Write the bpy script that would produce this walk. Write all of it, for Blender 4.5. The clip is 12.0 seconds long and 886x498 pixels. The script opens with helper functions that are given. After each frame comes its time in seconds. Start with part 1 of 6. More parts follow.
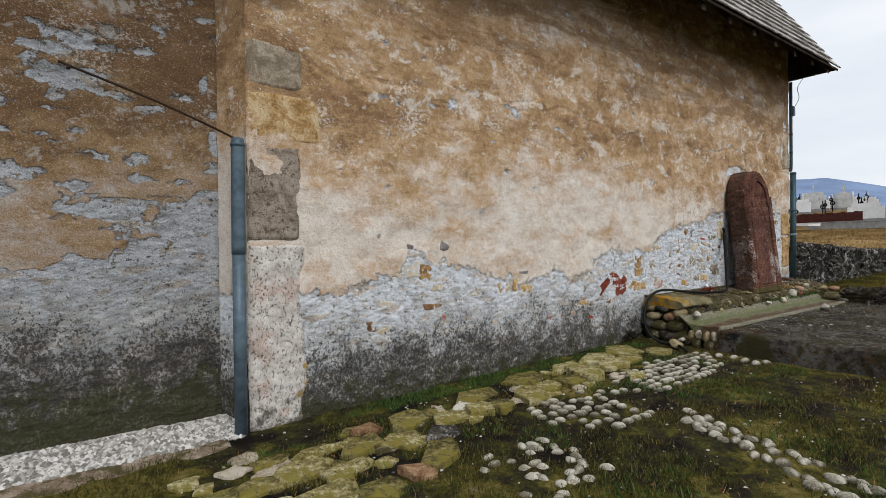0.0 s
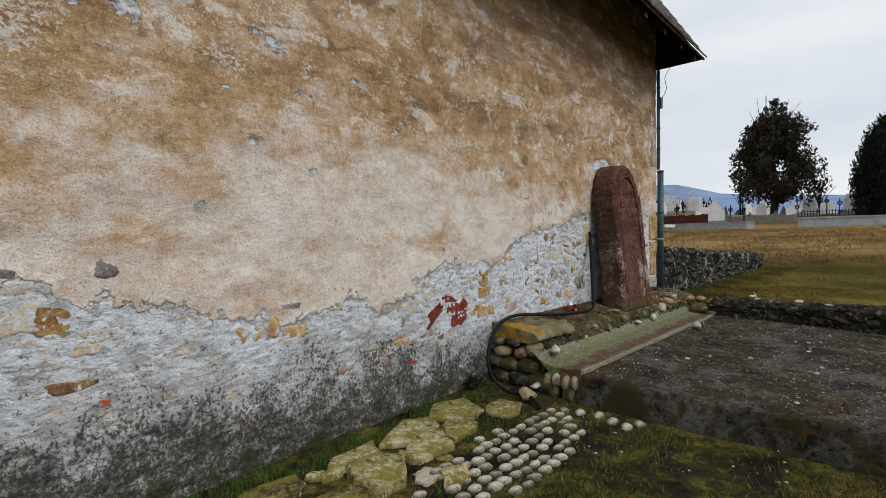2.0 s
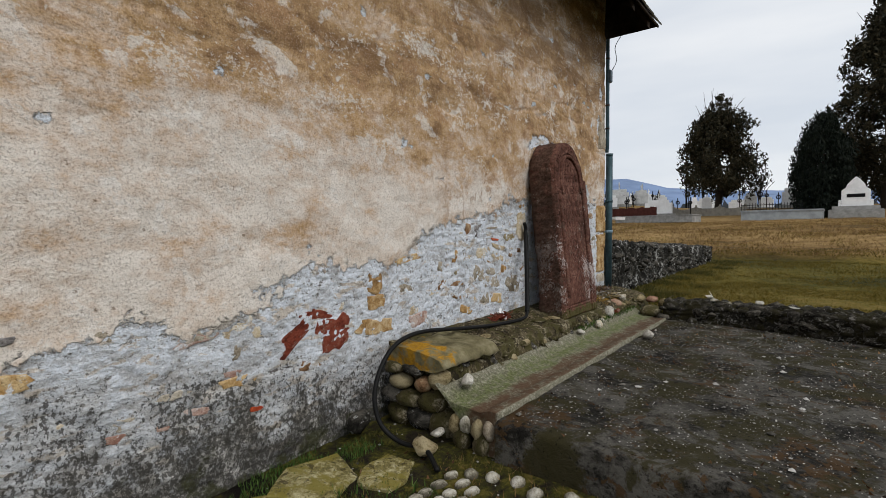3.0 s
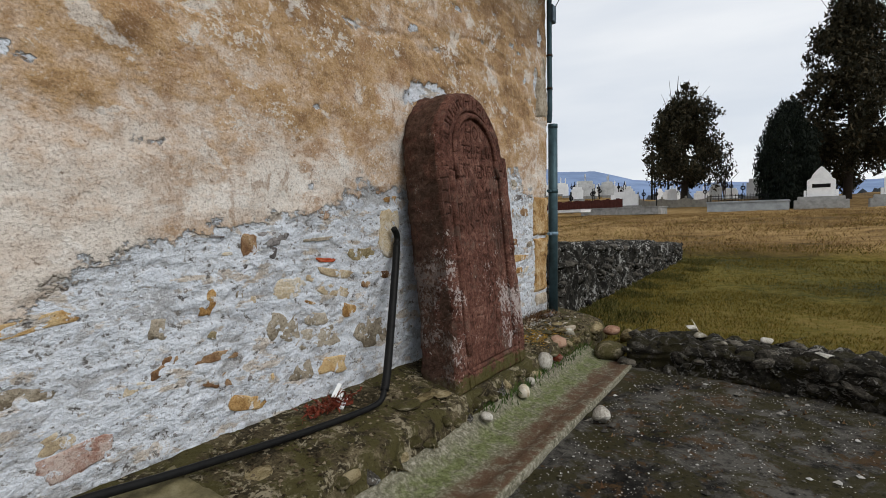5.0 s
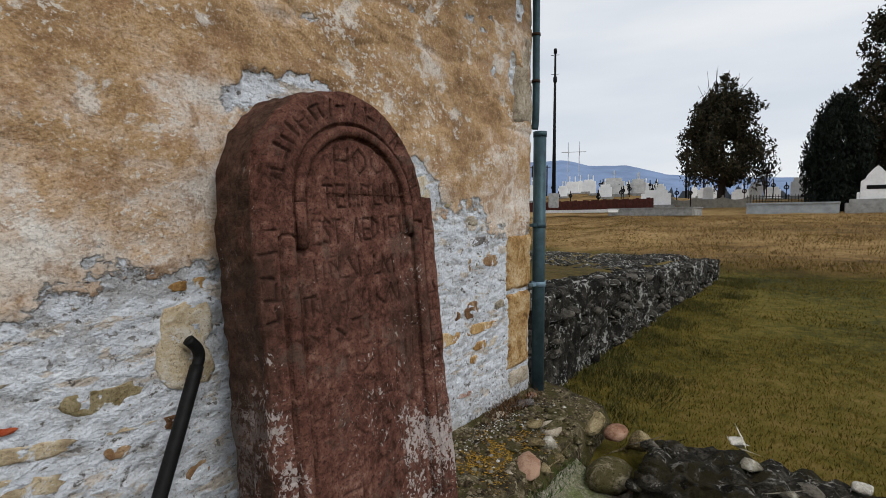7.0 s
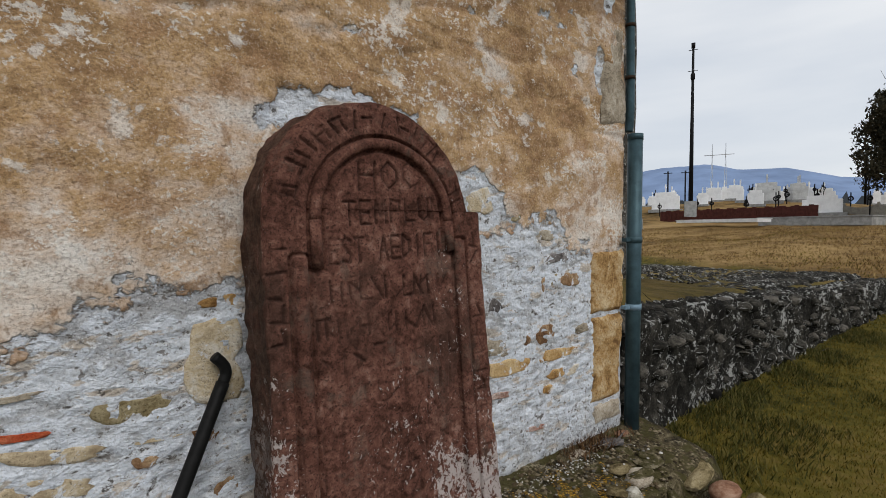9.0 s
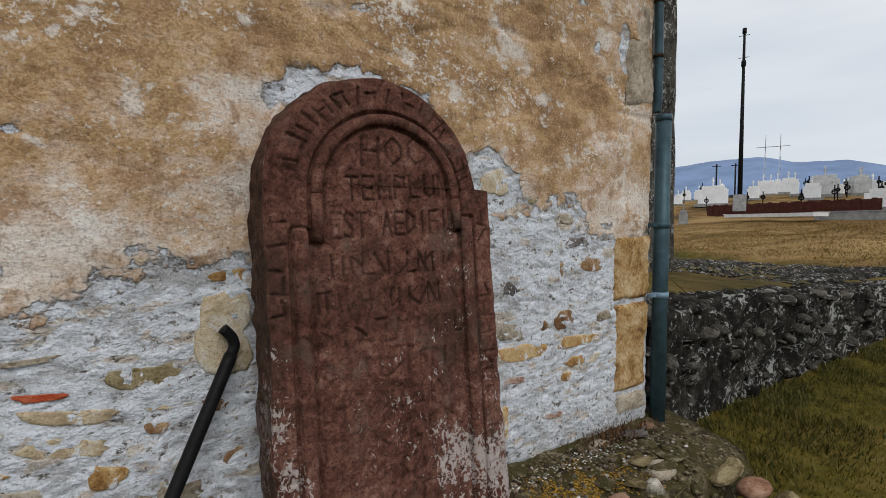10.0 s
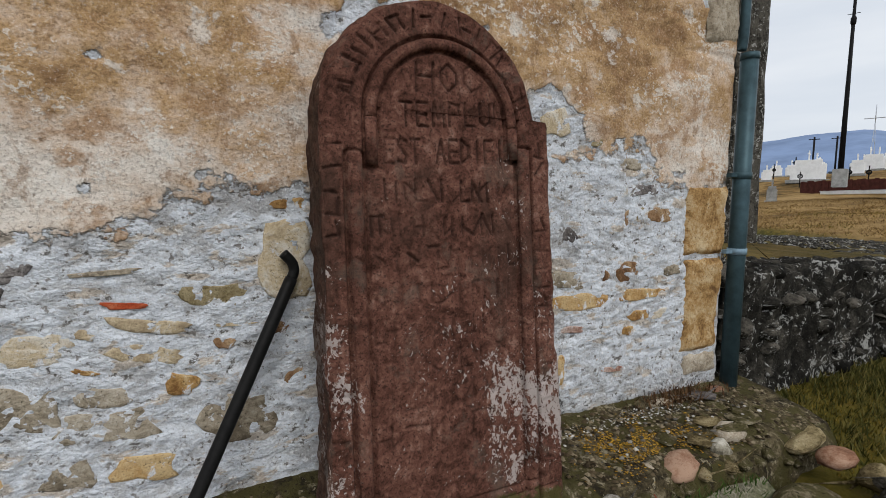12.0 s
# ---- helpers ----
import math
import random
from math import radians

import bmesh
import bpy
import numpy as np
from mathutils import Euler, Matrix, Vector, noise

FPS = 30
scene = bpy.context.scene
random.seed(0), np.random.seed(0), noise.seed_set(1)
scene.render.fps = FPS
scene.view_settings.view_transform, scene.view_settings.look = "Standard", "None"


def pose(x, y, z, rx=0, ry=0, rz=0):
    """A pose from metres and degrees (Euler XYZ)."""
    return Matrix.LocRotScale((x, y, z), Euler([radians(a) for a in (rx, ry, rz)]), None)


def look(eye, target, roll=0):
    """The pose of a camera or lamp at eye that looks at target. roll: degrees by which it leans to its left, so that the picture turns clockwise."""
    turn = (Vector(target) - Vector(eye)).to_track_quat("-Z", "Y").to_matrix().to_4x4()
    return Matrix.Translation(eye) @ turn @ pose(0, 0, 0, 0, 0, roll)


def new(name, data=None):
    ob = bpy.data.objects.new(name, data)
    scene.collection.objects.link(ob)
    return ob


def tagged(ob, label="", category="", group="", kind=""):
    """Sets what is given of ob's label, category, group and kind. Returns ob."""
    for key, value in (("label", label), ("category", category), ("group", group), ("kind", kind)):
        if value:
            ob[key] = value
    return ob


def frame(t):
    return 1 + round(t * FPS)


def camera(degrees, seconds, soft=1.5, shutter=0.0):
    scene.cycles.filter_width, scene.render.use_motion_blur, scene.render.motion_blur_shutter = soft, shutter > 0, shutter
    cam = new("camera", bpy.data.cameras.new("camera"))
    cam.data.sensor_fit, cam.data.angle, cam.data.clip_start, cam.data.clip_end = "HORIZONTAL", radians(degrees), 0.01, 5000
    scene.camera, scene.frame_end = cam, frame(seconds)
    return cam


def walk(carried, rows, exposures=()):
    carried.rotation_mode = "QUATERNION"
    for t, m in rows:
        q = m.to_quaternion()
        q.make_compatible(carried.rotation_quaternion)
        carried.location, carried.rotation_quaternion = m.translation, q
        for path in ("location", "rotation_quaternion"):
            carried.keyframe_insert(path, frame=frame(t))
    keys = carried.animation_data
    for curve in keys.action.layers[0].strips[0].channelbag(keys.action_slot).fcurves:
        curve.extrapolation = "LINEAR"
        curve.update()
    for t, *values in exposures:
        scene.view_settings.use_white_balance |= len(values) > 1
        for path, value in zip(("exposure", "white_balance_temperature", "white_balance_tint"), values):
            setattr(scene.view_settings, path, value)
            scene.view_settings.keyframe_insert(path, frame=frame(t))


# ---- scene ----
cam = camera(85.1, 12.0, soft=0.8)
PATH = [
    (0, (-1.017, -3.898, 1.285), (0.112, -2.247, 1.264), -0.6),
    (0.5, (-0.551, -3.633, 1.306), (0.602, -1.999, 1.288), -0.7),
    (1, (0.06, -3.467, 1.332), (1.32, -1.914, 1.314), -0.6),
    (1.5, (0.523, -3.258, 1.377), (1.89, -1.797, 1.357), -0.6),
    (2, (1.026, -3.001, 1.398), (2.49, -1.638, 1.364), -0.5),
    (2.5, (1.675, -2.781, 1.396), (3.209, -1.498, 1.343), -0.4),
    (3, (2.327, -2.604, 1.399), (3.903, -1.375, 1.329), -0.3),
    (3.5, (2.941, -2.453, 1.444), (4.559, -1.282, 1.359), -0.2),
    (5.3, (5.006, -1.964, 1.525), (6.651, -0.832, 1.422), -0.8),
    (5.5, (5.209, -1.885, 1.551), (6.852, -0.75, 1.44), -0.7),
    (6, (5.656, -1.743, 1.753), (7.29, -0.597, 1.626), -0.4),
    (6.5, (6.013, -1.76, 1.862), (7.638, -0.601, 1.732), -0.3),
    (6.7, (6.132, -1.772, 1.896), (7.739, -0.588, 1.765), -0.2),
    (8.3, (6.705, -1.797, 1.938), (8.088, -0.355, 1.847), -0.5),
    (8.5, (6.718, -1.821, 1.938), (8.045, -0.328, 1.849), -0.5),
    (9, (6.675, -1.889, 1.941), (7.893, -0.306, 1.857), -0.2),
    (9.5, (6.714, -1.935, 1.921), (7.861, -0.299, 1.83), -0.1),
    (10, (6.788, -1.951, 1.87), (7.877, -0.277, 1.767), -0.1),
    (10.5, (6.817, -1.954, 1.821), (7.851, -0.245, 1.71), 0.0),
    (11, (6.818, -1.961, 1.766), (7.778, -0.211, 1.645), 0.2),
    (11.5, (6.829, -1.968, 1.729), (7.727, -0.186, 1.59), 0.2),
    (12, (6.831, -1.962, 1.692), (7.684, -0.164, 1.495), 0.4),
]
walk(cam, [(t, look(eye, target, roll)) for t, eye, target, roll in PATH],
     [(0, 0.15), (0.5, 0.16), (1.5, 0.0), (3.0, -0.02), (3.7, 0.03), (5.5, 0.03), (6, -0.02), (8.3, -0.04), (10, -0.07), (12, 0.05)])

# ---- sky, sun ----
world = bpy.data.worlds.new("overcast sky")
scene.world = world
world.use_nodes = True
wt = world.node_tree
sky = wt.nodes.new("ShaderNodeTexSky")
sky.sky_type, sky.sun_disc = 'NISHITA', False
sky.sun_elevation, sky.sun_rotation = radians(38), radians(160)
dim = wt.nodes.new("ShaderNodeVectorMath"); dim.operation = 'SCALE'; dim.inputs["Scale"].default_value = 0.10
wt.links.new(sky.outputs[0], dim.inputs[0])
tc = wt.nodes.new("ShaderNodeTexCoord")
mp = wt.nodes.new("ShaderNodeMapping"); mp.inputs["Scale"].default_value = (1.0, 1.0, 5.0)
wt.links.new(tc.outputs["Generated"], mp.inputs[0])
cl = wt.nodes.new("ShaderNodeTexNoise"); cl.inputs["Scale"].default_value = 1.6; cl.inputs["Detail"].default_value = 5; cl.inputs["Roughness"].default_value = 0.5
wt.links.new(mp.outputs[0], cl.inputs["Vector"])
cr = wt.nodes.new("ShaderNodeValToRGB")
cr.color_ramp.elements[0].position, cr.color_ramp.elements[0].color = 0.32, (0.72, 0.77, 0.84, 1)
cr.color_ramp.elements[1].position, cr.color_ramp.elements[1].color = 0.66, (0.92, 0.94, 0.965, 1)
wt.links.new(cl.outputs[0], cr.inputs[0])
cm = wt.nodes.new("ShaderNodeMix"); cm.data_type = 'RGBA'; cm.inputs[0].default_value = 0.9
wt.links.new(dim.outputs[0], cm.inputs[6]); wt.links.new(cr.outputs[0], cm.inputs[7])
wt.links.new(cm.outputs[2], wt.nodes["Background"].inputs[0])
wt.nodes["Background"].inputs[1].default_value = 1.0
sun = new("sun", bpy.data.lights.new("sun", 'SUN'))
sun.data.energy, sun.data.angle, sun.data.color = 1.55, radians(32), (1.0, 0.96, 0.9)
sun.matrix_world = look((0, 0, 0), (0.16, 0.85, -0.95))


# ---- node helpers ----
class Nodes:
    """A small writer of node materials."""
    def __init__(self, name, rough=0.9):
        self.m = bpy.data.materials.new(name)
        self.m.use_nodes = True
        self.t = self.m.node_tree
        self.b = self.t.nodes["Principled BSDF"]
        self.b.inputs["Roughness"].default_value = rough
        self.b.inputs["Specular IOR Level"].default_value = 0.10
        self.co = self.t.nodes.new("ShaderNodeTexCoord").outputs["Object"]

    def put(self, a, sock):
        if isinstance(a, (int, float)):
            sock.default_value = a
        elif isinstance(a, tuple):
            sock.default_value = (*a, 1) if len(a) == 3 and sock.type == 'RGBA' else a
        else:
            self.t.links.new(a, sock)

    def noise(self, scale, detail=5, rough=0.55, stretch=None, seed=0.0, warp=0.0):
        n = self.t.nodes.new("ShaderNodeTexNoise")
        n.noise_dimensions = '4D'
        n.inputs["W"].default_value = seed
        n.inputs["Scale"].default_value, n.inputs["Detail"].default_value, n.inputs["Roughness"].default_value, n.inputs["Distortion"].default_value = scale, detail, rough, warp
        v = self.co
        if stretch:
            g = self.t.nodes.new("ShaderNodeMapping"); g.inputs["Scale"].default_value = stretch
            self.t.links.new(v, g.inputs[0]); v = g.outputs[0]
        self.t.links.new(v, n.inputs["Vector"])
        return n.outputs[0]

    def cells(self, scale, feature='F1', stretch=None):
        n = self.t.nodes.new("ShaderNodeTexVoronoi"); n.feature = feature; n.inputs["Scale"].default_value = scale
        v = self.co
        if stretch:
            g = self.t.nodes.new("ShaderNodeMapping"); g.inputs["Scale"].default_value = stretch
            self.t.links.new(v, g.inputs[0]); v = g.outputs[0]
        self.t.links.new(v, n.inputs["Vector"])
        return n.outputs["Distance"]

    def ramp(self, fac, *stops):
        n = self.t.nodes.new("ShaderNodeValToRGB")
        e = n.color_ramp.elements
        while len(e) < len(stops):
            e.new(0.5)
        for q, (p, c) in zip(e, stops):
            q.position = p
            q.color = (*c, 1) if isinstance(c, tuple) else (c, c, c, 1)
        self.put(fac, n.inputs[0])
        return n.outputs[0]

    def mix(self, fac, a, b, kind='MIX'):
        n = self.t.nodes.new("ShaderNodeMix"); n.data_type = 'RGBA'; n.blend_type = kind
        self.put(fac, n.inputs[0]); self.put(a, n.inputs[6]); self.put(b, n.inputs[7])
        return n.outputs[2]

    def math(self, op, a, b=0.0, c=None):
        n = self.t.nodes.new("ShaderNodeMath"); n.operation = op
        self.put(a, n.inputs[0]); self.put(b, n.inputs[1])
        if c is not None:
            self.put(c, n.inputs[2])
        return n.outputs[0]

    def step(self, a, lo, hi, to0=0.0, to1=1.0):
        n = self.t.nodes.new("ShaderNodeMapRange"); n.interpolation_type = 'SMOOTHSTEP'
        self.put(a, n.inputs[0])
        for i, v in enumerate((lo, hi, to0, to1)):
            n.inputs[1 + i].default_value = v
        return n.outputs[0]

    def axis(self, i):
        n = self.t.nodes.new("ShaderNodeSeparateXYZ"); self.t.links.new(self.co, n.inputs[0])
        return n.outputs[i]

    def attr(self, name):
        n = self.t.nodes.new("ShaderNodeAttribute"); n.attribute_name = name
        return n.outputs["Fac"]

    def each(self):
        return self.t.nodes.new("ShaderNodeObjectInfo").outputs["Random"]

    def island(self):
        return self.t.nodes.new("ShaderNodeNewGeometry").outputs["Random Per Island"]

    def bump(self, height, strength=0.4, dist=0.01):
        n = self.t.nodes.new("ShaderNodeBump"); n.inputs["Strength"].default_value, n.inputs["Distance"].default_value = strength, dist
        self.put(height, n.inputs["Height"]); self.t.links.new(n.outputs[0], self.b.inputs["Normal"])

    def done(self, color, rough=None):
        self.put(color, self.b.inputs["Base Color"])
        if rough is not None:
            self.put(rough, self.b.inputs["Roughness"])
        return self.m


def wall_paint(name, shift, ochre, tone=1.0, brown=0.0, wet=0.0):
    """Old lime plaster over whitewashed rubble: 'plaster' on the mesh says where the coat still holds."""
    n = Nodes(name, 0.92)
    z, x = n.axis(2), n.axis(0)
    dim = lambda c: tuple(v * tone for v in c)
    part_of = lambda v, k: n.math('MULTIPLY', n.math('SUBTRACT', v, 0.5), k)
    big = n.noise(0.9, 3, 0.55, (0.55, 1, 1.0), shift, 0.2)
    mid = n.noise(4.2, 4, 0.58, (0.7, 1, 1.15), shift + 2, 0.15)
    fine = n.noise(19, 5, 0.62, (0.8, 1, 1), shift + 4, 0.15)
    grit = n.noise(95, 3, 0.7, None, shift + 5)
    t = n.math('ADD', n.math('ADD', part_of(big, 1.0), part_of(mid, 1.25)), n.math('ADD', part_of(fine, 0.75), 0.5))
    t = n.math('ADD', t, n.step(z, 1.45, 2.65, -0.18, 0.19))
    # upper west end a touch browner: lens falloff put into the coat colour
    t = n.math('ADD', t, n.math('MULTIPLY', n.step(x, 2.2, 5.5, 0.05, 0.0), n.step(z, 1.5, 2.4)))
    t = n.math('ADD', t, n.step(x, 4.0, 7.5, brown, brown + ochre))
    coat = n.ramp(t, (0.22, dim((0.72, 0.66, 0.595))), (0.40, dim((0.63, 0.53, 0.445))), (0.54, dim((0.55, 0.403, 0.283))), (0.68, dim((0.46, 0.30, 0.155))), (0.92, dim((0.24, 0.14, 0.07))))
    pale = n.noise(5.2, 6, 0.66, (0.8, 1, 1.0), shift + 9, 0.4)
    pale = n.math('ADD', pale, n.math('ADD', part_of(fine, 0.22), part_of(grit, 0.12)))
    coat = n.mix(n.step(pale, 0.57, 0.615, 0.0, 0.62), coat, dim((0.77, 0.74, 0.70)))
    rust = n.noise(5.5, 5, 0.62, (0.75, 1, 1.1), shift + 12, 0.25)
    worn = n.math('MAXIMUM', n.step(z, 1.75, 2.6, 0.25, 1.0), n.step(x, 4.5, 6.5))
    coat = n.mix(n.math('MULTIPLY', n.step(rust, 0.53, 0.62, 0.0, 0.75), worn), coat, dim((0.36, 0.215, 0.115)))
    scrape = n.math('ADD', n.noise(44, 5, 0.72, (0.8, 1, 1), shift + 37, 0.3), part_of(n.noise(3.0, 4, 0.6, (0.7, 1, 1.1), shift + 39, 0.3), 0.75))
    coat = n.mix(n.math('MULTIPLY', n.step(scrape, 0.58, 0.63, 0.0, 0.72), worn), coat, dim((0.74, 0.71, 0.66)))
    coat = n.mix(n.math('MULTIPLY', n.step(scrape, 0.40, 0.34, 0.0, 0.5), worn), coat, dim((0.21, 0.125, 0.062)))
    drip = n.noise(10.0, 5, 0.66, (1.2, 1, 0.6), shift + 15, 0.3)
    coat = n.mix(n.math('MULTIPLY', n.step(drip, 0.55, 0.64, 0.0, 0.6), worn), coat, dim((0.27, 0.155, 0.078)))
    soak = n.math('ADD', n.noise(2.4, 6, 0.66, (0.45, 1, 2.0), shift + 33, 0.2), n.step(z, 2.7, 3.5, -0.22, 0.03))
    coat = n.mix(n.step(soak, 0.50, 0.58, 0.0, 0.6), coat, dim((0.20, 0.118, 0.062)))
    pit = n.noise(30, 4, 0.62, None, shift + 17, 0.0)
    coat = n.mix(n.step(pit, 0.64, 0.70, 0.0, 0.75), coat, dim((0.17, 0.11, 0.065)))
    coat = n.mix(n.step(pit, 0.36, 0.30, 0.0, 0.5), coat, dim((0.80, 0.77, 0.73)))
    coat = n.mix(n.step(grit, 0.5, 0.64, 0.0, 0.7), coat, n.mix(0.6, coat, (0.10, 0.06, 0.035)))
    coat = n.mix(n.step(grit, 0.46, 0.36, 0.0, 0.4), coat, n.mix(0.5, coat, (0.85, 0.80, 0.74)))
    # whitewashed rubble underneath
    ww = n.noise(6.0, 6, 0.66, (0.8, 1, 1.3), shift + 20, 0.4)
    lime = n.ramp(ww, (0.33, dim((0.42, 0.43, 0.45))), (0.42, dim((0.58, 0.615, 0.67))), (0.52, dim((0.69, 0.735, 0.80))), (0.61, dim((0.63, 0.66, 0.705))), (0.68, dim((0.48, 0.43, 0.36))))
    buff = n.noise(7.5, 5, 0.64, (0.6, 1, 1.4), shift + 24, 0.4)
    lime = n.mix(n.step(buff, 0.555, 0.60, 0.0, 0.6), lime, dim((0.50, 0.37, 0.22)))
    crack = n.noise(20, 6, 0.70, (0.85, 1, 1.2), shift + 26, 0.2)
    lime = n.mix(n.step(crack, 0.52, 0.60, 0.0, 0.35), lime, dim((0.40, 0.38, 0.36)))
    lime = n.mix(n.step(crack, 0.595, 0.62, 0.0, 0.9), lime, dim((0.10, 0.09, 0.08)))
    edge = n.cells(1.0, 'DISTANCE_TO_EDGE', (4.3, 1, 10.5))
    edge = n.math('ADD', edge, n.math('ADD', part_of(fine, 0.7), part_of(ww, 0.5)))
    lime = n.mix(n.math('MULTIPLY', n.step(edge, 0.10, 0.02), n.step(ww, 0.56, 0.44, 0.05, 0.45)), lime, dim((0.30, 0.285, 0.265)))
    lime = n.mix(n.step(pit, 0.60, 0.65, 0.0, 0.8), lime, dim((0.15, 0.13, 0.11)))
    lime = n.mix(n.step(pit, 0.40, 0.35, 0.0, 0.6), lime, dim((0.83, 0.85, 0.88)))
    lime = n.mix(n.step(grit, 0.53, 0.66, 0.0, 0.65), lime, n.mix(0.55, lime, (0.08, 0.075, 0.07)))
    lime = n.mix(n.step(grit, 0.45, 0.36, 0.0, 0.5), lime, n.mix(0.6, lime, (0.92, 0.93, 0.95)))
    # rising damp with a ragged upper edge
    damp = n.noise(2.6, 8, 0.72, (0.9, 1, 0.8), shift + 28, 1.0)
    level = n.math('ADD', n.math('ADD', n.math('SUBTRACT', z, wet), n.math('ADD', n.step(x, 3.2, 5.5, -0.13, 0.06), n.step(x, 7.6, 8.4, -0.12, -0.36))), part_of(damp, -1.7))
    black = n.noise(7, 7, 0.68, (0.8, 1, 1.2), shift + 29, 0.3)
    lime = n.mix(n.step(level, 0.26, 0.60, 0.45, 0.0), lime, n.ramp(black, (0.40, (0.13, 0.125, 0.115)), (0.55, (0.34, 0.32, 0.29)), (0.64, (0.58, 0.56, 0.53))))
    lime = n.mix(n.step(level, -0.06, 0.24, 0.85, 0.0), lime, n.ramp(black, (0.38, (0.030, 0.028, 0.025)), (0.48, (0.10, 0.094, 0.083)), (0.57, (0.24, 0.228, 0.205)), (0.65, (0.48, 0.465, 0.44))))
    speck = n.noise(48, 5, 0.75, (1, 1, 0.8), shift + 41, 0.3)
    speck = n.math('ADD', speck, n.step(level, -0.1, 0.85, 0.10, -0.16))
    lime = n.mix(n.step(speck, 0.55, 0.60, 0.0, 0.85), lime, (0.045, 0.042, 0.037))
    alga = n.noise(6, 7, 0.7, None, shift + 31, 0.6)
    low = n.math('ADD', n.math('SUBTRACT', z, wet), part_of(alga, -1.6))
    lime = n.mix(n.step(low, -0.10, 0.10, 0.75, 0.0), lime, (0.040, 0.042, 0.016))
    keep = n.attr("plaster")
    keep = n.math('ADD', keep, n.math('ADD', part_of(fine, 1.0), n.math('ADD', part_of(mid, 0.9), part_of(grit, 0.25))))
    held = n.step(keep, 0.46, 0.54)
    rim = n.math('MULTIPLY', n.step(keep, 0.42, 0.49), n.step(keep, 0.49, 0.515, 1.0, 0.0))
    col = n.mix(held, lime, coat)
    col = n.mix(n.math('MULTIPLY', rim, 0.12), col, (0.10, 0.085, 0.07))
    loose = n.math('SUBTRACT', 1.0, held)
    rock = n.math('ADD', n.math('MULTIPLY', n.step(edge, 0.0, 0.3), 0.35), n.math('ADD', n.math('MULTIPLY', crack, -1.5), n.math('MULTIPLY', fine, 1.0)))
    rough = n.math('ADD', n.math('MULTIPLY', rock, loose), n.math('ADD', n.math('MULTIPLY', grit, 0.35), n.math('MULTIPLY', held, 1.5)))
    rough = n.math('ADD', rough, n.math('ADD', n.math('MULTIPLY', mid, 1.1), n.math('ADD', n.math('MULTIPLY', fine, 0.75), n.math('MULTIPLY', scrape, 0.35))))
    n.bump(n.math('ADD', rough, n.math('MULTIPLY', pit, -0.6)), 0.85, 0.015)
    return n.done(col)


def stone_paint(name, dark, mid, light, scale=6.0, spots=None, moss=None, rough=0.9, relief=0.8, lime=None, pits=0.7):
    n = Nodes(name, rough)
    a = n.noise(scale, 6, 0.66, None, 1.0, 0.8)
    f = n.noise(scale * 7, 5, 0.74, None, 3.0, 0.6)
    r = n.each()
    t = n.math('ADD', n.math('MULTIPLY', n.math('SUBTRACT', a, 0.5), 1.9), n.math('MULTIPLY', n.math('SUBTRACT', r, 0.5), 0.38))
    t = n.math('ADD', n.math('ADD', t, 0.46), n.math('MULTIPLY', n.math('SUBTRACT', f, 0.5), 1.1))
    col = n.ramp(t, (0.18, dark), (0.45, mid), (0.76, light))
    if spots:
        s = n.noise(scale * 3.2, 5, 0.72, None, 7.0, 1.0)
        s = n.math('ADD', s, n.math('MULTIPLY', n.math('SUBTRACT', n.noise(scale * 0.7, 3, 0.6, None, 19.0, 0.5), 0.5), 0.5))
        col = n.mix(n.step(s, 0.555, 0.60, 0.0, 0.85), col, spots)
    if moss:
        s = n.noise(scale * 1.1, 6, 0.7, None, 11.0, 0.6)
        col = n.mix(n.step(s, 0.47, 0.55, 0.0, 0.9), col, moss)
    if lime:
        s = n.noise(scale * 1.6, 6, 0.68, None, 23.0, 0.4)
        col = n.mix(n.step(s, 0.585, 0.62, 0.0, 0.9), col, lime)
    pit = n.noise(scale * 14, 3, 0.7, None, 13.0)
    col = n.mix(n.step(pit, 0.56, 0.66, 0.0, pits), col, tuple(v * 0.35 for v in dark))
    n.bump(n.math('ADD', a, n.math('ADD', n.math('MULTIPLY', f, 0.8), n.math('MULTIPLY', pit, -0.35))), relief, 0.016)
    return n.done(col)


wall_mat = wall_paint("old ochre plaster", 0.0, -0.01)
# recess copy: every colour scaled by 0.56, shifted browner, damp line raised
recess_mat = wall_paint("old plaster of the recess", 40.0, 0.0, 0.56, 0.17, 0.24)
ochre_stone = stone_paint("ochre limestone", (0.16, 0.085, 0.035), (0.40, 0.245, 0.10), (0.60, 0.47, 0.29), 6)
cream_stone = stone_paint("cream limestone", (0.42, 0.33, 0.22), (0.58, 0.49, 0.34), (0.70, 0.66, 0.58), 9)
tan_stone = stone_paint("tan limestone", (0.22, 0.18, 0.13), (0.40, 0.34, 0.26), (0.55, 0.50, 0.42), 8)
brown_stone = stone_paint("brown stone", (0.10, 0.055, 0.03), (0.26, 0.15, 0.08), (0.44, 0.32, 0.20), 9)
dark_stone = stone_paint("dark slaty stone", (0.07, 0.065, 0.065), (0.16, 0.145, 0.14), (0.33, 0.31, 0.30), 10)
olive_stone = stone_paint("olive brown stone", (0.10, 0.075, 0.035), (0.24, 0.19, 0.10), (0.37, 0.31, 0.19), 14)
pink_stone = stone_paint("pinkish stone", (0.12, 0.06, 0.035), (0.235, 0.12, 0.075), (0.36, 0.235, 0.165), 7, None, None, 0.8, 0.35, None, 0.3)
red_brick = stone_paint("orange red brick", (0.33, 0.05, 0.02), (0.47, 0.09, 0.035), (0.52, 0.16, 0.08), 12)
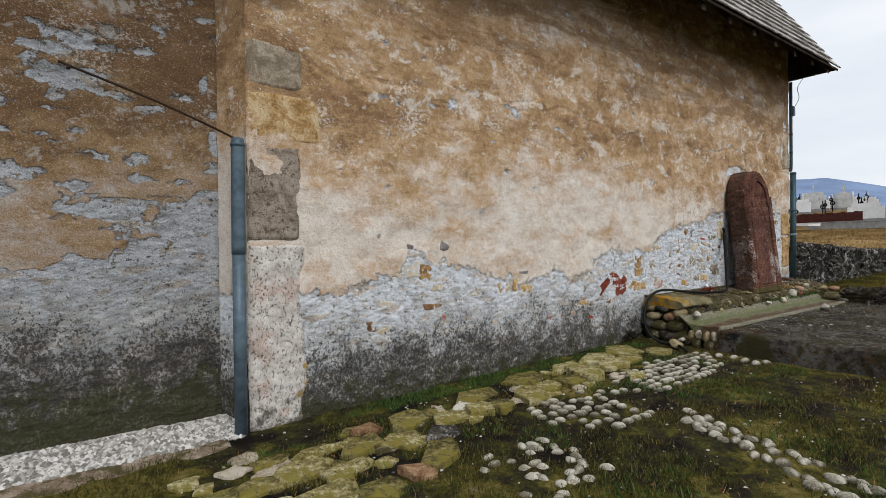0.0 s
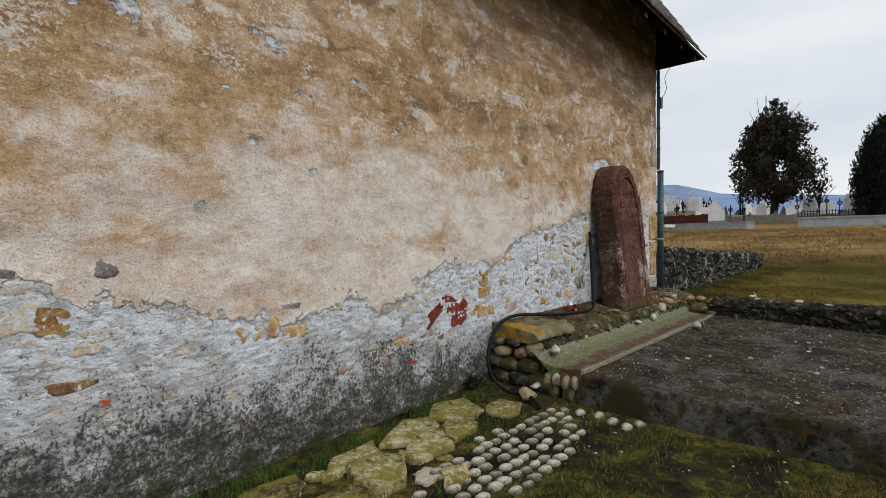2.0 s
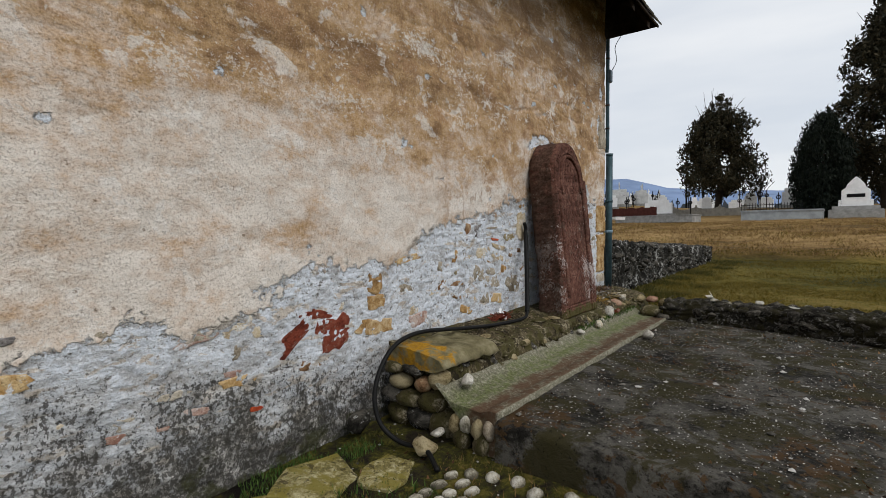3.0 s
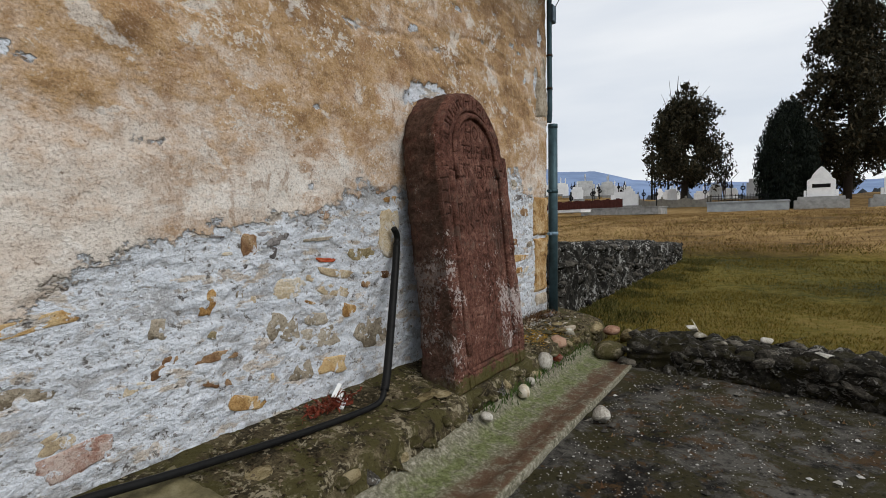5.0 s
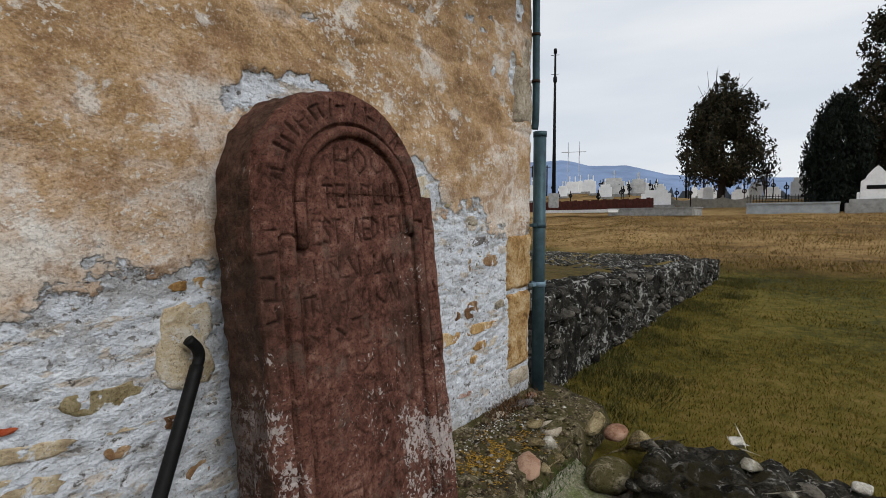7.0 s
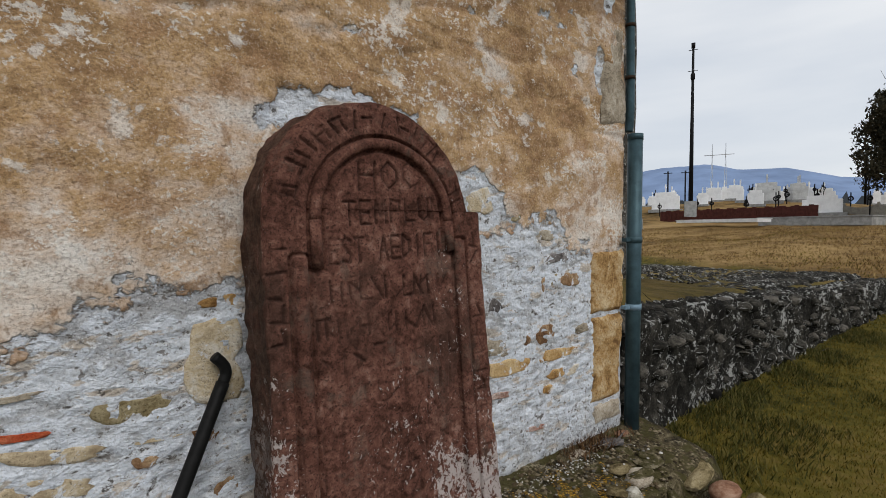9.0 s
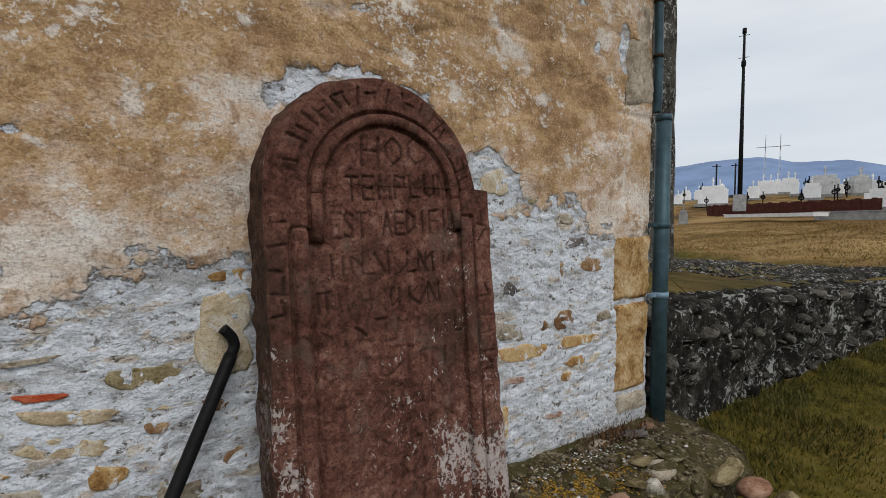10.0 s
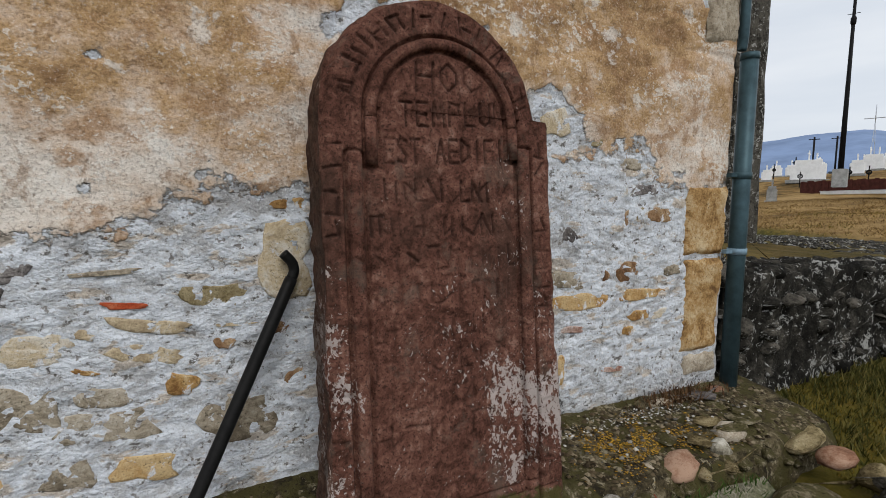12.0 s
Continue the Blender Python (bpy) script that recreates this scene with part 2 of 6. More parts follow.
maroon_stone = stone_paint("dark red sandstone", (0.10, 0.022, 0.014), (0.20, 0.045, 0.025), (0.27, 0.08, 0.05), 14, (0.30, 0.20, 0.16))
LIME = (0.70, 0.72, 0.76)
wall_kinds = {"o": stone_paint("limed ochre stone", (0.20, 0.10, 0.035), (0.46, 0.28, 0.11), (0.62, 0.46, 0.25), 8, lime=LIME), "c": stone_paint("limed cream stone", (0.36, 0.28, 0.18), (0.55, 0.45, 0.30), (0.68, 0.63, 0.54), 8, lime=LIME),
              "t": stone_paint("limed tan stone", (0.17, 0.14, 0.10), (0.36, 0.31, 0.235), (0.52, 0.47, 0.39), 7, lime=LIME), "b": stone_paint("limed brown stone", (0.08, 0.04, 0.02), (0.24, 0.135, 0.07), (0.42, 0.29, 0.17), 8, lime=LIME),
              "d": stone_paint("limed slaty stone", (0.06, 0.055, 0.055), (0.15, 0.135, 0.13), (0.32, 0.30, 0.29), 9, lime=LIME), "v": stone_paint("limed olive stone", (0.08, 0.06, 0.028), (0.22, 0.17, 0.085), (0.36, 0.30, 0.18), 11, lime=LIME),
              "p": stone_paint("limed pinkish stone", (0.20, 0.09, 0.07), (0.36, 0.21, 0.16), (0.56, 0.46, 0.41), 9, lime=LIME), "r": red_brick, "m": maroon_stone, "y": ochre_stone}
quoin_grey = stone_paint("grey brown dressed stone", (0.12, 0.095, 0.075), (0.26, 0.21, 0.165), (0.40, 0.34, 0.285), 8, (0.09, 0.07, 0.055), None, 0.95, 1.0)
def hammered_paint():
    """Whitewashed quoin dressed with a point: short upright pocks, damp specks and a streak of ochre lichen low down."""
    n = Nodes("whitewashed hammered stone", 0.95)
    z, x = n.axis(2), n.axis(0)
    a = n.noise(7, 6, 0.66, None, 1.0, 0.8); f = n.noise(46, 4, 0.7, None, 3.0, 0.4)
    pock = n.noise(40, 5, 0.68, (1.2, 1, 0.85), 5.0, 0.5)
    col = n.ramp(a, (0.34, (0.40, 0.36, 0.33)), (0.5, (0.60, 0.565, 0.53)), (0.64, (0.72, 0.69, 0.66)))
    col = n.mix(n.step(n.noise(3.5, 5, 0.6, None, 9.0), 0.53, 0.60, 0.0, 0.45), col, (0.50, 0.33, 0.26))
    col = n.mix(n.step(pock, 0.54, 0.60, 0.0, 0.85), col, (0.10, 0.085, 0.072))
    wet = n.math('ADD', n.noise(9, 7, 0.72, None, 12.0, 0.4), n.step(z, -0.15, 0.5, 0.06, -0.26))
    col = n.mix(n.step(wet, 0.50, 0.60, 0.0, 0.85), col, (0.075, 0.07, 0.058))
    streak = n.math('ADD', n.noise(11, 6, 0.7, None, 14.0), n.math('MULTIPLY', n.math('ABSOLUTE', n.math('SUBTRACT', x, 0.30)), -1.6))
    streak = n.math('ADD', streak, n.step(z, 0.25, 0.5, 0.06, -0.3))
    col = n.mix(n.step(streak, 0.46, 0.54, 0.0, 0.85), col, (0.33, 0.21, 0.03))
    n.bump(n.math('ADD', n.math('MULTIPLY', pock, -1.2), n.math('MULTIPLY', f, 0.5)), 0.9, 0.014)
    return n.done(col)


quoin_white = hammered_paint()
cobble_mat = stone_paint("river cobble", (0.085, 0.075, 0.055), (0.25, 0.23, 0.18), (0.50, 0.48, 0.42), 4.5, None, None, 0.8, 0.3, None, 0.2)
flag_mat = stone_paint("mossy flagstone", (0.05, 0.042, 0.016), (0.21, 0.178, 0.070), (0.48, 0.44, 0.27), 5, (0.050, 0.040, 0.018), (0.185, 0.155, 0.034), 0.9, 0.6, None, 0.4)
pale_stone = stone_paint("pale limestone cobble", (0.24, 0.22, 0.185), (0.46, 0.435, 0.38), (0.64, 0.62, 0.57), 7, (0.20, 0.18, 0.14), None, 0.85, 0.6, None, 0.5)
ruin_stone = stone_paint("lichened ruin stone", (0.011, 0.0105, 0.009), (0.040, 0.037, 0.031), (0.125, 0.113, 0.096), 7, (0.34, 0.34, 0.325))
ruin_body = stone_paint("black crusted rubble mortar", (0.007, 0.0065, 0.0055), (0.026, 0.024, 0.020), (0.09, 0.083, 0.07), 4.5, (0.36, 0.36, 0.345), None, 0.95, 1.0)
kerb_mat = stone_paint("black crusted kerb mortar", (0.006, 0.0055, 0.0045), (0.020, 0.018, 0.014), (0.085, 0.078, 0.064), 5, (0.23, 0.22, 0.20), (0.022, 0.019, 0.008), 0.95, 1.0)
kerb_stone = stone_paint("dark kerb stone", (0.012, 0.011, 0.009), (0.045, 0.04, 0.032), (0.15, 0.135, 0.11), 7, (0.20, 0.19, 0.17))
ledge_mat = stone_paint("mossy rubble ledge", (0.022, 0.018, 0.011), (0.09, 0.072, 0.040), (0.24, 0.205, 0.135), 6, (0.28, 0.245, 0.17), (0.062, 0.055, 0.02), 0.95, 1.0)
def channel_paint():
    """Concrete channel: green slime along the bottom, red brown grime beside the worn pale lip."""
    n = Nodes("green stained concrete", 0.88)
    y = n.axis(1)
    a = n.noise(5, 7, 0.68, (0.5, 1, 1), 1.0, 0.4); f = n.noise(48, 5, 0.74, None, 3.0, 0.3); b = n.noise(14, 5, 0.7, None, 7.0, 0.4)
    wob = n.math('ADD', y, n.math('MULTIPLY', n.math('SUBTRACT', a, 0.5), 0.35))
    col = n.ramp(f, (0.34, (0.07, 0.066, 0.045)), (0.5, (0.17, 0.16, 0.115)), (0.66, (0.36, 0.34, 0.28)))
    slime = n.math('MULTIPLY', n.step(wob, -0.90, -0.78), n.step(wob, -0.58, -0.70))
    col = n.mix(n.math('MULTIPLY', slime, n.step(b, 0.40, 0.58, 0.25, 0.85)), col, n.ramp(f, (0.35, (0.055, 0.068, 0.020)), (0.6, (0.15, 0.175, 0.065))))
    grime = n.math('MULTIPLY', n.step(wob, -0.80, -0.88), n.step(y, -1.05, -1.03))
    col = n.mix(n.math('MULTIPLY', grime, n.step(b, 0.38, 0.55, 0.3, 0.9)), col, (0.085, 0.046, 0.026))
    n.bump(n.math('ADD', a, n.math('MULTIPLY', f, 0.9)), 0.8, 0.012)
    return n.done(col)


concrete_mat = channel_paint()
slab_mat = stone_paint("black weathered concrete", (0.005, 0.0047, 0.0042), (0.015, 0.0138, 0.0116), (0.085, 0.080, 0.070), 2.8, (0.060, 0.034, 0.014), (0.030, 0.026, 0.010), 0.95, 1.0)
gravel_mat = stone_paint("white gravel", (0.16, 0.155, 0.145), (0.40, 0.39, 0.375), (0.66, 0.65, 0.63), 16)
soil_step = stone_paint("worn brick edging", (0.10, 0.07, 0.05), (0.22, 0.165, 0.12), (0.36, 0.30, 0.24), 6, None, (0.08, 0.07, 0.03))
wood_mat = stone_paint("silvered wooden shingle", (0.24, 0.225, 0.21), (0.46, 0.445, 0.425), (0.66, 0.645, 0.63), 5, pits=0.3)
# boarding, rafters and fascia in one very dark brown
soffit_mat = stone_paint("near-black brown boards", (0.018, 0.013, 0.010), (0.04, 0.03, 0.022), (0.07, 0.05, 0.04), 5)


def lichen_cap():
    n = Nodes("ledge capstone with orange lichen", 0.92)
    a = n.noise(7, 8, 0.7); f = n.noise(45, 5, 0.7)
    col = n.ramp(a, (0.3, (0.05, 0.045, 0.025)), (0.5, (0.15, 0.13, 0.07)), (0.7, (0.27, 0.24, 0.15)))
    x = n.axis(0)
    l = n.math('ADD', n.noise(6, 7, 0.65, None, 9), n.step(x, 4.95, 5.5, 0.06, -0.22))
    col = n.mix(n.step(l, 0.5, 0.60), col, n.ramp(f, (0.3, (0.20, 0.10, 0.014)), (0.6, (0.40, 0.215, 0.02))))
    n.bump(n.math('ADD', a, n.math('MULTIPLY', f, 0.4)), 0.7, 0.015)
    return n.done(col)


def grave_paint():
    n = Nodes("red sandstone of the tombstone", 0.85)
    half = lambda v, k: n.math('MULTIPLY', n.math('SUBTRACT', v, 0.5), k)
    a = n.noise(3.2, 6, 0.66, None, 0.0, 0.8); f = n.noise(26, 6, 0.75, None, 2.0, 0.6); g = n.noise(100, 3, 0.7, None, 3.0)
    t = n.math('ADD', n.math('ADD', half(a, 1.2), half(f, 1.75)), 0.5)
    col = n.ramp(t, (0.18, (0.040, 0.017, 0.011)), (0.45, (0.106, 0.046, 0.033)), (0.62, (0.158, 0.073, 0.053)), (0.85, (0.25, 0.145, 0.112)))
    col = n.mix(n.step(g, 0.52, 0.64, 0.0, 0.7), col, (0.018, 0.009, 0.007))
    grey = n.noise(6, 6, 0.70, (1.0, 1, 0.8), 21, 0.5)
    col = n.mix(n.step(grey, 0.55, 0.64, 0.0, 0.4), col, (0.115, 0.094, 0.075))
    stain = n.noise(2.3, 6, 0.68, (1.0, 1, 0.6), 27, 0.5)
    col = n.mix(n.step(stain, 0.50, 0.62, 0.0, 0.6), col, (0.045, 0.026, 0.019))
    # groove shade of the letters, put into the colour over the cut depth
    col = n.mix(n.math('MULTIPLY', n.attr("carved"), 0.72), col, (0.018, 0.010, 0.008))
    v = n.axis(2)
    # flaking limewash splashed on the lower half
    w = n.math('ADD', n.noise(52, 5, 0.70, (1.0, 1, 0.8), 11, 0.9), half(n.noise(3.4, 4, 0.6, None, 35), 0.95))
    zone = n.math('MULTIPLY', n.step(v, 0.12, 0.35, 0.35, 1.0), n.step(v, 0.75, 1.0, 1.0, 0.0))
    w = n.math('ADD', w, n.math('MULTIPLY', n.math('SUBTRACT', zone, 1.0), 0.17))
    u = n.axis(0)
    thick = n.math('MAXIMUM', n.step(u, 0.50, 0.62), n.step(u, 0.14, 0.06))
    w = n.math('ADD', w, n.step(thick, 0.0, 1.0, -0.07, 0.025))
    col = n.mix(n.step(w, 0.548, 0.575, 0.0, 0.8), col, (0.45, 0.40, 0.38))
    moss = n.math('ADD', n.noise(6, 6, 0.7, None, 17, 0.4), n.step(v, 0.02, 0.26, 0.10, -0.35))
    col = n.mix(n.step(moss, 0.5, 0.58, 0.0, 0.8), col, (0.065, 0.066, 0.02))
    crust = n.math('ADD', n.noise(5, 6, 0.68, None, 41, 0.5), n.step(n.attr("hewn"), 0.0, 1.0, -0.5, 0.06))
    col = n.mix(n.step(crust, 0.44, 0.58, 0.0, 0.75), col, n.ramp(f, (0.35, (0.022, 0.014, 0.010)), (0.6, (0.085, 0.055, 0.040))))
    n.bump(n.math('ADD', n.math('ADD', f, half(a, 1.0)), n.math('MULTIPLY', g, 0.5)), 0.9, 0.010)
    return n.done(col)


def ground_paint():
    n = Nodes("turf and soil", 0.97)
    a = n.noise(1.3, 6, 0.62, None, 0, 0.4); b = n.noise(6.5, 8, 0.7, None, 2, 0.3); f = n.noise(38, 6, 0.75, None, 4); far = n.noise(0.16, 5, 0.6, None, 6)
    t = n.math('ADD', n.math('ADD', n.math('MULTIPLY', a, 0.8), n.math('MULTIPLY', b, 0.55)), -0.155)
    t = n.math('ADD', t, n.math('MULTIPLY', n.math('SUBTRACT', f, 0.5), 0.30))
    near = n.ramp(t, (0.41, (0.008, 0.0065, 0.005)), (0.48, (0.024, 0.019, 0.012)), (0.53, (0.038, 0.038, 0.010)), (0.58, (0.085, 0.075, 0.015)), (0.65, (0.17, 0.135, 0.04)), (0.72, (0.24, 0.205, 0.14)))
    lt = n.math('ADD', n.math('MULTIPLY', far, 0.6), n.math('MULTIPLY', b, 0.42))
    lawn = n.ramp(lt, (0.42, (0.016, 0.020, 0.005)), (0.49, (0.055, 0.050, 0.009)), (0.55, (0.115, 0.092, 0.016)), (0.62, (0.17, 0.12, 0.035)))
    dry = n.ramp(n.math('ADD', n.math('MULTIPLY', far, 0.5), n.math('MULTIPLY', n.noise(2.2, 7, 0.7, (1, 0.4, 1), 8), 0.55)), (0.40, (0.05, 0.034, 0.013)), (0.50, (0.17, 0.105, 0.04)), (0.60, (0.30, 0.20, 0.085)))
    col = n.mix(n.attr("lawn"), near, lawn)
    col = n.mix(n.attr("dry"), col, dry)
    n.bump(n.math('ADD', n.math('MULTIPLY', b, 1.0), n.math('MULTIPLY', f, 0.7)), 0.9, 0.03)
    return n.done(col)


def plain(name, col, rough=0.6, metal=0.0, vary=0.35, scale=18.0):
    n = Nodes(name, rough)
    a = n.noise(scale, 6, 0.65, None, 1)
    c2 = tuple(c * (1 - vary) for c in col)
    n.b.inputs["Metallic"].default_value = metal
    n.bump(a, 0.15, 0.004)
    return n.done(n.ramp(a, (0.35, c2), (0.6, col)))


def leaf_paint(name, c0, c1, c2):
    n = Nodes(name, 0.7)
    return n.done(n.ramp(n.island(), (0.1, c0), (0.5, c1), (0.95, c2)))


capstone_mat, grave_mat, ground_mat = lichen_cap(), grave_paint(), ground_paint()
pipe_mat = plain("blue grey painted zinc", (0.115, 0.165, 0.205), 0.45, 0.25, 0.45, 9)
pipe2_mat = plain("dark teal painted zinc", (0.06, 0.105, 0.125), 0.45, 0.25, 0.45, 9)
band_mat = plain("pale blue clamp paint", (0.22, 0.33, 0.42), 0.5, 0.2)
rubber_mat = plain("black plastic hose", (0.012, 0.012, 0.012), 0.5, 0, 0.4, 30)
rust_mat = plain("rusted iron rod", (0.055, 0.035, 0.025), 0.8, 0.3)
iron_mat = plain("black wrought iron", (0.012, 0.012, 0.013), 0.6, 0.4)
white_mat = plain("whitewashed tomb plaster", (0.86, 0.87, 0.88), 0.9, 0, 0.14, 3)
grey_mat = plain("grey tomb concrete", (0.34, 0.34, 0.33), 0.9, 0, 0.4, 3)
beige_mat = plain("beige precast fence", (0.30, 0.28, 0.24), 0.9, 0, 0.35, 3)
pale_grey_mat = plain("pale grey tomb render", (0.64, 0.65, 0.65), 0.9, 0, 0.3, 3)
blue_grey_mat = plain("pale blue grey plinth", (0.36, 0.39, 0.41), 0.9, 0, 0.3, 2)
fence_mat = plain("red brown corrugated fence", (0.085, 0.028, 0.022), 0.8, 0, 0.4, 4)
bark_mat = plain("dark bark", (0.045, 0.035, 0.028), 0.95, 0, 0.5, 12)
pylon_mat = plain("galvanised lattice far off", (0.50, 0.54, 0.60), 0.8)
tree_leaf = leaf_paint("dark conifer spray", (0.014, 0.014, 0.008), (0.028, 0.026, 0.014), (0.058, 0.046, 0.025))
cypress_leaf = leaf_paint("black green cypress spray", (0.004, 0.007, 0.005), (0.008, 0.013, 0.009), (0.016, 0.02, 0.013))
grass_leaf = leaf_paint("moss green blades", (0.028, 0.032, 0.008), (0.065, 0.064, 0.015), (0.15, 0.125, 0.038))
lawn_leaf = leaf_paint("olive lawn blades", (0.052, 0.044, 0.006), (0.125, 0.095, 0.013), (0.21, 0.145, 0.03))
straw_leaf = leaf_paint("straw coloured blades", (0.08, 0.046, 0.014), (0.20, 0.122, 0.043), (0.36, 0.245, 0.105))
weed_leaf = leaf_paint("fresh green weeds", (0.03, 0.06, 0.012), (0.05, 0.10, 0.02), (0.09, 0.14, 0.035))
litter_leaf = leaf_paint("fallen brown leaves", (0.04, 0.02, 0.010), (0.10, 0.05, 0.022), (0.20, 0.12, 0.06))
chip_leaf = leaf_paint("pale grit", (0.05, 0.046, 0.04), (0.15, 0.14, 0.12), (0.55, 0.535, 0.51))
crumb_mat = leaf_paint("white plaster crumbs", (0.16, 0.15, 0.135), (0.33, 0.32, 0.30), (0.62, 0.61, 0.59))
debris_mat = leaf_paint("brown stone chips", (0.025, 0.018, 0.010), (0.085, 0.062, 0.035), (0.22, 0.18, 0.12))
lichen_mat = leaf_paint("orange lichen", (0.10, 0.06, 0.012), (0.24, 0.135, 0.018), (0.38, 0.23, 0.03))
# aerial haze is put into the hills' blue base colour
hazy_hill_mat = plain("distant hills with painted blue haze", (0.19, 0.265, 0.42), 1.0, 0, 0.30, 0.006)
wood_far_mat = plain("far dark woods", (0.035, 0.04, 0.045), 1.0, 0, 0.5, 0.03)


# ---- mesh helpers ----
rng = random.Random(7)


def hash2(ix, iy, seed):
    h = (ix.astype(np.int64) * 374761393 + iy.astype(np.int64) * 668265263 + seed * 1442695041) & 0x7fffffff
    h = ((h ^ (h >> 13)) * 1274126177) & 0x7fffffff
    return ((h ^ (h >> 16)) & 0xffff) / 65535.0


def vnoise(x, y, seed=0):
    """Smooth value noise on arrays, 0 to 1."""
    ix, iy = np.floor(x), np.floor(y)
    fx, fy = x - ix, y - iy
    fx, fy = fx * fx * (3 - 2 * fx), fy * fy * (3 - 2 * fy)
    a, b = hash2(ix, iy, seed), hash2(ix + 1, iy, seed)
    c, d = hash2(ix, iy + 1, seed), hash2(ix + 1, iy + 1, seed)
    return (a * (1 - fx) + b * fx) * (1 - fy) + (c * (1 - fx) + d * fx) * fy


def fbm(x, y, octaves=4, seed=0):
    s, amp, tot = 0.0, 1.0, 0.0
    for o in range(octaves):
        s = s + amp * vnoise(x * 2 ** o, y * 2 ** o, seed + o)
        tot += amp
        amp *= 0.55
    return s / tot


def rubble(x, y, seed):
    """Distance to the joints of an irregular stone pattern (0 in the joint), on arrays."""
    ix, iy = np.floor(x), np.floor(y)
    f1, f2 = np.full(x.shape, 9.0), np.full(x.shape, 9.0)
    for dx in (-1, 0, 1):
        for dy in (-1, 0, 1):
            cx, cy = ix + dx, iy + dy
            d = np.hypot(cx + 0.15 + 0.7 * hash2(cx, cy, seed) - x, cy + 0.15 + 0.7 * hash2(cx, cy, seed + 9) - y)
            f2 = np.where(d < f1, f1, np.minimum(f2, d))
            f1 = np.minimum(f1, d)
    return f2 - f1


def smooth(a, lo, hi):
    t = np.clip((a - lo) / (hi - lo), 0, 1)
    return t * t * (3 - 2 * t)


def link(name, me, mat, parent=None, label="", soft=True):
    me.materials.append(mat)
    if soft:
        me.polygons.foreach_set("use_smooth", [True] * len(me.polygons))
    ob = new(name, me)
    if parent:
        ob.parent = parent
    if label:
        ob["label"] = label
    return ob


def part(name, bm, mat, parent=None, label="", soft=False):
    me = bpy.data.meshes.new(name)
    bm.normal_update()
    bm.to_mesh(me)
    bm.free()
    return link(name, me, mat, parent, label, soft)


def thing(name, label, category, group="", at=(0, 0, 0), kind=""):
    ob = new(name)
    ob.empty_display_size = 0.1
    ob.location = at
    return tagged(ob, label, category, group, kind)


def grid(name, X, Y, Z, mat, attrs=(), extra=None):
    """A sheet over arrays of rows and columns, with extra loose box faces."""
    r, c = X.shape
    v = np.stack([X, Y, Z], -1).reshape(-1, 3)
    i = np.arange(r * c).reshape(r, c)
    f = np.stack([i[:-1, :-1], i[:-1, 1:], i[1:, 1:], i[1:, :-1]], -1).reshape(-1, 4)
    verts, faces = v.tolist(), f.tolist()
    if extra:
        n = len(verts)
        x0, x1, y0, y1, z0, z1 = extra
        verts += [(x, y, z) for x in (x0, x1) for y in (y0, y1) for z in (z0, z1)]
        faces += [[n + k for k in q] for q in ((0, 1, 3, 2), (4, 6, 7, 5), (0, 4, 5, 1), (2, 3, 7, 6), (0, 2, 6, 4), (1, 5, 7, 3))]
    me = bpy.data.meshes.new(name)
    me.from_pydata(verts, [], faces)
    for key, val in attrs:
        a = me.attributes.new(key, 'FLOAT', 'POINT')
        full = np.zeros(len(verts)); full[:r * c] = np.asarray(val).reshape(-1)
        a.data.foreach_set("value", full)
    ob = link(name, me, mat)
    return ob


def block(x0, x1, y0, y1, z0, z1, bevel=0.01, bm=None):
    bm = bm or bmesh.new()
    g = bmesh.ops.create_cube(bm, size=1, matrix=Matrix.Translation(((x0 + x1) / 2, (y0 + y1) / 2, (z0 + z1) / 2)) @ Matrix.Diagonal((x1 - x0, y1 - y0, z1 - z0, 1)))
    if bevel:
        es = list({e for q in g["verts"] for e in q.link_edges})
        bmesh.ops.bevel(bm, geom=es, offset=bevel, segments=2, affect='EDGES')
    return bm


def boulder(seed, rough=0.16, subdiv=2, flat=1.0):
    """A unit stone: an uneven ball."""
    bm = bmesh.new()
    bmesh.ops.create_icosphere(bm, subdivisions=subdiv, radius=1)
    for q in bm.verts:
        p = q.co.copy()
        q.co *= 1 + rough * 1.6 * noise.noise(p * 1.1 + Vector((seed * 7.3, 0, 0))) + rough * 0.7 * noise.noise(p * 2.7 + Vector((0, seed * 3.1, 0)))
        q.co.z = max(-0.9, min(0.9, q.co.z * flat))
    return bm


def tube(name, pts, r, mat, parent=None, label="", sides=12, cap=True, wave=0.0):
    """A round bar or pipe along points, with ends."""
    bm = bmesh.new()
    pts = [Vector(p) for p in pts]
    rings = []
    for k, p in enumerate(pts):
        d = (pts[min(k + 1, len(pts) - 1)] - pts[max(k - 1, 0)]).normalized()
        a = d.cross(Vector((0.3, 1, 0.12))).normalized(); b = d.cross(a)
        rr = (r[k] if isinstance(r, (list, tuple)) else r) * (1 + wave * (k % 2))
        rings.append([bm.verts.new(p + rr * (math.cos(s * 2 * math.pi / sides) * a + math.sin(s * 2 * math.pi / sides) * b)) for s in range(sides)])
    for q, w in zip(rings, rings[1:]):
        for s in range(sides):
            bm.faces.new((q[s], q[(s + 1) % sides], w[(s + 1) % sides], w[s]))
    if cap:
        bm.faces.new(rings[0][::-1]); bm.faces.new(rings[-1])
    return part(name, bm, mat, parent, label, True)


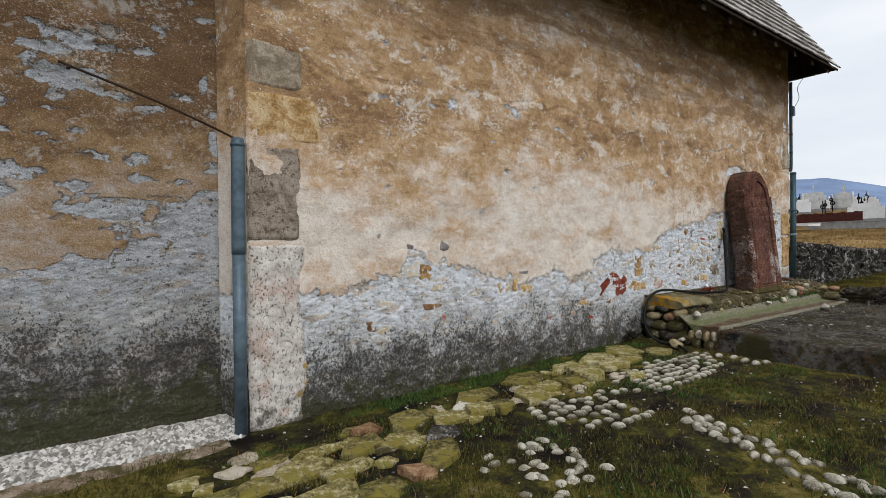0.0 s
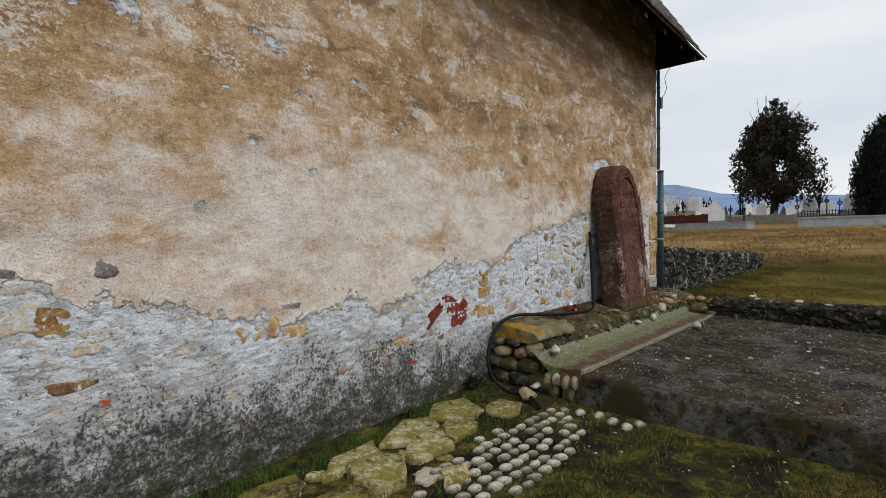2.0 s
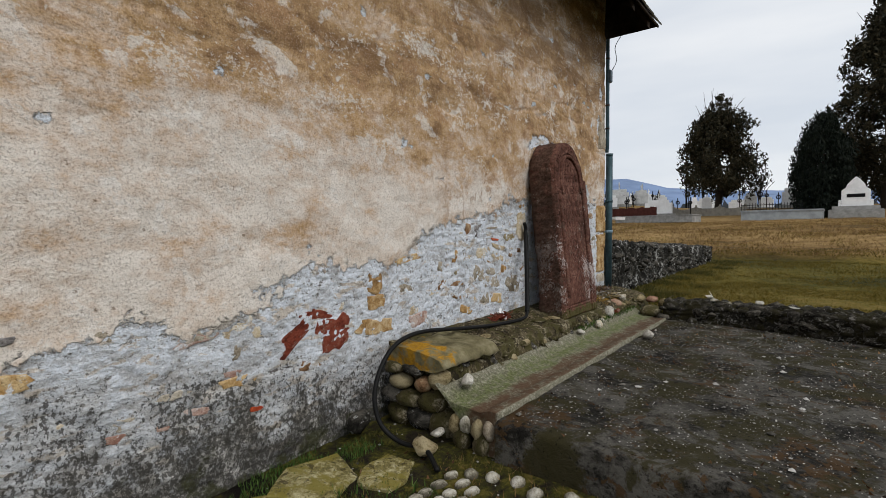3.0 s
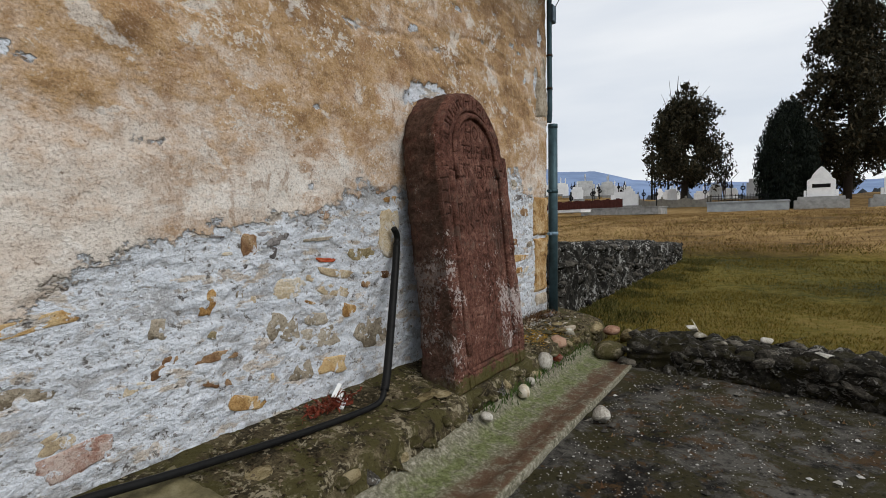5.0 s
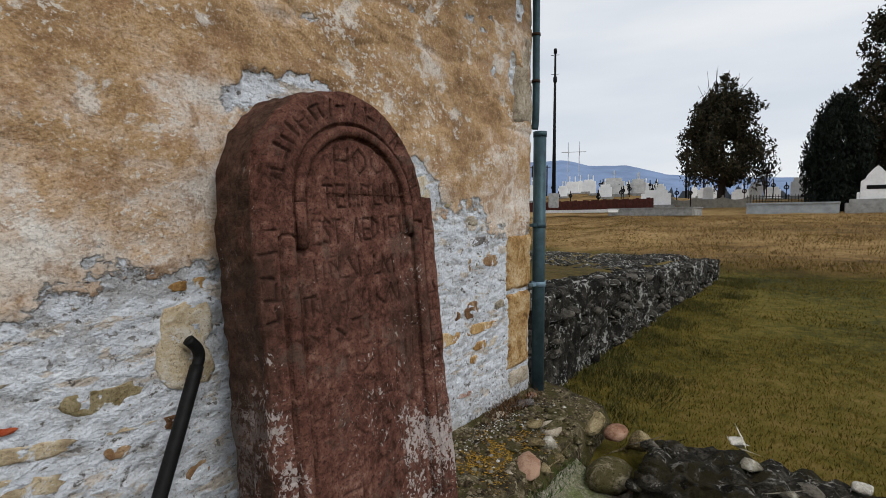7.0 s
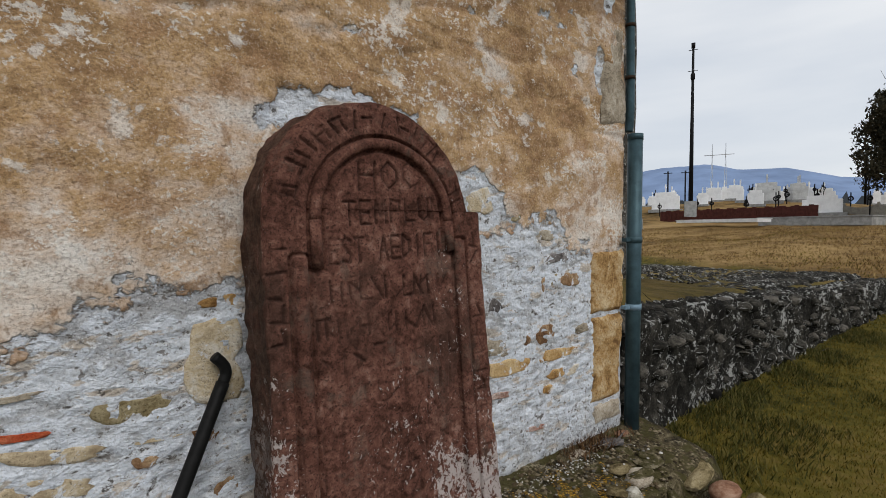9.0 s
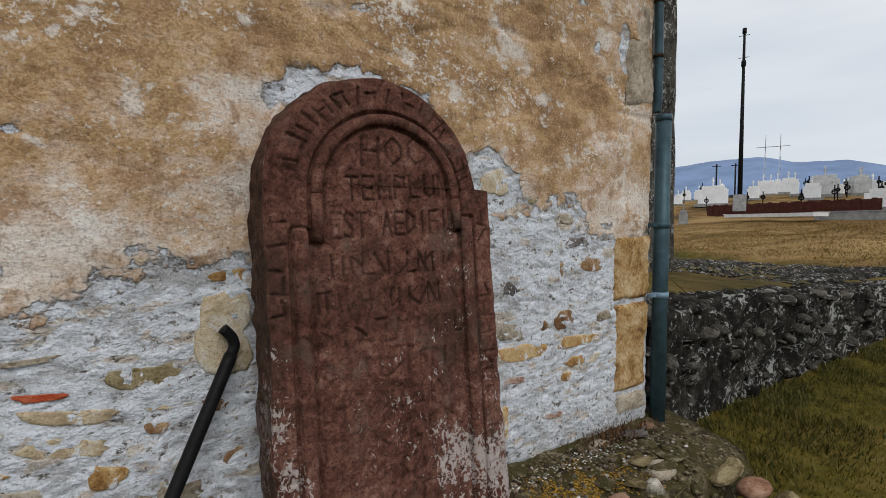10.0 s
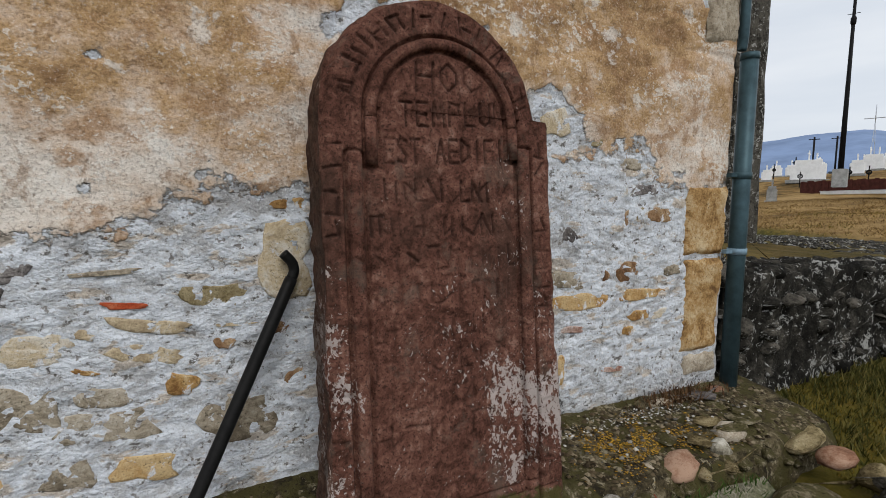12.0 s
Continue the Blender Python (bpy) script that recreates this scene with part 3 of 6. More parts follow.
def spline(ctrl, n=8):
    """Points along a smooth curve through the control points."""
    c = [Vector(p) for p in ctrl]
    out = []
    for i in range(len(c) - 1):
        p0, p1, p2, p3 = c[max(i - 1, 0)], c[i], c[i + 1], c[min(i + 2, len(c) - 1)]
        for k in range(n):
            t = k / n
            out.append(0.5 * ((2 * p1) + (p2 - p0) * t + (2 * p0 - 5 * p1 + 4 * p2 - p3) * t * t + (3 * p1 - p0 - 3 * p2 + p3) * t ** 3))
    return out + [c[-1]]


def blades(name, xs, ys, zs, h, w, mat, label, category, lean=0.5):
    """Grass as many single blades in one mesh."""
    n = len(xs)
    g = np.random.RandomState(len(name) + n)
    a = g.rand(n) * 6.283
    hh = h * (0.45 + 0.9 * g.rand(n))
    lx, ly = (g.rand(n) - 0.5) * 2 * lean * hh, (g.rand(n) - 0.5) * 2 * lean * hh
    v = np.empty((n, 3, 3))
    v[:, 0] = np.stack([xs - w * np.cos(a), ys - w * np.sin(a), zs - 0.01], -1)
    v[:, 1] = np.stack([xs + w * np.cos(a), ys + w * np.sin(a), zs - 0.01], -1)
    v[:, 2] = np.stack([xs + lx, ys + ly, zs + hh], -1)
    me = bpy.data.meshes.new(name)
    me.from_pydata(v.reshape(-1, 3).tolist(), [], np.arange(3 * n).reshape(n, 3).tolist())
    return tagged(link(name, me, mat, soft=False), label, category, kind="stuff")


# ---- ground ----
def land(x, y):
    """Height of the ground."""
    x, y = np.asarray(x, float), np.asarray(y, float)
    near = np.interp(x, [-40, -6, 0, 2, 4.6, 6, 9.1, 9.6, 12, 20], [-0.3, -0.22, -0.13, -0.08, -0.02, 0.03, 0.10, 0.27, 0.31, 0.42])
    near = near + 0.05 * smooth(-y, 3, 8)
    foot = 21.2 + 0.6 * np.clip(y, 0, 30)
    d = x - foot
    bank = np.interp(d, [0, 0.10, 0.5, 4.5, 11, 17, 24, 34, 60, 400], [0, 0.18, 0.26, 0.70, 1.18, 1.5, 1.78, 2.0, 2.3, 4.0])
    bank = bank + np.clip(0.03 * (y - 3), 0, 0.45) * smooth(d, 0, 16) + smooth(x, 46, 58) * (1.1 + 0.7 * smooth(y, 6, 16))
    bump = 0.03 * (fbm(x * 1.7, y * 1.7, 3, 3) - 0.5) + 0.03 * (fbm(x * 7, y * 7, 3, 5) - 0.5) * smooth(x, 8, 3)
    lump = 0.34 * (fbm(x * 0.35, y * 0.35, 3, 8) - 0.5) * smooth(d, 0, 4)
    return near + bank + bump + lump


def lines(*spans):
    out = [spans[0][0]]
    for a, b, n in spans:
        out += list(np.linspace(a, b, n + 1)[1:])
    return np.array(out)


gx = lines((-1500, -60, 8), (-60, -4, 18), (-4, -1.5, 20), (-1.5, 6, 190), (6, 12, 60), (12, 42, 120), (42, 90, 40), (90, 2500, 14))
gy = lines((-1500, -60, 8), (-60, -14, 20), (-14, -4.2, 40), (-4.2, 0.6, 120), (0.6, 6, 30), (6, 30, 50), (30, 100, 20), (100, 1500, 10))
GX, GY = np.meshgrid(gx, gy)
GZ = land(GX, GY)
foot = 21.2 + 0.6 * np.clip(GY, 0, 30) + 1.2 * (fbm(GX * 0.5, GY * 0.5, 3, 21) - 0.5)
ground = grid("ground", GX, GY, GZ, ground_mat, (("lawn", smooth(GX, 7.5, 9.5) * (GX > 5)), ("dry", smooth(GX - foot, -0.3, 0.8))))
tagged(ground, "mossy soil and olive turf rising to a straw-coloured bank", "ground", kind="structure")


# ---- church walls ----
EDGE = ((-0.1, 0.8), (0.33, 0.86), (0.9, 0.97), (1.22, 1.06), (1.65, 1.16), (2.05, 1.06), (2.6, 0.95), (3.5, 0.89), (3.85, 0.97), (4.2, 1.06), (4.55, 1.10), (4.85, 1.19), (5.4, 1.4),
        (5.8, 1.52), (6.2, 1.57), (6.5, 1.6), (7.1, 1.64), (7.6, 1.75), (8.3, 1.89), (8.65, 1.98), (8.9, 2.1), (9.05, 2.0), (9.25, 1.87), (9.45, 1.79), (9.8, 1.75))


def losses(X, Z, s, spots):
    """Takes the coat off in ragged round spots (x, z, radius, how much longer than high)."""
    for x, z, r, k in spots:
        d = np.hypot((X - x) / k, Z - z) / r + 2.6 * (fbm(X * 0.45 / r + x, Z * 0.45 / r, 4, 31) - 0.5) * min(1.0, 0.5 + r * 6)
        s = np.minimum(s, np.clip(0.5 + (d - 1) * 0.5 * r / 0.06, 0, 1))
    return s


def old_wall(name, x0, x1, z0, z1, y0, depth, edge, spots, mat, seed, step=0.0165, amount=0.5, flat=1.0):
    xs, zs = np.arange(x0, x1 + step * 0.4, step), np.arange(z0, z1, step)
    X, Z = np.meshgrid(xs, zs)
    zb = np.interp(X, *zip(*edge))
    ragged = amount * (fbm(X * 1.6, Z * 1.6 * flat, 5, seed) - 0.5) + 0.14 * (fbm(X * 9, Z * 9, 3, seed + 3) - 0.5)
    s = np.clip(0.5 + (Z - zb + ragged) / 0.34, 0, 1)
    s = losses(X, Z, s, spots)
    held = smooth(s, 0.38, 0.62)
    joint = rubble(X * 3.6 + 2.2 * fbm(X * 3, Z * 3, 3, 4), Z * 9.0 + 2.4 * fbm(X * 4, Z * 4, 3, 6), seed + 11)
    bare = -0.012 + 0.008 * smooth(joint, 0.0, 0.16) + 0.024 * (fbm(X * 7, Z * 7, 5, seed + 5) - 0.5) + 0.012 * (fbm(X * 30, Z * 30, 2, seed + 6) - 0.5)
    coat = 0.03 * (fbm(X * 1.1, Z * 1.1, 3, seed + 7) - 0.5) + 0.008 * (fbm(X * 14, Z * 14, 3, seed + 8) - 0.5) + 0.034 * (fbm(X * 3.6, Z * 5.2, 2, seed + 21) - 0.5)
    seam = np.abs(fbm(X * 0.9, Z * 3.4, 3, seed + 25) - 0.5)
    coat = coat - 0.012 * (1 - smooth(seam, 0.0, 0.03)) * smooth(Z, 2.0, 2.7)
    h = bare * (1 - held) + coat * held
    h[:, 0] = h[:, -1] = h[-1, :] = -0.02
    return grid(name, X, y0 - h, Z, mat, (("plaster", s),), (x0 + 0.001, x1 - 0.001, y0 + 0.03, y0 + depth, z0, z1))


SPOTS = ((1.77, 2.66, 0.085, 1.1), (1.55, 2.62, 0.02, 1.8), (1.21, 2.44, 0.018, 1.0), (0.6, 1.93, 0.016, 1.0), (4.27, 1.31, 0.024, 1.0), (4.75, 2.98, 0.03, 0.8), 
         (7.58, 2.42, 0.15, 2.1), (7.85, 2.38, 0.09, 1.2), (9.42, 2.95, 0.09, 0.5), (9.5, 3.4, 0.1, 0.6))
MORE = ((1.43, 1.05, 0.13, 1.4), (1.0, 2.62, 0.02, 2.0), (2.5, 2.75, 0.018, 2.5), (3.3, 2.6, 0.02, 2.5), (2.9, 1.9, 0.018, 1.5), (2.15, 1.62, 0.02, 1.2), (0.95, 1.35, 0.016, 1.0), (8.37, 2.08, 0.11, 1.3), (5.2, 2.1, 0.04, 1.6), (3.7, 2.3, 0.03, 1.4))
gf = random.Random(83)
FLAKES = tuple((gf.uniform(0.6, 9.3), gf.uniform(1.7, 4.0), gf.uniform(0.007, 0.02), gf.uniform(0.8, 3.0)) for k in range(60))
CHIPS = tuple((gf.uniform(-2.4, -0.3), gf.uniform(1.5, 3.4), gf.uniform(0.010, 0.036), gf.uniform(1.5, 4.5)) for k in range(80))
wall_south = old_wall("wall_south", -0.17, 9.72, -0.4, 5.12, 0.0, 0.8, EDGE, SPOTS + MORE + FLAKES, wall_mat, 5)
tagged(wall_south, "church wall of peeling ochre plaster over whitewashed rubble", "wall", kind="structure")
RECESS = ((-8, 1.15), (-3, 1.1), (-1.6, 1.1), (-0.9, 1.25), (-0.5, 1.5), (-0.1, 1.6))
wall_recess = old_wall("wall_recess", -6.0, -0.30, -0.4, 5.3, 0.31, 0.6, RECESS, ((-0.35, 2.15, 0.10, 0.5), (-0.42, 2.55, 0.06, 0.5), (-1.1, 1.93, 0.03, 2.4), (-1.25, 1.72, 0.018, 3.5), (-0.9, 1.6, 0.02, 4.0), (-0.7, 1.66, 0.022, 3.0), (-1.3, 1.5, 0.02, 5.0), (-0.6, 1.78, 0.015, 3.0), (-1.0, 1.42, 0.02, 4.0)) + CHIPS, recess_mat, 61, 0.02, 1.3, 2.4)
tagged(wall_recess, "recessed church wall with brown stained plaster and whitewash below", "wall", kind="structure")
# splayed return between the two faces
jz = np.arange(-0.4, 5.12, 0.03)
jt = np.linspace(0, 1, 14)
JT, JZ = np.meshgrid(jt, jz)
JN = 0.015 * (fbm(JT * 4, JZ * 5, 4, 77) - 0.5)
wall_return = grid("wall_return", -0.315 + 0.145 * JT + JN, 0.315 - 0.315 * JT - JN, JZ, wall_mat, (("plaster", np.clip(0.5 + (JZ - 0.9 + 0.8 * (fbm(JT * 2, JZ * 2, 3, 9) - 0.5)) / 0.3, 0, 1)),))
tagged(wall_return, "narrow splayed plaster return beside the downpipe", "wall", kind="structure")
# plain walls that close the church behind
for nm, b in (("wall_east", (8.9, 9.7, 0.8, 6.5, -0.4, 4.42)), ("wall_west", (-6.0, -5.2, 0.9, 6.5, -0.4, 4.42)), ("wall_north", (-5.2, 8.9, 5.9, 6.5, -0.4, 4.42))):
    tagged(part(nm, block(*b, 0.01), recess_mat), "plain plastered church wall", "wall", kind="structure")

KINDS = wall_kinds


def wall_stone(x, z, w, h, tilt, kind, proud=0.007):
    """One stone of the rubble face, seen bare through the limewash."""
    g = random.Random(int(x * 977 + z * 131))
    n = 20
    bm = bmesh.new()
    rings = []
    seed = x * 3.7 + z * 9.1
    for grow, out in ((1.03, -0.03), (1.0, proud * 0.6), (0.93, proud), (0.7, proud * 1.1), (0.35, proud)):
        ring = []
        for k in range(n):
            a = 2 * math.pi * k / n
            ca, sa = math.cos(a), math.sin(a)
            sq = 1 / (abs(ca) ** 5 + abs(sa) ** 5) ** 0.2
            j = 0.90 + 0.36 * noise.noise(Vector((ca * 1.1 + seed, sa * 1.1, seed))) + 0.26 * noise.noise(Vector((ca * 3.3, sa * 3.3 + seed, 2.0)))
            px, pz = w / 2 * ca * sq * j * grow, h / 2 * sa * sq * j * grow
            ring.append(bm.verts.new((px, -out - (0.005 * noise.noise(Vector((px * 30, pz * 30, seed))) if out > 0.004 else 0), pz)))
        rings.append(ring)
    for q, r in zip(rings, rings[1:]):
        for k in range(n):
            bm.faces.new((q[k], q[(k + 1) % n], r[(k + 1) % n], r[k]))
    bm.faces.new(rings[-1])
    bmesh.ops.recalc_face_normals(bm, faces=bm.faces)
    ob = part("stone", bm, KINDS[kind], wall_south, "", True)
    ob.matrix_local = pose(x, 0.010, z, 0, -tilt, 0)
    return ob


# bare stones along the wall: x, z, width, height, tilt, kind
for row in ((0.87, 0.56, 0.10, 0.09, -13, "b"), (0.88, 0.72, 0.06, 0.04, 4, "b"), (1.02, 0.74, 0.16, 0.06, -4, "c"), (1.18, 1.04, 0.08, 0.13, -56, "o"),
            (1.28, 1.26, 0.07, 0.05, -2, "d"), (1.29, 1.05, 0.30, 0.18, 1, "c"), (1.45, 1.02, 0.14, 0.17, -5, "y"), (1.52, 0.68, 0.25, 0.06, -1, "b"),
            (1.58, 0.86, 0.15, 0.06, 0, "c"), (1.61, 0.57, 0.15, 0.04, -6, "r"), (1.67, 1.26, 0.10, 0.09, -11, "d"), (2.43, 0.81, 0.17, 0.13, 8, "o"),
            (2.60, 0.83, 0.07, 0.15, -6, "o"), (2.73, 0.96, 0.13, 0.04, 2, "d"), (2.75, 0.78, 0.18, 0.09, 1, "o"), (3.53, 0.85, 0.25, 0.10, 13, "p")):
    wall_stone(*row)
for row in ((3.55, 0.86, 0.19, 0.09, 6, "t"), (3.75, 0.71, 0.05, 0.09, -17, "t"), (3.77, 0.55, 0.23, 0.07, 1, "o"), (3.87, 0.36, 0.08, 0.03, -5, "r"),
            (3.91, 0.81, 0.12, 0.07, -7, "c"), (4.03, 0.56, 0.18, 0.02, -2, "d"), (4.14, 0.74, 0.40, 0.11, 38, "m"), (4.25, 0.53, 0.16, 0.07, -7, "b"),
            (4.31, 0.86, 0.26, 0.07, -4, "m"), (4.47, 0.71, 0.30, 0.25, 14, "m"), (4.52, 0.89, 0.05, 0.06, -10, "c"), (4.84, 0.70, 0.40, 0.13, -3, "y"),
            (4.85, 1.02, 0.16, 0.20, -7, "y"), (4.86, 0.88, 0.20, 0.12, -5, "y"), (5.22, 1.19, 0.36, 0.06, 9, "o"), (5.34, 0.68, 0.25, 0.12, 3, "p")):
    wall_stone(*row)
for row in ((5.63, 0.92, 0.09, 0.04, 26, "b"), (5.63, 1.10, 0.07, 0.10, 0, "t"), (5.68, 0.96, 0.07, 0.06, -12, "b"), (5.71, 0.71, 0.05, 0.05, -35, "b"),
            (5.85, 1.18, 0.14, 0.07, 58, "o"), (5.86, 1.03, 0.04, 0.04, -16, "v"), (5.88, 0.82, 0.16, 0.07, -14, "b"), (5.88, 0.93, 0.23, 0.05, -1, "b"),
            (5.90, 1.47, 0.07, 0.01, -3, "d"), (5.95, 1.39, 0.06, 0.02, 2, "c"), (6.00, 1.19, 0.04, 0.05, -5, "t"), (6.02, 0.67, 0.19, 0.08, -14, "o"),
            (6.04, 0.79, 0.02, 0.04, -20, "d"), (6.05, 1.34, 0.08, 0.07, -7, "d"), (6.06, 1.42, 0.08, 0.11, 4, "b"), (6.07, 1.16, 0.04, 0.04, -5, "c")):
    wall_stone(*row)
for row in ((6.15, 0.75, 0.06, 0.06, -6, "o"), (6.19, 1.38, 0.04, 0.06, -13, "d"), (6.20, 1.45, 0.16, 0.09, 1, "d"), (6.23, 1.46, 0.12, 0.06, 2, "d"),
            (6.24, 1.00, 0.22, 0.16, -9, "t"), (6.27, 1.17, 0.19, 0.07, -3, "c"), (6.30, 1.20, 0.19, 0.09, -2, "c"), (6.35, 0.75, 0.17, 0.12, -4, "t"),
            (6.41, 1.10, 0.09, 0.02, -18, "o"), (6.42, 1.23, 0.06, 0.04, -26, "c"), (6.45, 0.90, 0.33, 0.12, -3, "t"), (6.46, 1.00, 0.18, 0.08, -4, "t"),
            (6.49, 1.44, 0.21, 0.02, 4, "t"), (6.54, 1.32, 0.14, 0.03, -6, "r"), (6.57, 0.72, 0.20, 0.11, -5, "o"), (6.60, 1.14, 0.24, 0.08, -13, "c")):
    wall_stone(*row)
for row in ((6.61, 1.24, 0.26, 0.05, -11, "c"), (6.70, 1.01, 0.11, 0.08, -16, "o"), (6.82, 1.34, 0.24, 0.09, -3, "v"), (6.85, 1.15, 0.08, 0.04, -12, "b"),
            (6.88, 1.22, 0.16, 0.02, -3, "c"), (6.91, 0.85, 0.28, 0.21, -2, "t"), (7.04, 1.19, 0.09, 0.06, -7, "b"), (7.11, 0.99, 0.08, 0.07, -9, "b"),
            (8.37, 2.08, 0.19, 0.14, 8, "c"), (8.44, 0.80, 0.08, 0.19, -9, "o"), (8.47, 1.29, 0.28, 0.10, -10, "t"), (8.49, 1.52, 0.10, 0.07, -19, "d"),
            (8.52, 1.02, 0.19, 0.04, -2, "p"), (8.58, 1.16, 0.43, 0.09, -1, "o"), (8.65, 2.02, 0.09, 0.07, 13, "v"), (8.75, 1.29, 0.04, 0.06, -13, "b")):
    wall_stone(*row)
for row in ((8.82, 0.76, 0.19, 0.03, -4, "p"), (8.88, 1.61, 0.03, 0.09, -1, "b"), (8.88, 2.13, 0.10, 0.15, 4, "d"), (8.90, 1.90, 0.17, 0.06, -4, "t"),
            (8.91, 1.31, 0.19, 0.13, 6, "b"), (8.93, 0.97, 0.09, 0.06, 0, "o"), (8.98, 1.62, 0.07, 0.09, -1, "v"), (8.99, 1.76, 0.26, 0.07, 4, "d"),
            (9.01, 1.05, 0.16, 0.06, 0, "o"), (9.04, 1.17, 0.36, 0.07, 0, "o"), (9.13, 1.62, 0.23, 0.09, -1, "b"), (9.20, 1.05, 0.19, 0.06, 5, "c"),
            (9.26, 1.30, 0.14, 0.07, 3, "t")):
    wall_stone(*row)
gs = random.Random(29)
for k in range(44):
    x, z = gs.uniform(0.7, 5.6), gs.uniform(0.34, 0.98)
    if (z < 0.45 and x < 3) or (3.85 < x < 5.1 and z > 0.45):
        continue
    wall_stone(x, z, gs.uniform(0.08, 0.22), gs.uniform(0.04, 0.08), gs.uniform(-8, 8), gs.choice("cctptc"), 0.004)
wall_stone(7.08, 1.46, 0.22, 0.32, 0, "c", 0.012)
wall_stone(7.10, 1.68, 0.14, 0.05, 4, "o")
# dressed quoins at the two corners
def quoin(name, x0, x1, z0, z1, mat, parent, y=-0.012, amp=0.012):
    X, Z = np.meshgrid(np.linspace(x0, x1, 26), np.linspace(z0, z1, max(8, int((z1 - z0) / 0.016))))
    edge = np.minimum(np.minimum(X - x0, x1 - X), np.minimum(Z - z0, z1 - Z))
    Y = y + 0.03 * (1 - smooth(edge, 0, 0.03)) - amp * (fbm(X * 22, Z * 22, 3, 3) - 0.5) - amp * (fbm(X * 5, Z * 5, 2, 8) - 0.5)
    wob = 0.13 * (fbm(X * 0 + z0, Z * 5, 4, 14) - 0.5)
    ob = grid(name, X + wob * smooth(X, x0 + 0.05, x1), Y, Z, mat)
    ob.parent = parent
    return ob


quoin("quoin_stone", -0.175, 0.27, -0.3, 1.30, quoin_white, wall_south, -0.014, 0.022)
quoin("quoin_stone", -0.175, 0.25, 1.315, 2.08, quoin_grey, wall_south, -0.014)
quoin("quoin_stone", -0.175, 0.41, 2.10, 2.50, ochre_stone, wall_south, -0.004)
quoin("quoin_stone", -0.175, 0.28, 2.52, 2.90, tan_stone, wall_south, -0.002)
quoin("quoin_stone", 9.36, 9.70, 0.78, 1.36, ochre_stone, wall_south, -0.014)
quoin("quoin_stone", 9.34, 9.70, 1.375, 1.80, ochre_stone, wall_south, -0.014)
quoin("quoin_stone", 9.38, 9.70, 0.62, 0.77, tan_stone, wall_south, -0.012)
quoin("quoin_stone", 9.44, 9.70, 2.62, 3.3, tan_stone, wall_south, -0.012, 0.025)

# ---- roof ----
roof = thing("church_roof", "steep grey wooden shingle roof with dark eave boards", "roof", kind="structure", at=(4, 0, 4.4))
SL = radians(58)
bm = bmesh.new()
cs, sn = math.cos(SL), math.sin(SL)


def up_roof(x, d, lift):
    return Vector((x, -0.70 + d * cs - lift * sn, 4.385 + d * sn + lift * cs))


g = random.Random(3)
for row in range(15):
    x = -6.2 + g.random() * 0.1
    while x < 9.87:
        w = 0.10 + 0.05 * g.random()
        d0, d1 = row * 0.22 - 0.02 * g.random(), row * 0.22 + 0.34
        a = [up_roof(x, d0, 0.045 + 0.01 * g.random()), up_roof(min(x + w - 0.006, 9.90), d0, 0.045 + 0.01 * g.random()), up_roof(min(x + w - 0.006, 9.90), d1, 0.008), up_roof(x, d1, 0.008)]
        dn = Vector((0, sn * 0.018, -cs * 0.018))
        v = [bm.verts.new(p) for p in a] + [bm.verts.new(p + dn) for p in a]
        for q in ((0, 1, 2, 3), (7, 6, 5, 4), (0, 4, 5, 1), (1, 5, 6, 2), (3, 7, 4, 0)):
            bm.faces.new([v[k] for k in q])
        x += w
sh = part("shingle_courses", bm, wood_mat, roof)
sh["kind"] = "stuff"
sh.matrix_parent_inverse = Matrix.Translation((-4, 0, -4.4))
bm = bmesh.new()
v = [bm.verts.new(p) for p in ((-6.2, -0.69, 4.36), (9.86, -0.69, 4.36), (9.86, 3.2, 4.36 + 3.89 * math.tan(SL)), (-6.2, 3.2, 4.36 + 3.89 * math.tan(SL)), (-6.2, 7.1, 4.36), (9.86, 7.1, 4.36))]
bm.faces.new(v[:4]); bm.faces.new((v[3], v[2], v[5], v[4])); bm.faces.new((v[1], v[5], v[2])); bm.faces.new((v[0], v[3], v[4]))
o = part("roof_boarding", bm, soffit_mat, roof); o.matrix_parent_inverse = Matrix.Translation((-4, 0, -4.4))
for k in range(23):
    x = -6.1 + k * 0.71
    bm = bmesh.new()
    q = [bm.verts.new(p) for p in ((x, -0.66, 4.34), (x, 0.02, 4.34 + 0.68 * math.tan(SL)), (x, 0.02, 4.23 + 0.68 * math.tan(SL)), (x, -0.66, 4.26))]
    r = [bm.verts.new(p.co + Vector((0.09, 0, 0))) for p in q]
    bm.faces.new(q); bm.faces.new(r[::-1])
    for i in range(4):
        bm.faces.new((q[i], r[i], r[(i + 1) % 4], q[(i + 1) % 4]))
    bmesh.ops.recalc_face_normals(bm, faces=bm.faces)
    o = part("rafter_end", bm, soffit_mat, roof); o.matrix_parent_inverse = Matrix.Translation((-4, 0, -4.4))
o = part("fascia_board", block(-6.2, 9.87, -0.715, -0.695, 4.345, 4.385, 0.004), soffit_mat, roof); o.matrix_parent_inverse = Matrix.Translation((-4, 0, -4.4))


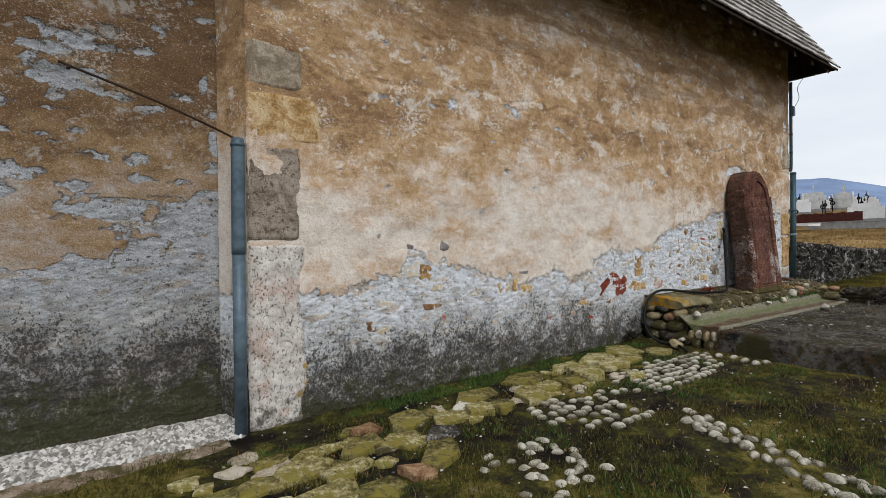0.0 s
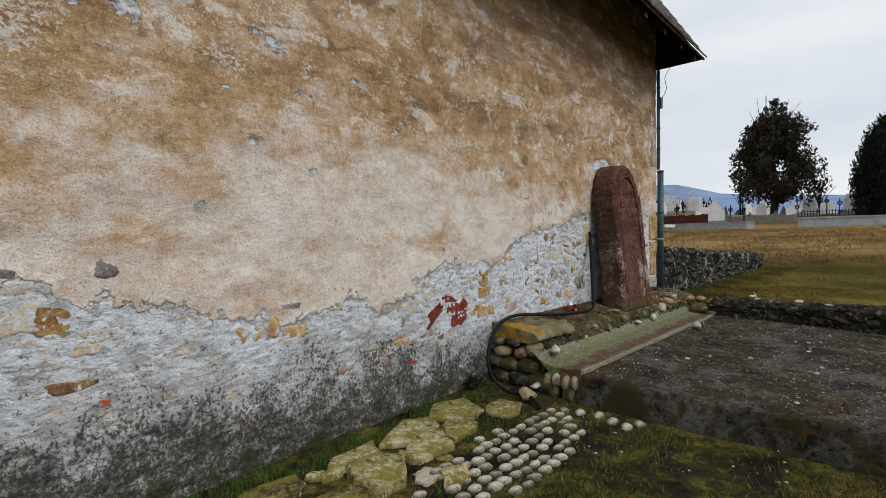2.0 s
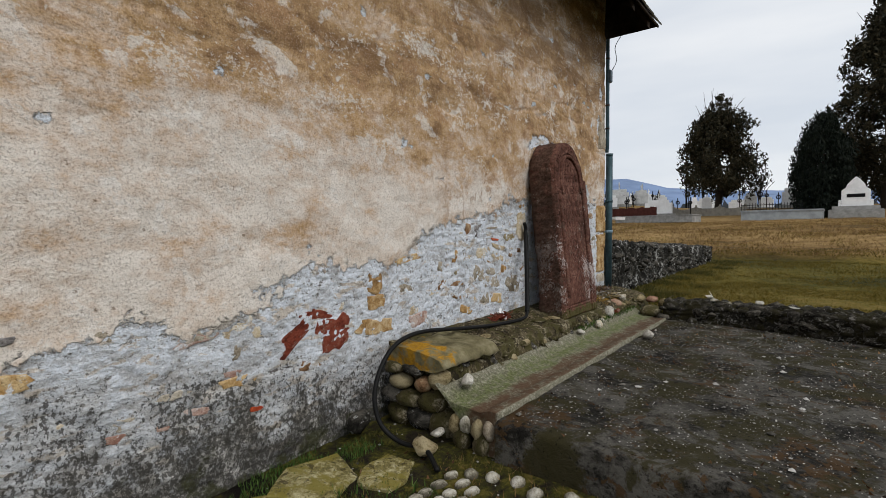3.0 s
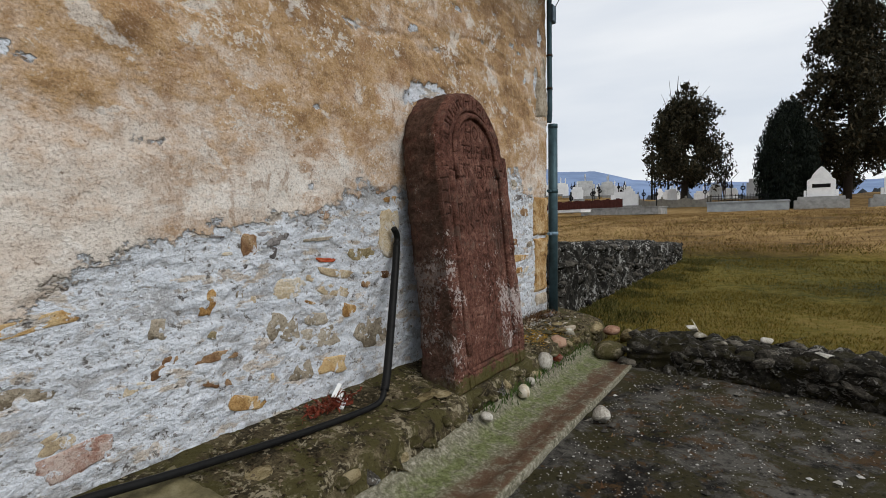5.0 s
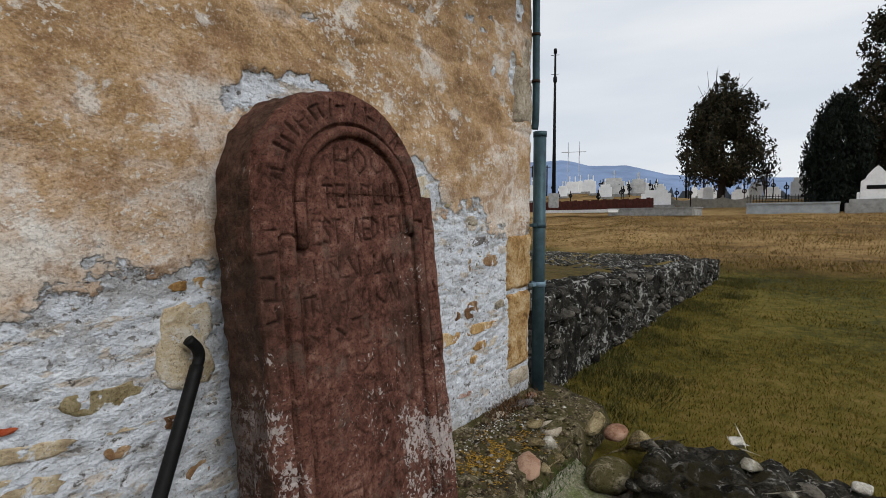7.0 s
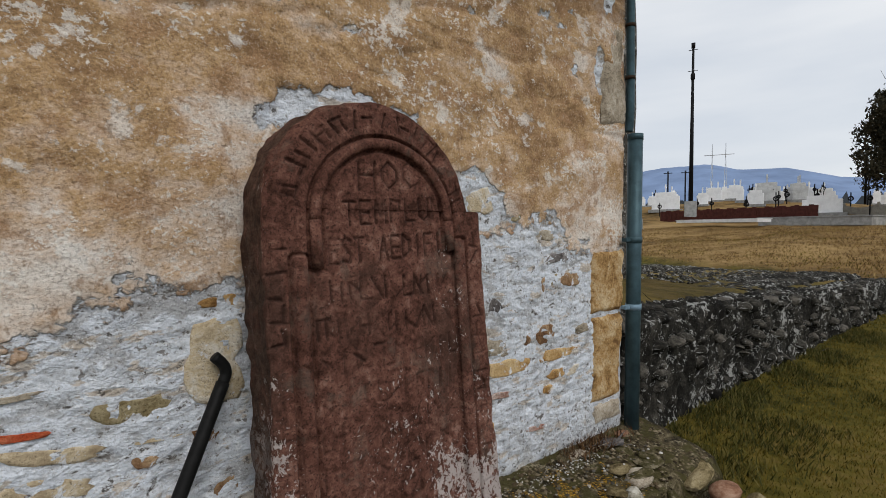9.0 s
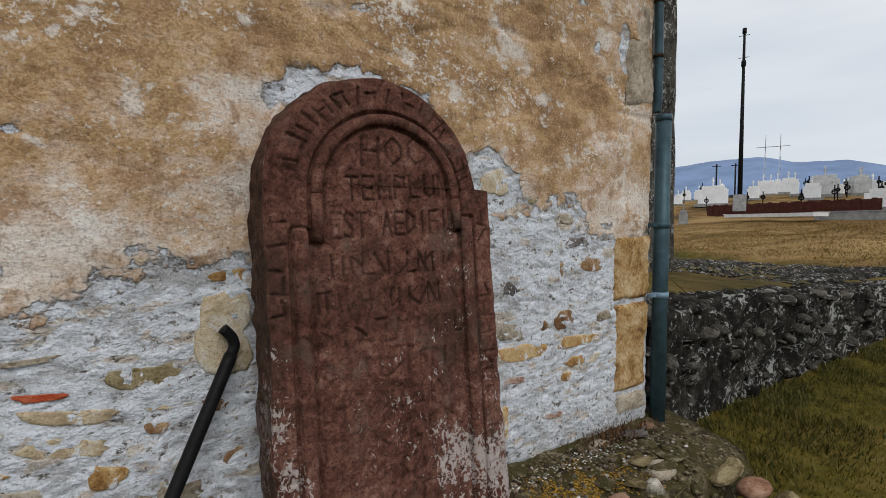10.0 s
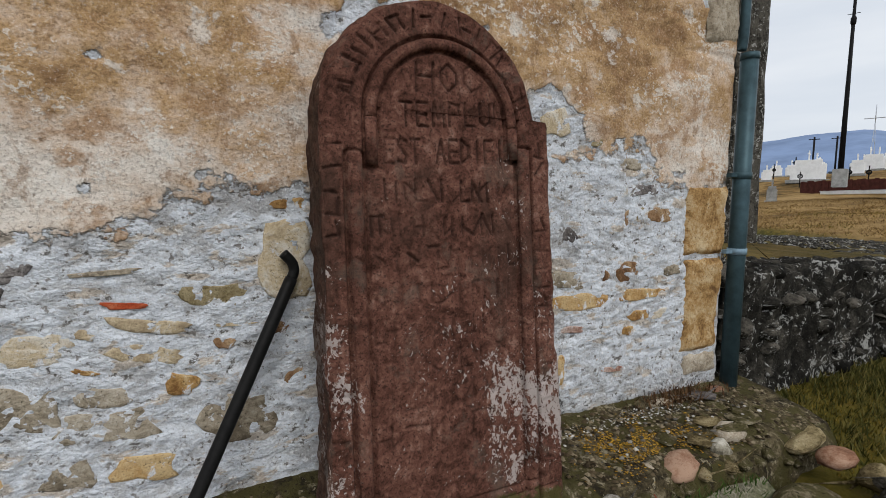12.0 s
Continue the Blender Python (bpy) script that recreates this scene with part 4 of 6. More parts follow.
# ---- low ledge, gutter and slab beside the wall ----
def strip(name, x0, x1, prof, mat, label, category, amp=0.01, step=0.03, kind="structure", seed=1, ends=True):
    """A length of masonry with the given profile (y, z), roughened."""
    xs = np.arange(x0, x1 + step * 0.5, step)
    dense = []
    for (ya, za), (yb, zb) in zip(prof, prof[1:]):
        n = max(1, int(math.hypot(yb - ya, zb - za) / 0.025))
        dense += [(ya + (yb - ya) * k / n, za + (zb - za) * k / n) for k in range(n)]
    dense.append(prof[-1])
    P = np.array(dense)
    X, K = np.meshgrid(xs, np.arange(len(P)))
    s = np.cumsum(np.r_[0, np.hypot(*np.diff(P, axis=0).T)])[K]
    N = amp * (fbm(X * 6, s * 6 + seed, 4, seed) - 0.5) * 2 + amp * 0.8 * (fbm(X * 1.5, s * 2, 2, seed + 4) - 0.5)
    Xe = X + (amp * 2.2 * (fbm(s * 5, X * 0 + 3, 3, seed + 2) - 0.5)) * ((X < x0 + step) | (X > x1 - step))
    ob = grid(name, Xe, P[K, 0] + N * 0.8, P[K, 1] + N, mat)
    me = ob.data
    n = len(xs)
    bm = bmesh.new(); bm.from_mesh(me)
    if ends:
        bm.verts.ensure_lookup_table()
        bm.faces.new([bm.verts[k * n] for k in range(len(P))])
        bm.faces.new([bm.verts[k * n + n - 1] for k in range(len(P))][::-1])
    bmesh.ops.recalc_face_normals(bm, faces=bm.faces)
    bm.to_mesh(me); bm.free()
    return tagged(ob, label, category, kind=kind)


ledge = strip("ledge", 4.98, 9.96, ((0.02, 0.56), (-0.2, 0.52), (-0.42, 0.475), (-0.52, 0.45), (-0.57, 0.36), (-0.60, 0.24), (-0.60, -0.1)), ledge_mat,
              "low mossy rubble ledge along the church wall", "ledge", 0.022, 0.025, seed=12)
gutter = strip("gutter", 4.86, 9.28, ((-0.55, 0.36), (-0.60, 0.32), (-0.68, 0.268), (-0.92, 0.248), (-0.985, 0.272), (-1.05, 0.272), (-1.06, 0.22), (-1.06, -0.1)), concrete_mat,
               "green stained concrete drainage channel with a raised lip", "gutter", 0.006, 0.03, seed=31)


sx, sy = np.linspace(0, 1, 130), np.linspace(-1.055, -6.2, 140)
SX, SY = np.meshgrid(sx, sy)
x_in = np.interp(-SY, [1.0, 1.7, 2.2, 2.5, 3.2, 4.2, 5.2, 6.2], [9.12, 9.08, 8.98, 8.93, 8.7, 8.1, 7.2, 6.0])
x_fr = 4.83 + 0.03 * (fbm(SY * 3, SY * 0, 3, 4) - 0.5)
XX = x_fr + (x_in - x_fr) * SX ** 1.0
ZZ = 0.235 + 0.018 * (fbm(XX * 2.2, SY * 2.2, 3, 50) - 0.5) + 0.02 * (fbm(XX * 11, SY * 11, 4, 51) - 0.5)
ZZ[:, 0] -= 0.012
lip = np.stack([x_fr[:, 0] - 0.012 + 0.02 * (fbm(sy * 9, sy * 0, 3, 7) - 0.5), sy, np.full(len(sy), -0.15)], -1)
XX, YY, ZZ = np.c_[lip[:, 0], lip[:, 0], XX], np.c_[sy, sy, SY], np.c_[lip[:, 2], 0.20 + 0.01 * np.sin(sy * 9), ZZ]
slab = grid("terrace", XX, YY, ZZ, slab_mat)
tagged(slab, "raised terrace of blackened concrete strewn with grit", "terrace", kind="structure")

# capstone with lichen and the stones at the ledge's end
cap = strip("capstone", 4.90, 5.62, ((-0.05, 0.50), (-0.10, 0.565), (-0.38, 0.545), (-0.56, 0.505), (-0.60, 0.45), (-0.52, 0.42), (-0.05, 0.43)), capstone_mat,
            "flat capstone with bright orange lichen on the ledge end", "capstone", 0.030, 0.02, "structure", 71)
pebble_meshes = {}


def angular(k):
    """A unit broken stone with worn edges."""
    g = random.Random(k * 91)
    bm = bmesh.new()
    for q in range(16):
        p = Vector((g.gauss(0, 1), g.gauss(0, 1), g.gauss(0, 1))).normalized() * g.uniform(0.75, 1.1)
        bm.verts.new(p)
    r = bmesh.ops.convex_hull(bm, input=bm.verts)
    bmesh.ops.delete(bm, geom=[e for e in r["geom_interior"] if isinstance(e, bmesh.types.BMVert)], context='VERTS')
    bmesh.ops.bevel(bm, geom=bm.edges[:], offset=0.12, segments=1, affect='EDGES')
    return bm



def stone_mesh(mat, k, flat=1.0):
    key = (mat.name, k, flat)
    if key not in pebble_meshes:
        me = bpy.data.meshes.new("stone")
        bm = boulder(k + 1, 0.15, 2, flat) if k < 6 else angular(k)
        bmesh.ops.scale(bm, vec=(0.1, 0.1, 0.1), verts=bm.verts)
        bm.to_mesh(me); bm.free()
        me.materials.append(mat)
        me.polygons.foreach_set("use_smooth", [k < 6] * len(me.polygons))
        pebble_meshes[key] = me
    return pebble_meshes[key]


def lay_stone(name, x, y, z, rx, ry, rz, mat, turn=0.0, tip=0.0, parent=None, k=None):
    ob = new(name, stone_mesh(mat, rng.randrange(6) if k is None else k))
    ob.matrix_basis = pose(x, y, z, tip, tip * 0.6, turn) @ Matrix.Diagonal((rx * 10, ry * 10, rz * 10, 1))
    if parent:
        ob.parent = parent
    return ob


for x, y, z, a, b, c, m in ((4.93, -0.12, 0.40, 0.07, 0.08, 0.045, ledge_mat), (4.94, -0.29, 0.41, 0.06, 0.09, 0.04, ruin_stone), (4.93, -0.18, 0.30, 0.07, 0.10, 0.05, olive_stone), (4.95, -0.38, 0.31, 0.07, 0.08, 0.05, brown_stone),
                            (4.97, -0.50, 0.36, 0.08, 0.09, 0.06, olive_stone), (4.94, -0.10, 0.20, 0.08, 0.09, 0.06, ruin_stone), (4.94, -0.26, 0.19, 0.08, 0.10, 0.06, ledge_mat), (4.96, -0.46, 0.20, 0.09, 0.11, 0.07, ledge_mat), (4.96, -0.16, 0.06, 0.10, 0.13, 0.08, ledge_mat), (4.96, -0.36, 0.06, 0.10, 0.12, 0.08, ruin_stone),
                            (4.97, -0.56, 0.06, 0.09, 0.12, 0.09, ledge_mat), (4.87, -0.72, 0.13, 0.045, 0.038, 0.060, olive_stone), (4.87, -0.81, 0.15, 0.045, 0.036, 0.056, cobble_mat), (4.86, -0.90, 0.14, 0.045, 0.038, 0.060, olive_stone), (4.86, -0.99, 0.15, 0.045, 0.036, 0.056, tan_stone), (4.87, -0.77, 0.04, 0.05, 0.06, 0.07, ledge_mat), (4.87, -0.93, 0.04, 0.05, 0.06, 0.07, ledge_mat)):
    lay_stone("stone", x, y, z, a * 1.1, b * 1.15, c * 1.2, m, rng.uniform(-15, 15), rng.uniform(-8, 8), ledge)
g = random.Random(17)
for k in range(44):
    x = 5.15 + k * 0.103 + g.uniform(-0.03, 0.03)
    lay_stone("stone", x, -0.54 + g.uniform(-0.03, 0.015), g.choice((0.34, 0.41)) + g.uniform(-0.03, 0.02), g.uniform(0.04, 0.075), g.uniform(0.04, 0.06), g.uniform(0.03, 0.05), g.choice((ledge_mat, ledge_mat, ledge_mat, olive_stone, ruin_stone)), g.uniform(-25, 25), g.uniform(-10, 10), ledge, g.randint(6, 11))
for k in range(26):
    x = g.uniform(5.7, 9.6)
    if 7.05 < x < 8.3:
        continue
    lay_stone("stone", x, g.uniform(-0.45, -0.08), 0.49 + 0.02 * (x > 8.2), g.uniform(0.06, 0.16), g.uniform(0.05, 0.10), g.uniform(0.02, 0.035), g.choice((ledge_mat, ledge_mat, olive_stone)), g.uniform(-25, 25), 0, ledge, g.randint(6, 11))


def loose_stone(label, x, y, z, rx, ry, rz, mat, turn=0.0, k=None):
    return tagged(lay_stone("loose_stone", x, y, z, rx, ry, rz, mat, turn, 0, None, k), label, "stone", "loose stones by the wall")


loose_stone("round pale grey cobble lying on the gutter edge", 8.28, -0.56, 0.40, 0.075, 0.065, 0.085, pale_stone, 10)
loose_stone("small pale cobble lying in the drainage channel", 7.72, -0.64, 0.345, 0.06, 0.045, 0.05, cream_stone, 40)
loose_stone("small white stone beside the tombstone foot", 7.93, -0.60, 0.35, 0.045, 0.035, 0.035, pale_stone, 20)
loose_stone("small white stone on the channel edge", 7.20, -0.64, 0.34, 0.045, 0.04, 0.028, pale_stone, 60)
loose_stone("angular grey stone lying on the terrace", 7.75, -1.17, 0.285, 0.10, 0.07, 0.065, pale_stone, 25, 7)
loose_stone("flat reddish stone on the ledge edge", 8.80, -0.47, 0.44, 0.14, 0.085, 0.06, pink_stone, 25)
loose_stone("dark red broken brick lump on the ledge", 8.50, -0.55, 0.385, 0.05, 0.09, 0.045, maroon_stone, -20)
loose_stone("rounded grey cobble on the ledge edge", 9.08, -0.47, 0.46, 0.06, 0.05, 0.06, cobble_mat, 0)
loose_stone("flat oval grey cobble on the ledge", 9.25, -0.40, 0.485, 0.10, 0.075, 0.05, tan_stone, 15, 2)
loose_stone("yellowish broken block on the ledge edge", 8.62, -0.44, 0.44, 0.055, 0.075, 0.06, tan_stone, 20, 8)
loose_stone("lichened pale block at the ledge corner", 9.70, -0.50, 0.41, 0.26, 0.12, 0.085, olive_stone, 8, 9)
loose_stone("brown mossy block behind the channel end", 9.72, -0.86, 0.36, 0.10, 0.10, 0.09, olive_stone, 30, 7)
loose_stone("flat pinkish slab by the downpipe foot", 9.62, -0.06, 0.535, 0.11, 0.06, 0.022, pink_stone, 12, 10)
loose_stone("flat pale slab fallen against the wall foot", 9.10, -0.07, 0.545, 0.11, 0.05, 0.022, tan_stone, -8, 11)
loose_stone("slaty green stone at the wall foot", 9.42, -0.10, 0.54, 0.13, 0.06, 0.028, dark_stone, -12, 6)
loose_stone("mossy flat block at the channel end", 9.25, -0.80, 0.31, 0.19, 0.14, 0.085, ledge_mat, 10, 1)
loose_stone("flat pinkish cobble at the kerb end", 9.62, -0.72, 0.42, 0.11, 0.08, 0.05, pink_stone, 5)
loose_stone("white stone lump at the ledge end", 5.10, -0.66, 0.35, 0.10, 0.055, 0.06, pale_stone, 35, 7)
loose_stone("white stone lying below the ledge end", 4.80, -0.62, 0.07, 0.07, 0.05, 0.04, pale_stone, 0, 9)
loose_stone("dark stone lying by the wall foot", 4.55, -0.12, 0.10, 0.10, 0.08, 0.08, ruin_body, 0)
loose_stone("mossy stone below the hose", 4.66, -0.62, 0.03, 0.12, 0.11, 0.08, olive_stone, 0, 8)
# plastic scrap and dried flowers on the ledge
bm = bmesh.new()
for q in range(3):
    block(-0.07 + q * 0.03, 0.03 + q * 0.045, -0.012 + 0.03 * q, 0.012 + 0.03 * q, 0.0 + 0.012 * q, 0.008 + 0.012 * q, 0.002, bm)
scrap = tagged(part("plastic_scrap", bm, white_mat), "torn white plastic scraps lying on the ledge", "litter")
scrap.matrix_basis = pose(6.52, -0.13, 0.545, 8, -14, 30)
v, f = [], []
g2 = np.random.RandomState(4)
for k in range(260):
    c = np.array((6.42, -0.12, 0.555)) + g2.randn(3) * (0.075, 0.03, 0.015)
    d = g2.randn(3) * 0.016
    e = g2.randn(3) * 0.012
    v += [c - d, c + e, c + d]
    f.append((3 * k, 3 * k + 1, 3 * k + 2))
me = bpy.data.meshes.new("dried_bouquet"); me.from_pydata([tuple(p) for p in v], [], f)
tagged(link("dried_bouquet", me, maroon_stone, soft=False), "wilted dark red flowers lying on the ledge", "bouquet")

# ---- tombstone ----
U, V = Vector((0.9998, 0.015, 0.0)).normalized(), Vector((0.0, 0.10, 0.995)).normalized()
Nn = U.cross(V).normalized()
tomb = thing("tombstone", "arched red sandstone tombstone with carved Latin lines, leaning on the wall", "tombstone")
tomb.matrix_basis = Matrix.Translation((7.163, -0.512, 0.46)) @ Matrix((U, -Nn, V)).transposed().to_4x4()
# local frame of the tombstone: x across, z up its face, -y out of it
STROKES = {"H": ((0, 0, 0, 1), (1, 0, 1, 1), (0, .55, 1, .55)), "O": ((.5, 0, 0, .3), (0, .3, 0, .7), (0, .7, .5, 1), (.5, 1, 1, .7), (1, .7, 1, .3), (1, .3, .5, 0)), "C": ((1, .85, .5, 1), (.5, 1, 0, .7), (0, .7, 0, .3), (0, .3, .5, 0), (.5, 0, 1, .15)),
           "T": ((0, 1, 1, 1), (.5, 0, .5, 1)), "E": ((0, 0, 0, 1), (0, 1, 1, 1), (0, .5, .8, .5), (0, 0, 1, 0)), "M": ((0, 0, 0, 1), (0, 1, .5, .3), (.5, .3, 1, 1), (1, 1, 1, 0)), "P": ((0, 0, 0, 1), (0, 1, .9, .9), (.9, .9, .9, .55), (.9, .55, 0, .45)),
           "L": ((0, 0, 0, 1), (0, 0, 1, 0)), "U": ((0, 1, 0, .2), (0, .2, .5, 0), (.5, 0, 1, .2), (1, .2, 1, 1)), "S": ((1, .9, .3, 1), (.3, 1, 0, .75), (0, .75, 1, .3), (1, .3, .7, 0), (.7, 0, 0, .1)), "A": ((0, 0, .5, 1), (.5, 1, 1, 0), (.2, .4, .8, .4)),
           "D": ((0, 0, 0, 1), (0, 1, .9, .75), (.9, .75, .9, .25), (.9, .25, 0, 0)), "I": ((.5, 0, .5, 1),), "F": ((0, 0, 0, 1), (0, 1, 1, 1), (0, .55, .8, .55))}
cuts = []


def carve(text, u0, u1, v0, high, rise):
    n = len(text)
    wide = (u1 - u0) / n
    for k, ch in enumerate(text):
        ub, vb = u0 + k * wide, v0 + rise * (k / n)
        for a, b, c, d in STROKES.get(ch, ()):
            cuts.append((ub + a * wide * 0.66, vb + b * high, ub + c * wide * 0.66, vb + d * high))


carve("HOC", 0.335, 0.625, 1.63, 0.10, 0.03)
carve("TEMPLUM", 0.27, 0.72, 1.503, 0.083, 0.03)
carve("EST AEDIFI", 0.205, 0.71, 1.369, 0.085, 0.02)
g = random.Random(23)
# worn lines that cannot be read: plain upright and level cuts
for line in range(8):
    u, v0 = 0.15, 1.239 - line * 0.122
    while u < 0.70:
        k = g.random()
        hgt = g.uniform(0.06, 0.08)
        if k < 0.55:
            cuts.append((u, v0, u + g.uniform(-0.006, 0.006), v0 + hgt))
        if 0.4 < k < 0.85:
            cuts.append((u, v0 + hgt * g.choice((0, 0.5, 1)), u + 0.04, v0 + hgt * g.choice((0, 0.5, 1))))
        u += g.uniform(0.028, 0.055)
for k in range(26):
    a = radians(10 + k * 6.4)
    r0, r1 = 0.335, 0.335 + g.uniform(0.045, 0.065)
    point = lambda r, b: (0.42 - r * math.cos(b), 1.53 + r * math.sin(b))
    if g.random() < 0.7:
        cuts.append((*point(r0, a), *point(r1, a + g.uniform(-0.05, 0.05))))
    if g.random() < 0.5:
        r = g.choice((r0, r1, (r0 + r1) / 2))
        cuts.append((*point(r, a), *point(r, a + 0.10)))
for k in range(18):
    v0 = 1.42 - k * 0.075
    for ub in (-0.002, 0.828):
        if g.random() < 0.8:
            cuts.append((ub, v0, ub + g.uniform(0.035, 0.055), v0 + g.uniform(-0.01, 0.01)))
        if g.random() < 0.5:
            cuts.append((ub + g.uniform(0, 0.05), v0, ub + g.uniform(0, 0.05), v0 + 0.05))


def tomb_outline(v):
    """Left and right edge at the height v."""
    arch = np.sqrt(np.clip(1 - ((v - 1.53) / 0.424) ** 2, 0, 1)) * 0.425
    wob = 0.012 * (fbm(v * 7, v * 0 + 1, 3, 3) - 0.5)
    wob2 = 0.012 * (fbm(v * 7, v * 0 + 5, 3, 9) - 0.5)
    low, high = -0.012 + wob - 0.02 * smooth(v, 0.5, 0.0), 0.912 + wob2 + 0.015 * smooth(v, 0.9, 0.3)
    return np.where(v > 1.50, np.maximum(0.415 - arch + wob * 0.5, low), low), np.where(v > 1.56, 0.42 + arch + wob2 * 0.5, high)


rows_v = np.r_[np.linspace(0, 1.5, 340), np.linspace(1.5, 1.62, 36)[1:], 1.62 + (1.9535 - 1.62) * np.sin(np.linspace(0, math.pi / 2, 120)[1:])]
cols = np.linspace(0, 1, 240)
C_, R_ = np.meshgrid(cols, rows_v)
L0, R0 = tomb_outline(rows_v)
TU = L0[:, None] + (R0 - L0)[:, None] * C_
TV = R_
depth = np.zeros_like(TU)
rad = np.hypot(TU - 0.443, TV - 1.52)


def groove(d, half, deep):
    return -deep * np.clip(1 - np.abs(d) / half, 0, 1)


# two grooves follow the arch and its legs; lower down a band runs on each side
band = np.where(TV > 1.52, rad, np.abs(TU - 0.443))
is_up = TV > np.where(TU < 0.42, 1.352, 1.392)
depth += np.where(is_up, groove(band - 0.309, 0.012, 0.022) + groove(band - 0.260, 0.012, 0.022) - 0.010 * smooth(band, 0.260, 0.254), 0)
side = np.where(TU < 0.42, TU - 0.098, TU - 0.775)
is_low = TV < np.where(TU < 0.42, 1.405, 1.45)
depth += np.where(is_low, groove(np.abs(side) - 0.033, 0.011, 0.028), 0)
depth -= np.where(~is_up, 0.008 * smooth(np.abs(TU - 0.4365), 0.305, 0.295), 0)
for uu, vv, ww in ((0.158, 1.352, 0.03), (0.098, 1.405, 0.03), (0.728, 1.392, 0.028), (0.782, 1.45, 0.03)):
    depth += np.where(np.abs(TU - uu) < ww, groove(TV - vv, 0.010, 0.016), 0)
depth += groove(TV - 0.13 - 0.01 * TU, 0.010, 0.012) * ((TU > 0.07) & (TU < 0.82)) + groove(TV - 0.10, 0.008, 0.010)
cut = np.full_like(TU, 1.0)
for a, b, c, d in cuts:
    lo, hi = np.searchsorted(rows_v, min(b, d) - 0.012), np.searchsorted(rows_v, max(b, d) + 0.012)
    uu, vv = TU[lo:hi], TV[lo:hi]
    l2 = (c - a) ** 2 + (d - b) ** 2 + 1e-9
    t = np.clip(((uu - a) * (c - a) + (vv - b) * (d - b)) / l2, 0, 1)
    cut[lo:hi] = np.minimum(cut[lo:hi], np.hypot(uu - a - t * (c - a), vv - b - t * (d - b)))
wear = (0.7 + 0.3 * smooth(TV, 0.5, 1.3)) * (0.5 + 0.5 * smooth(fbm(TU * 7, TV * 7, 3, 61), 0.38, 0.58))
carved = np.clip(1 - cut / 0.0078, 0, 1) * wear
depth -= 0.011 * carved
depth += 0.016 * (fbm(TU * 5, TV * 5, 4, 41) - 0.5) + 0.010 * (fbm(TU * 26, TV * 26, 3, 44) - 0.5)
rim = np.minimum(np.minimum(TU - L0[:, None], R0[:, None] - TU), np.minimum(TV, 0.9))
depth -= 0.018 * (1 - smooth(rim, 0, 0.022)) * (0.4 + 1.2 * fbm(TU * 9, TV * 9, 3, 47))
nr, nc = TU.shape
verts = np.stack([TU, -depth, TV], -1).reshape(-1, 3).tolist()
idx = np.arange(nr * nc).reshape(nr, nc)
faces = np.stack([idx[:-1, :-1], idx[:-1, 1:], idx[1:, 1:], idx[1:, :-1]], -1).reshape(-1, 4).tolist()
# rough sides run back from the rim to the rear face
ring = list(idx[:, 0]) + list(idx[-1, 1:-1][::6]) + list(idx[::-1, -1]) + list(idx[0, -2:0:-1])
base = np.array([verts[k] for k in ring])
cen = np.array((0.44, 0, 1.0))
prev = ring
for s in range(1, 9):
    q = base.copy()
    back = 0.30 * s / 8
    w = np.array([1 - 0.004 * s + 0.03 * noise.noise(Vector((p[0] * 4, p[2] * 4, s * 0.5))) + 0.028 * noise.noise(Vector((p[0] * 16, p[2] * 16, s * 1.1))) for p in base])
    if s == 8:
        w = w * 0.95
    q[:, 0] = cen[0] + (base[:, 0] - cen[0]) * w
    q[:, 2] = np.maximum(0.0, cen[2] + (base[:, 2] - cen[2]) * (1 + (w - 1) * 0.6))
    # the unworked back rises behind the arch
    q[:, 2] += 0.06 * (s / 8) * smooth(base[:, 2], 1.45, 1.9)
    q[:, 1] = base[:, 1] + back
    n0 = len(verts)
    verts += q.tolist()
    cur = list(range(n0, n0 + len(ring)))
    m = len(ring)
    faces += [[int(prev[k]), int(cur[k]), int(cur[(k + 1) % m]), int(prev[(k + 1) % m])] for k in range(m)]
    prev = cur
faces.append([int(k) for k in prev[::-1]])
me = bpy.data.meshes.new("slab")
me.from_pydata(verts, [], faces)
ca = me.attributes.new("carved", 'FLOAT', 'POINT')
full = np.zeros(len(verts)); full[:nr * nc] = carved.reshape(-1)
ca.data.foreach_set("value", full)
hewn = me.attributes.new("hewn", 'FLOAT', 'POINT')
full = np.ones(len(verts)); full[:nr * nc] = 0
hewn.data.foreach_set("value", full)
bmf = bmesh.new(); bmf.from_mesh(me); bmesh.ops.recalc_face_normals(bmf, faces=bmf.faces); bmf.to_mesh(me); bmf.free()
link("carved_slab", me, grave_mat, tomb)
# half-round mouldings: the arch and the two side bands
def moulding(name, pts, r):
    o = tube(name, pts, r, grave_mat, tomb, "", 10)
    for q in o.data.vertices:
        q.co.y = 0.004 + q.co.y * 0.75 + 0.004 * noise.noise(q.co * 22)
    return o


moulding("arch_moulding", [(0.443 - 0.285 * math.cos(a), 0, 1.52 + 0.285 * math.sin(a)) for a in [math.pi * k / 40 for k in range(41)]], 0.021)
moulding("impost", [(0.158, 0, 1.52), (0.157, 0, 1.36)], 0.021)
moulding("impost", [(0.728, 0, 1.52), (0.729, 0, 1.40)], 0.021)
moulding("side_band", [(0.098, 0, 1.395 - 0.09 * k) for k in range(14)], 0.025)
moulding("side_band", [(0.775, 0, 1.44 - 0.093 * k) for k in range(14)], 0.028)

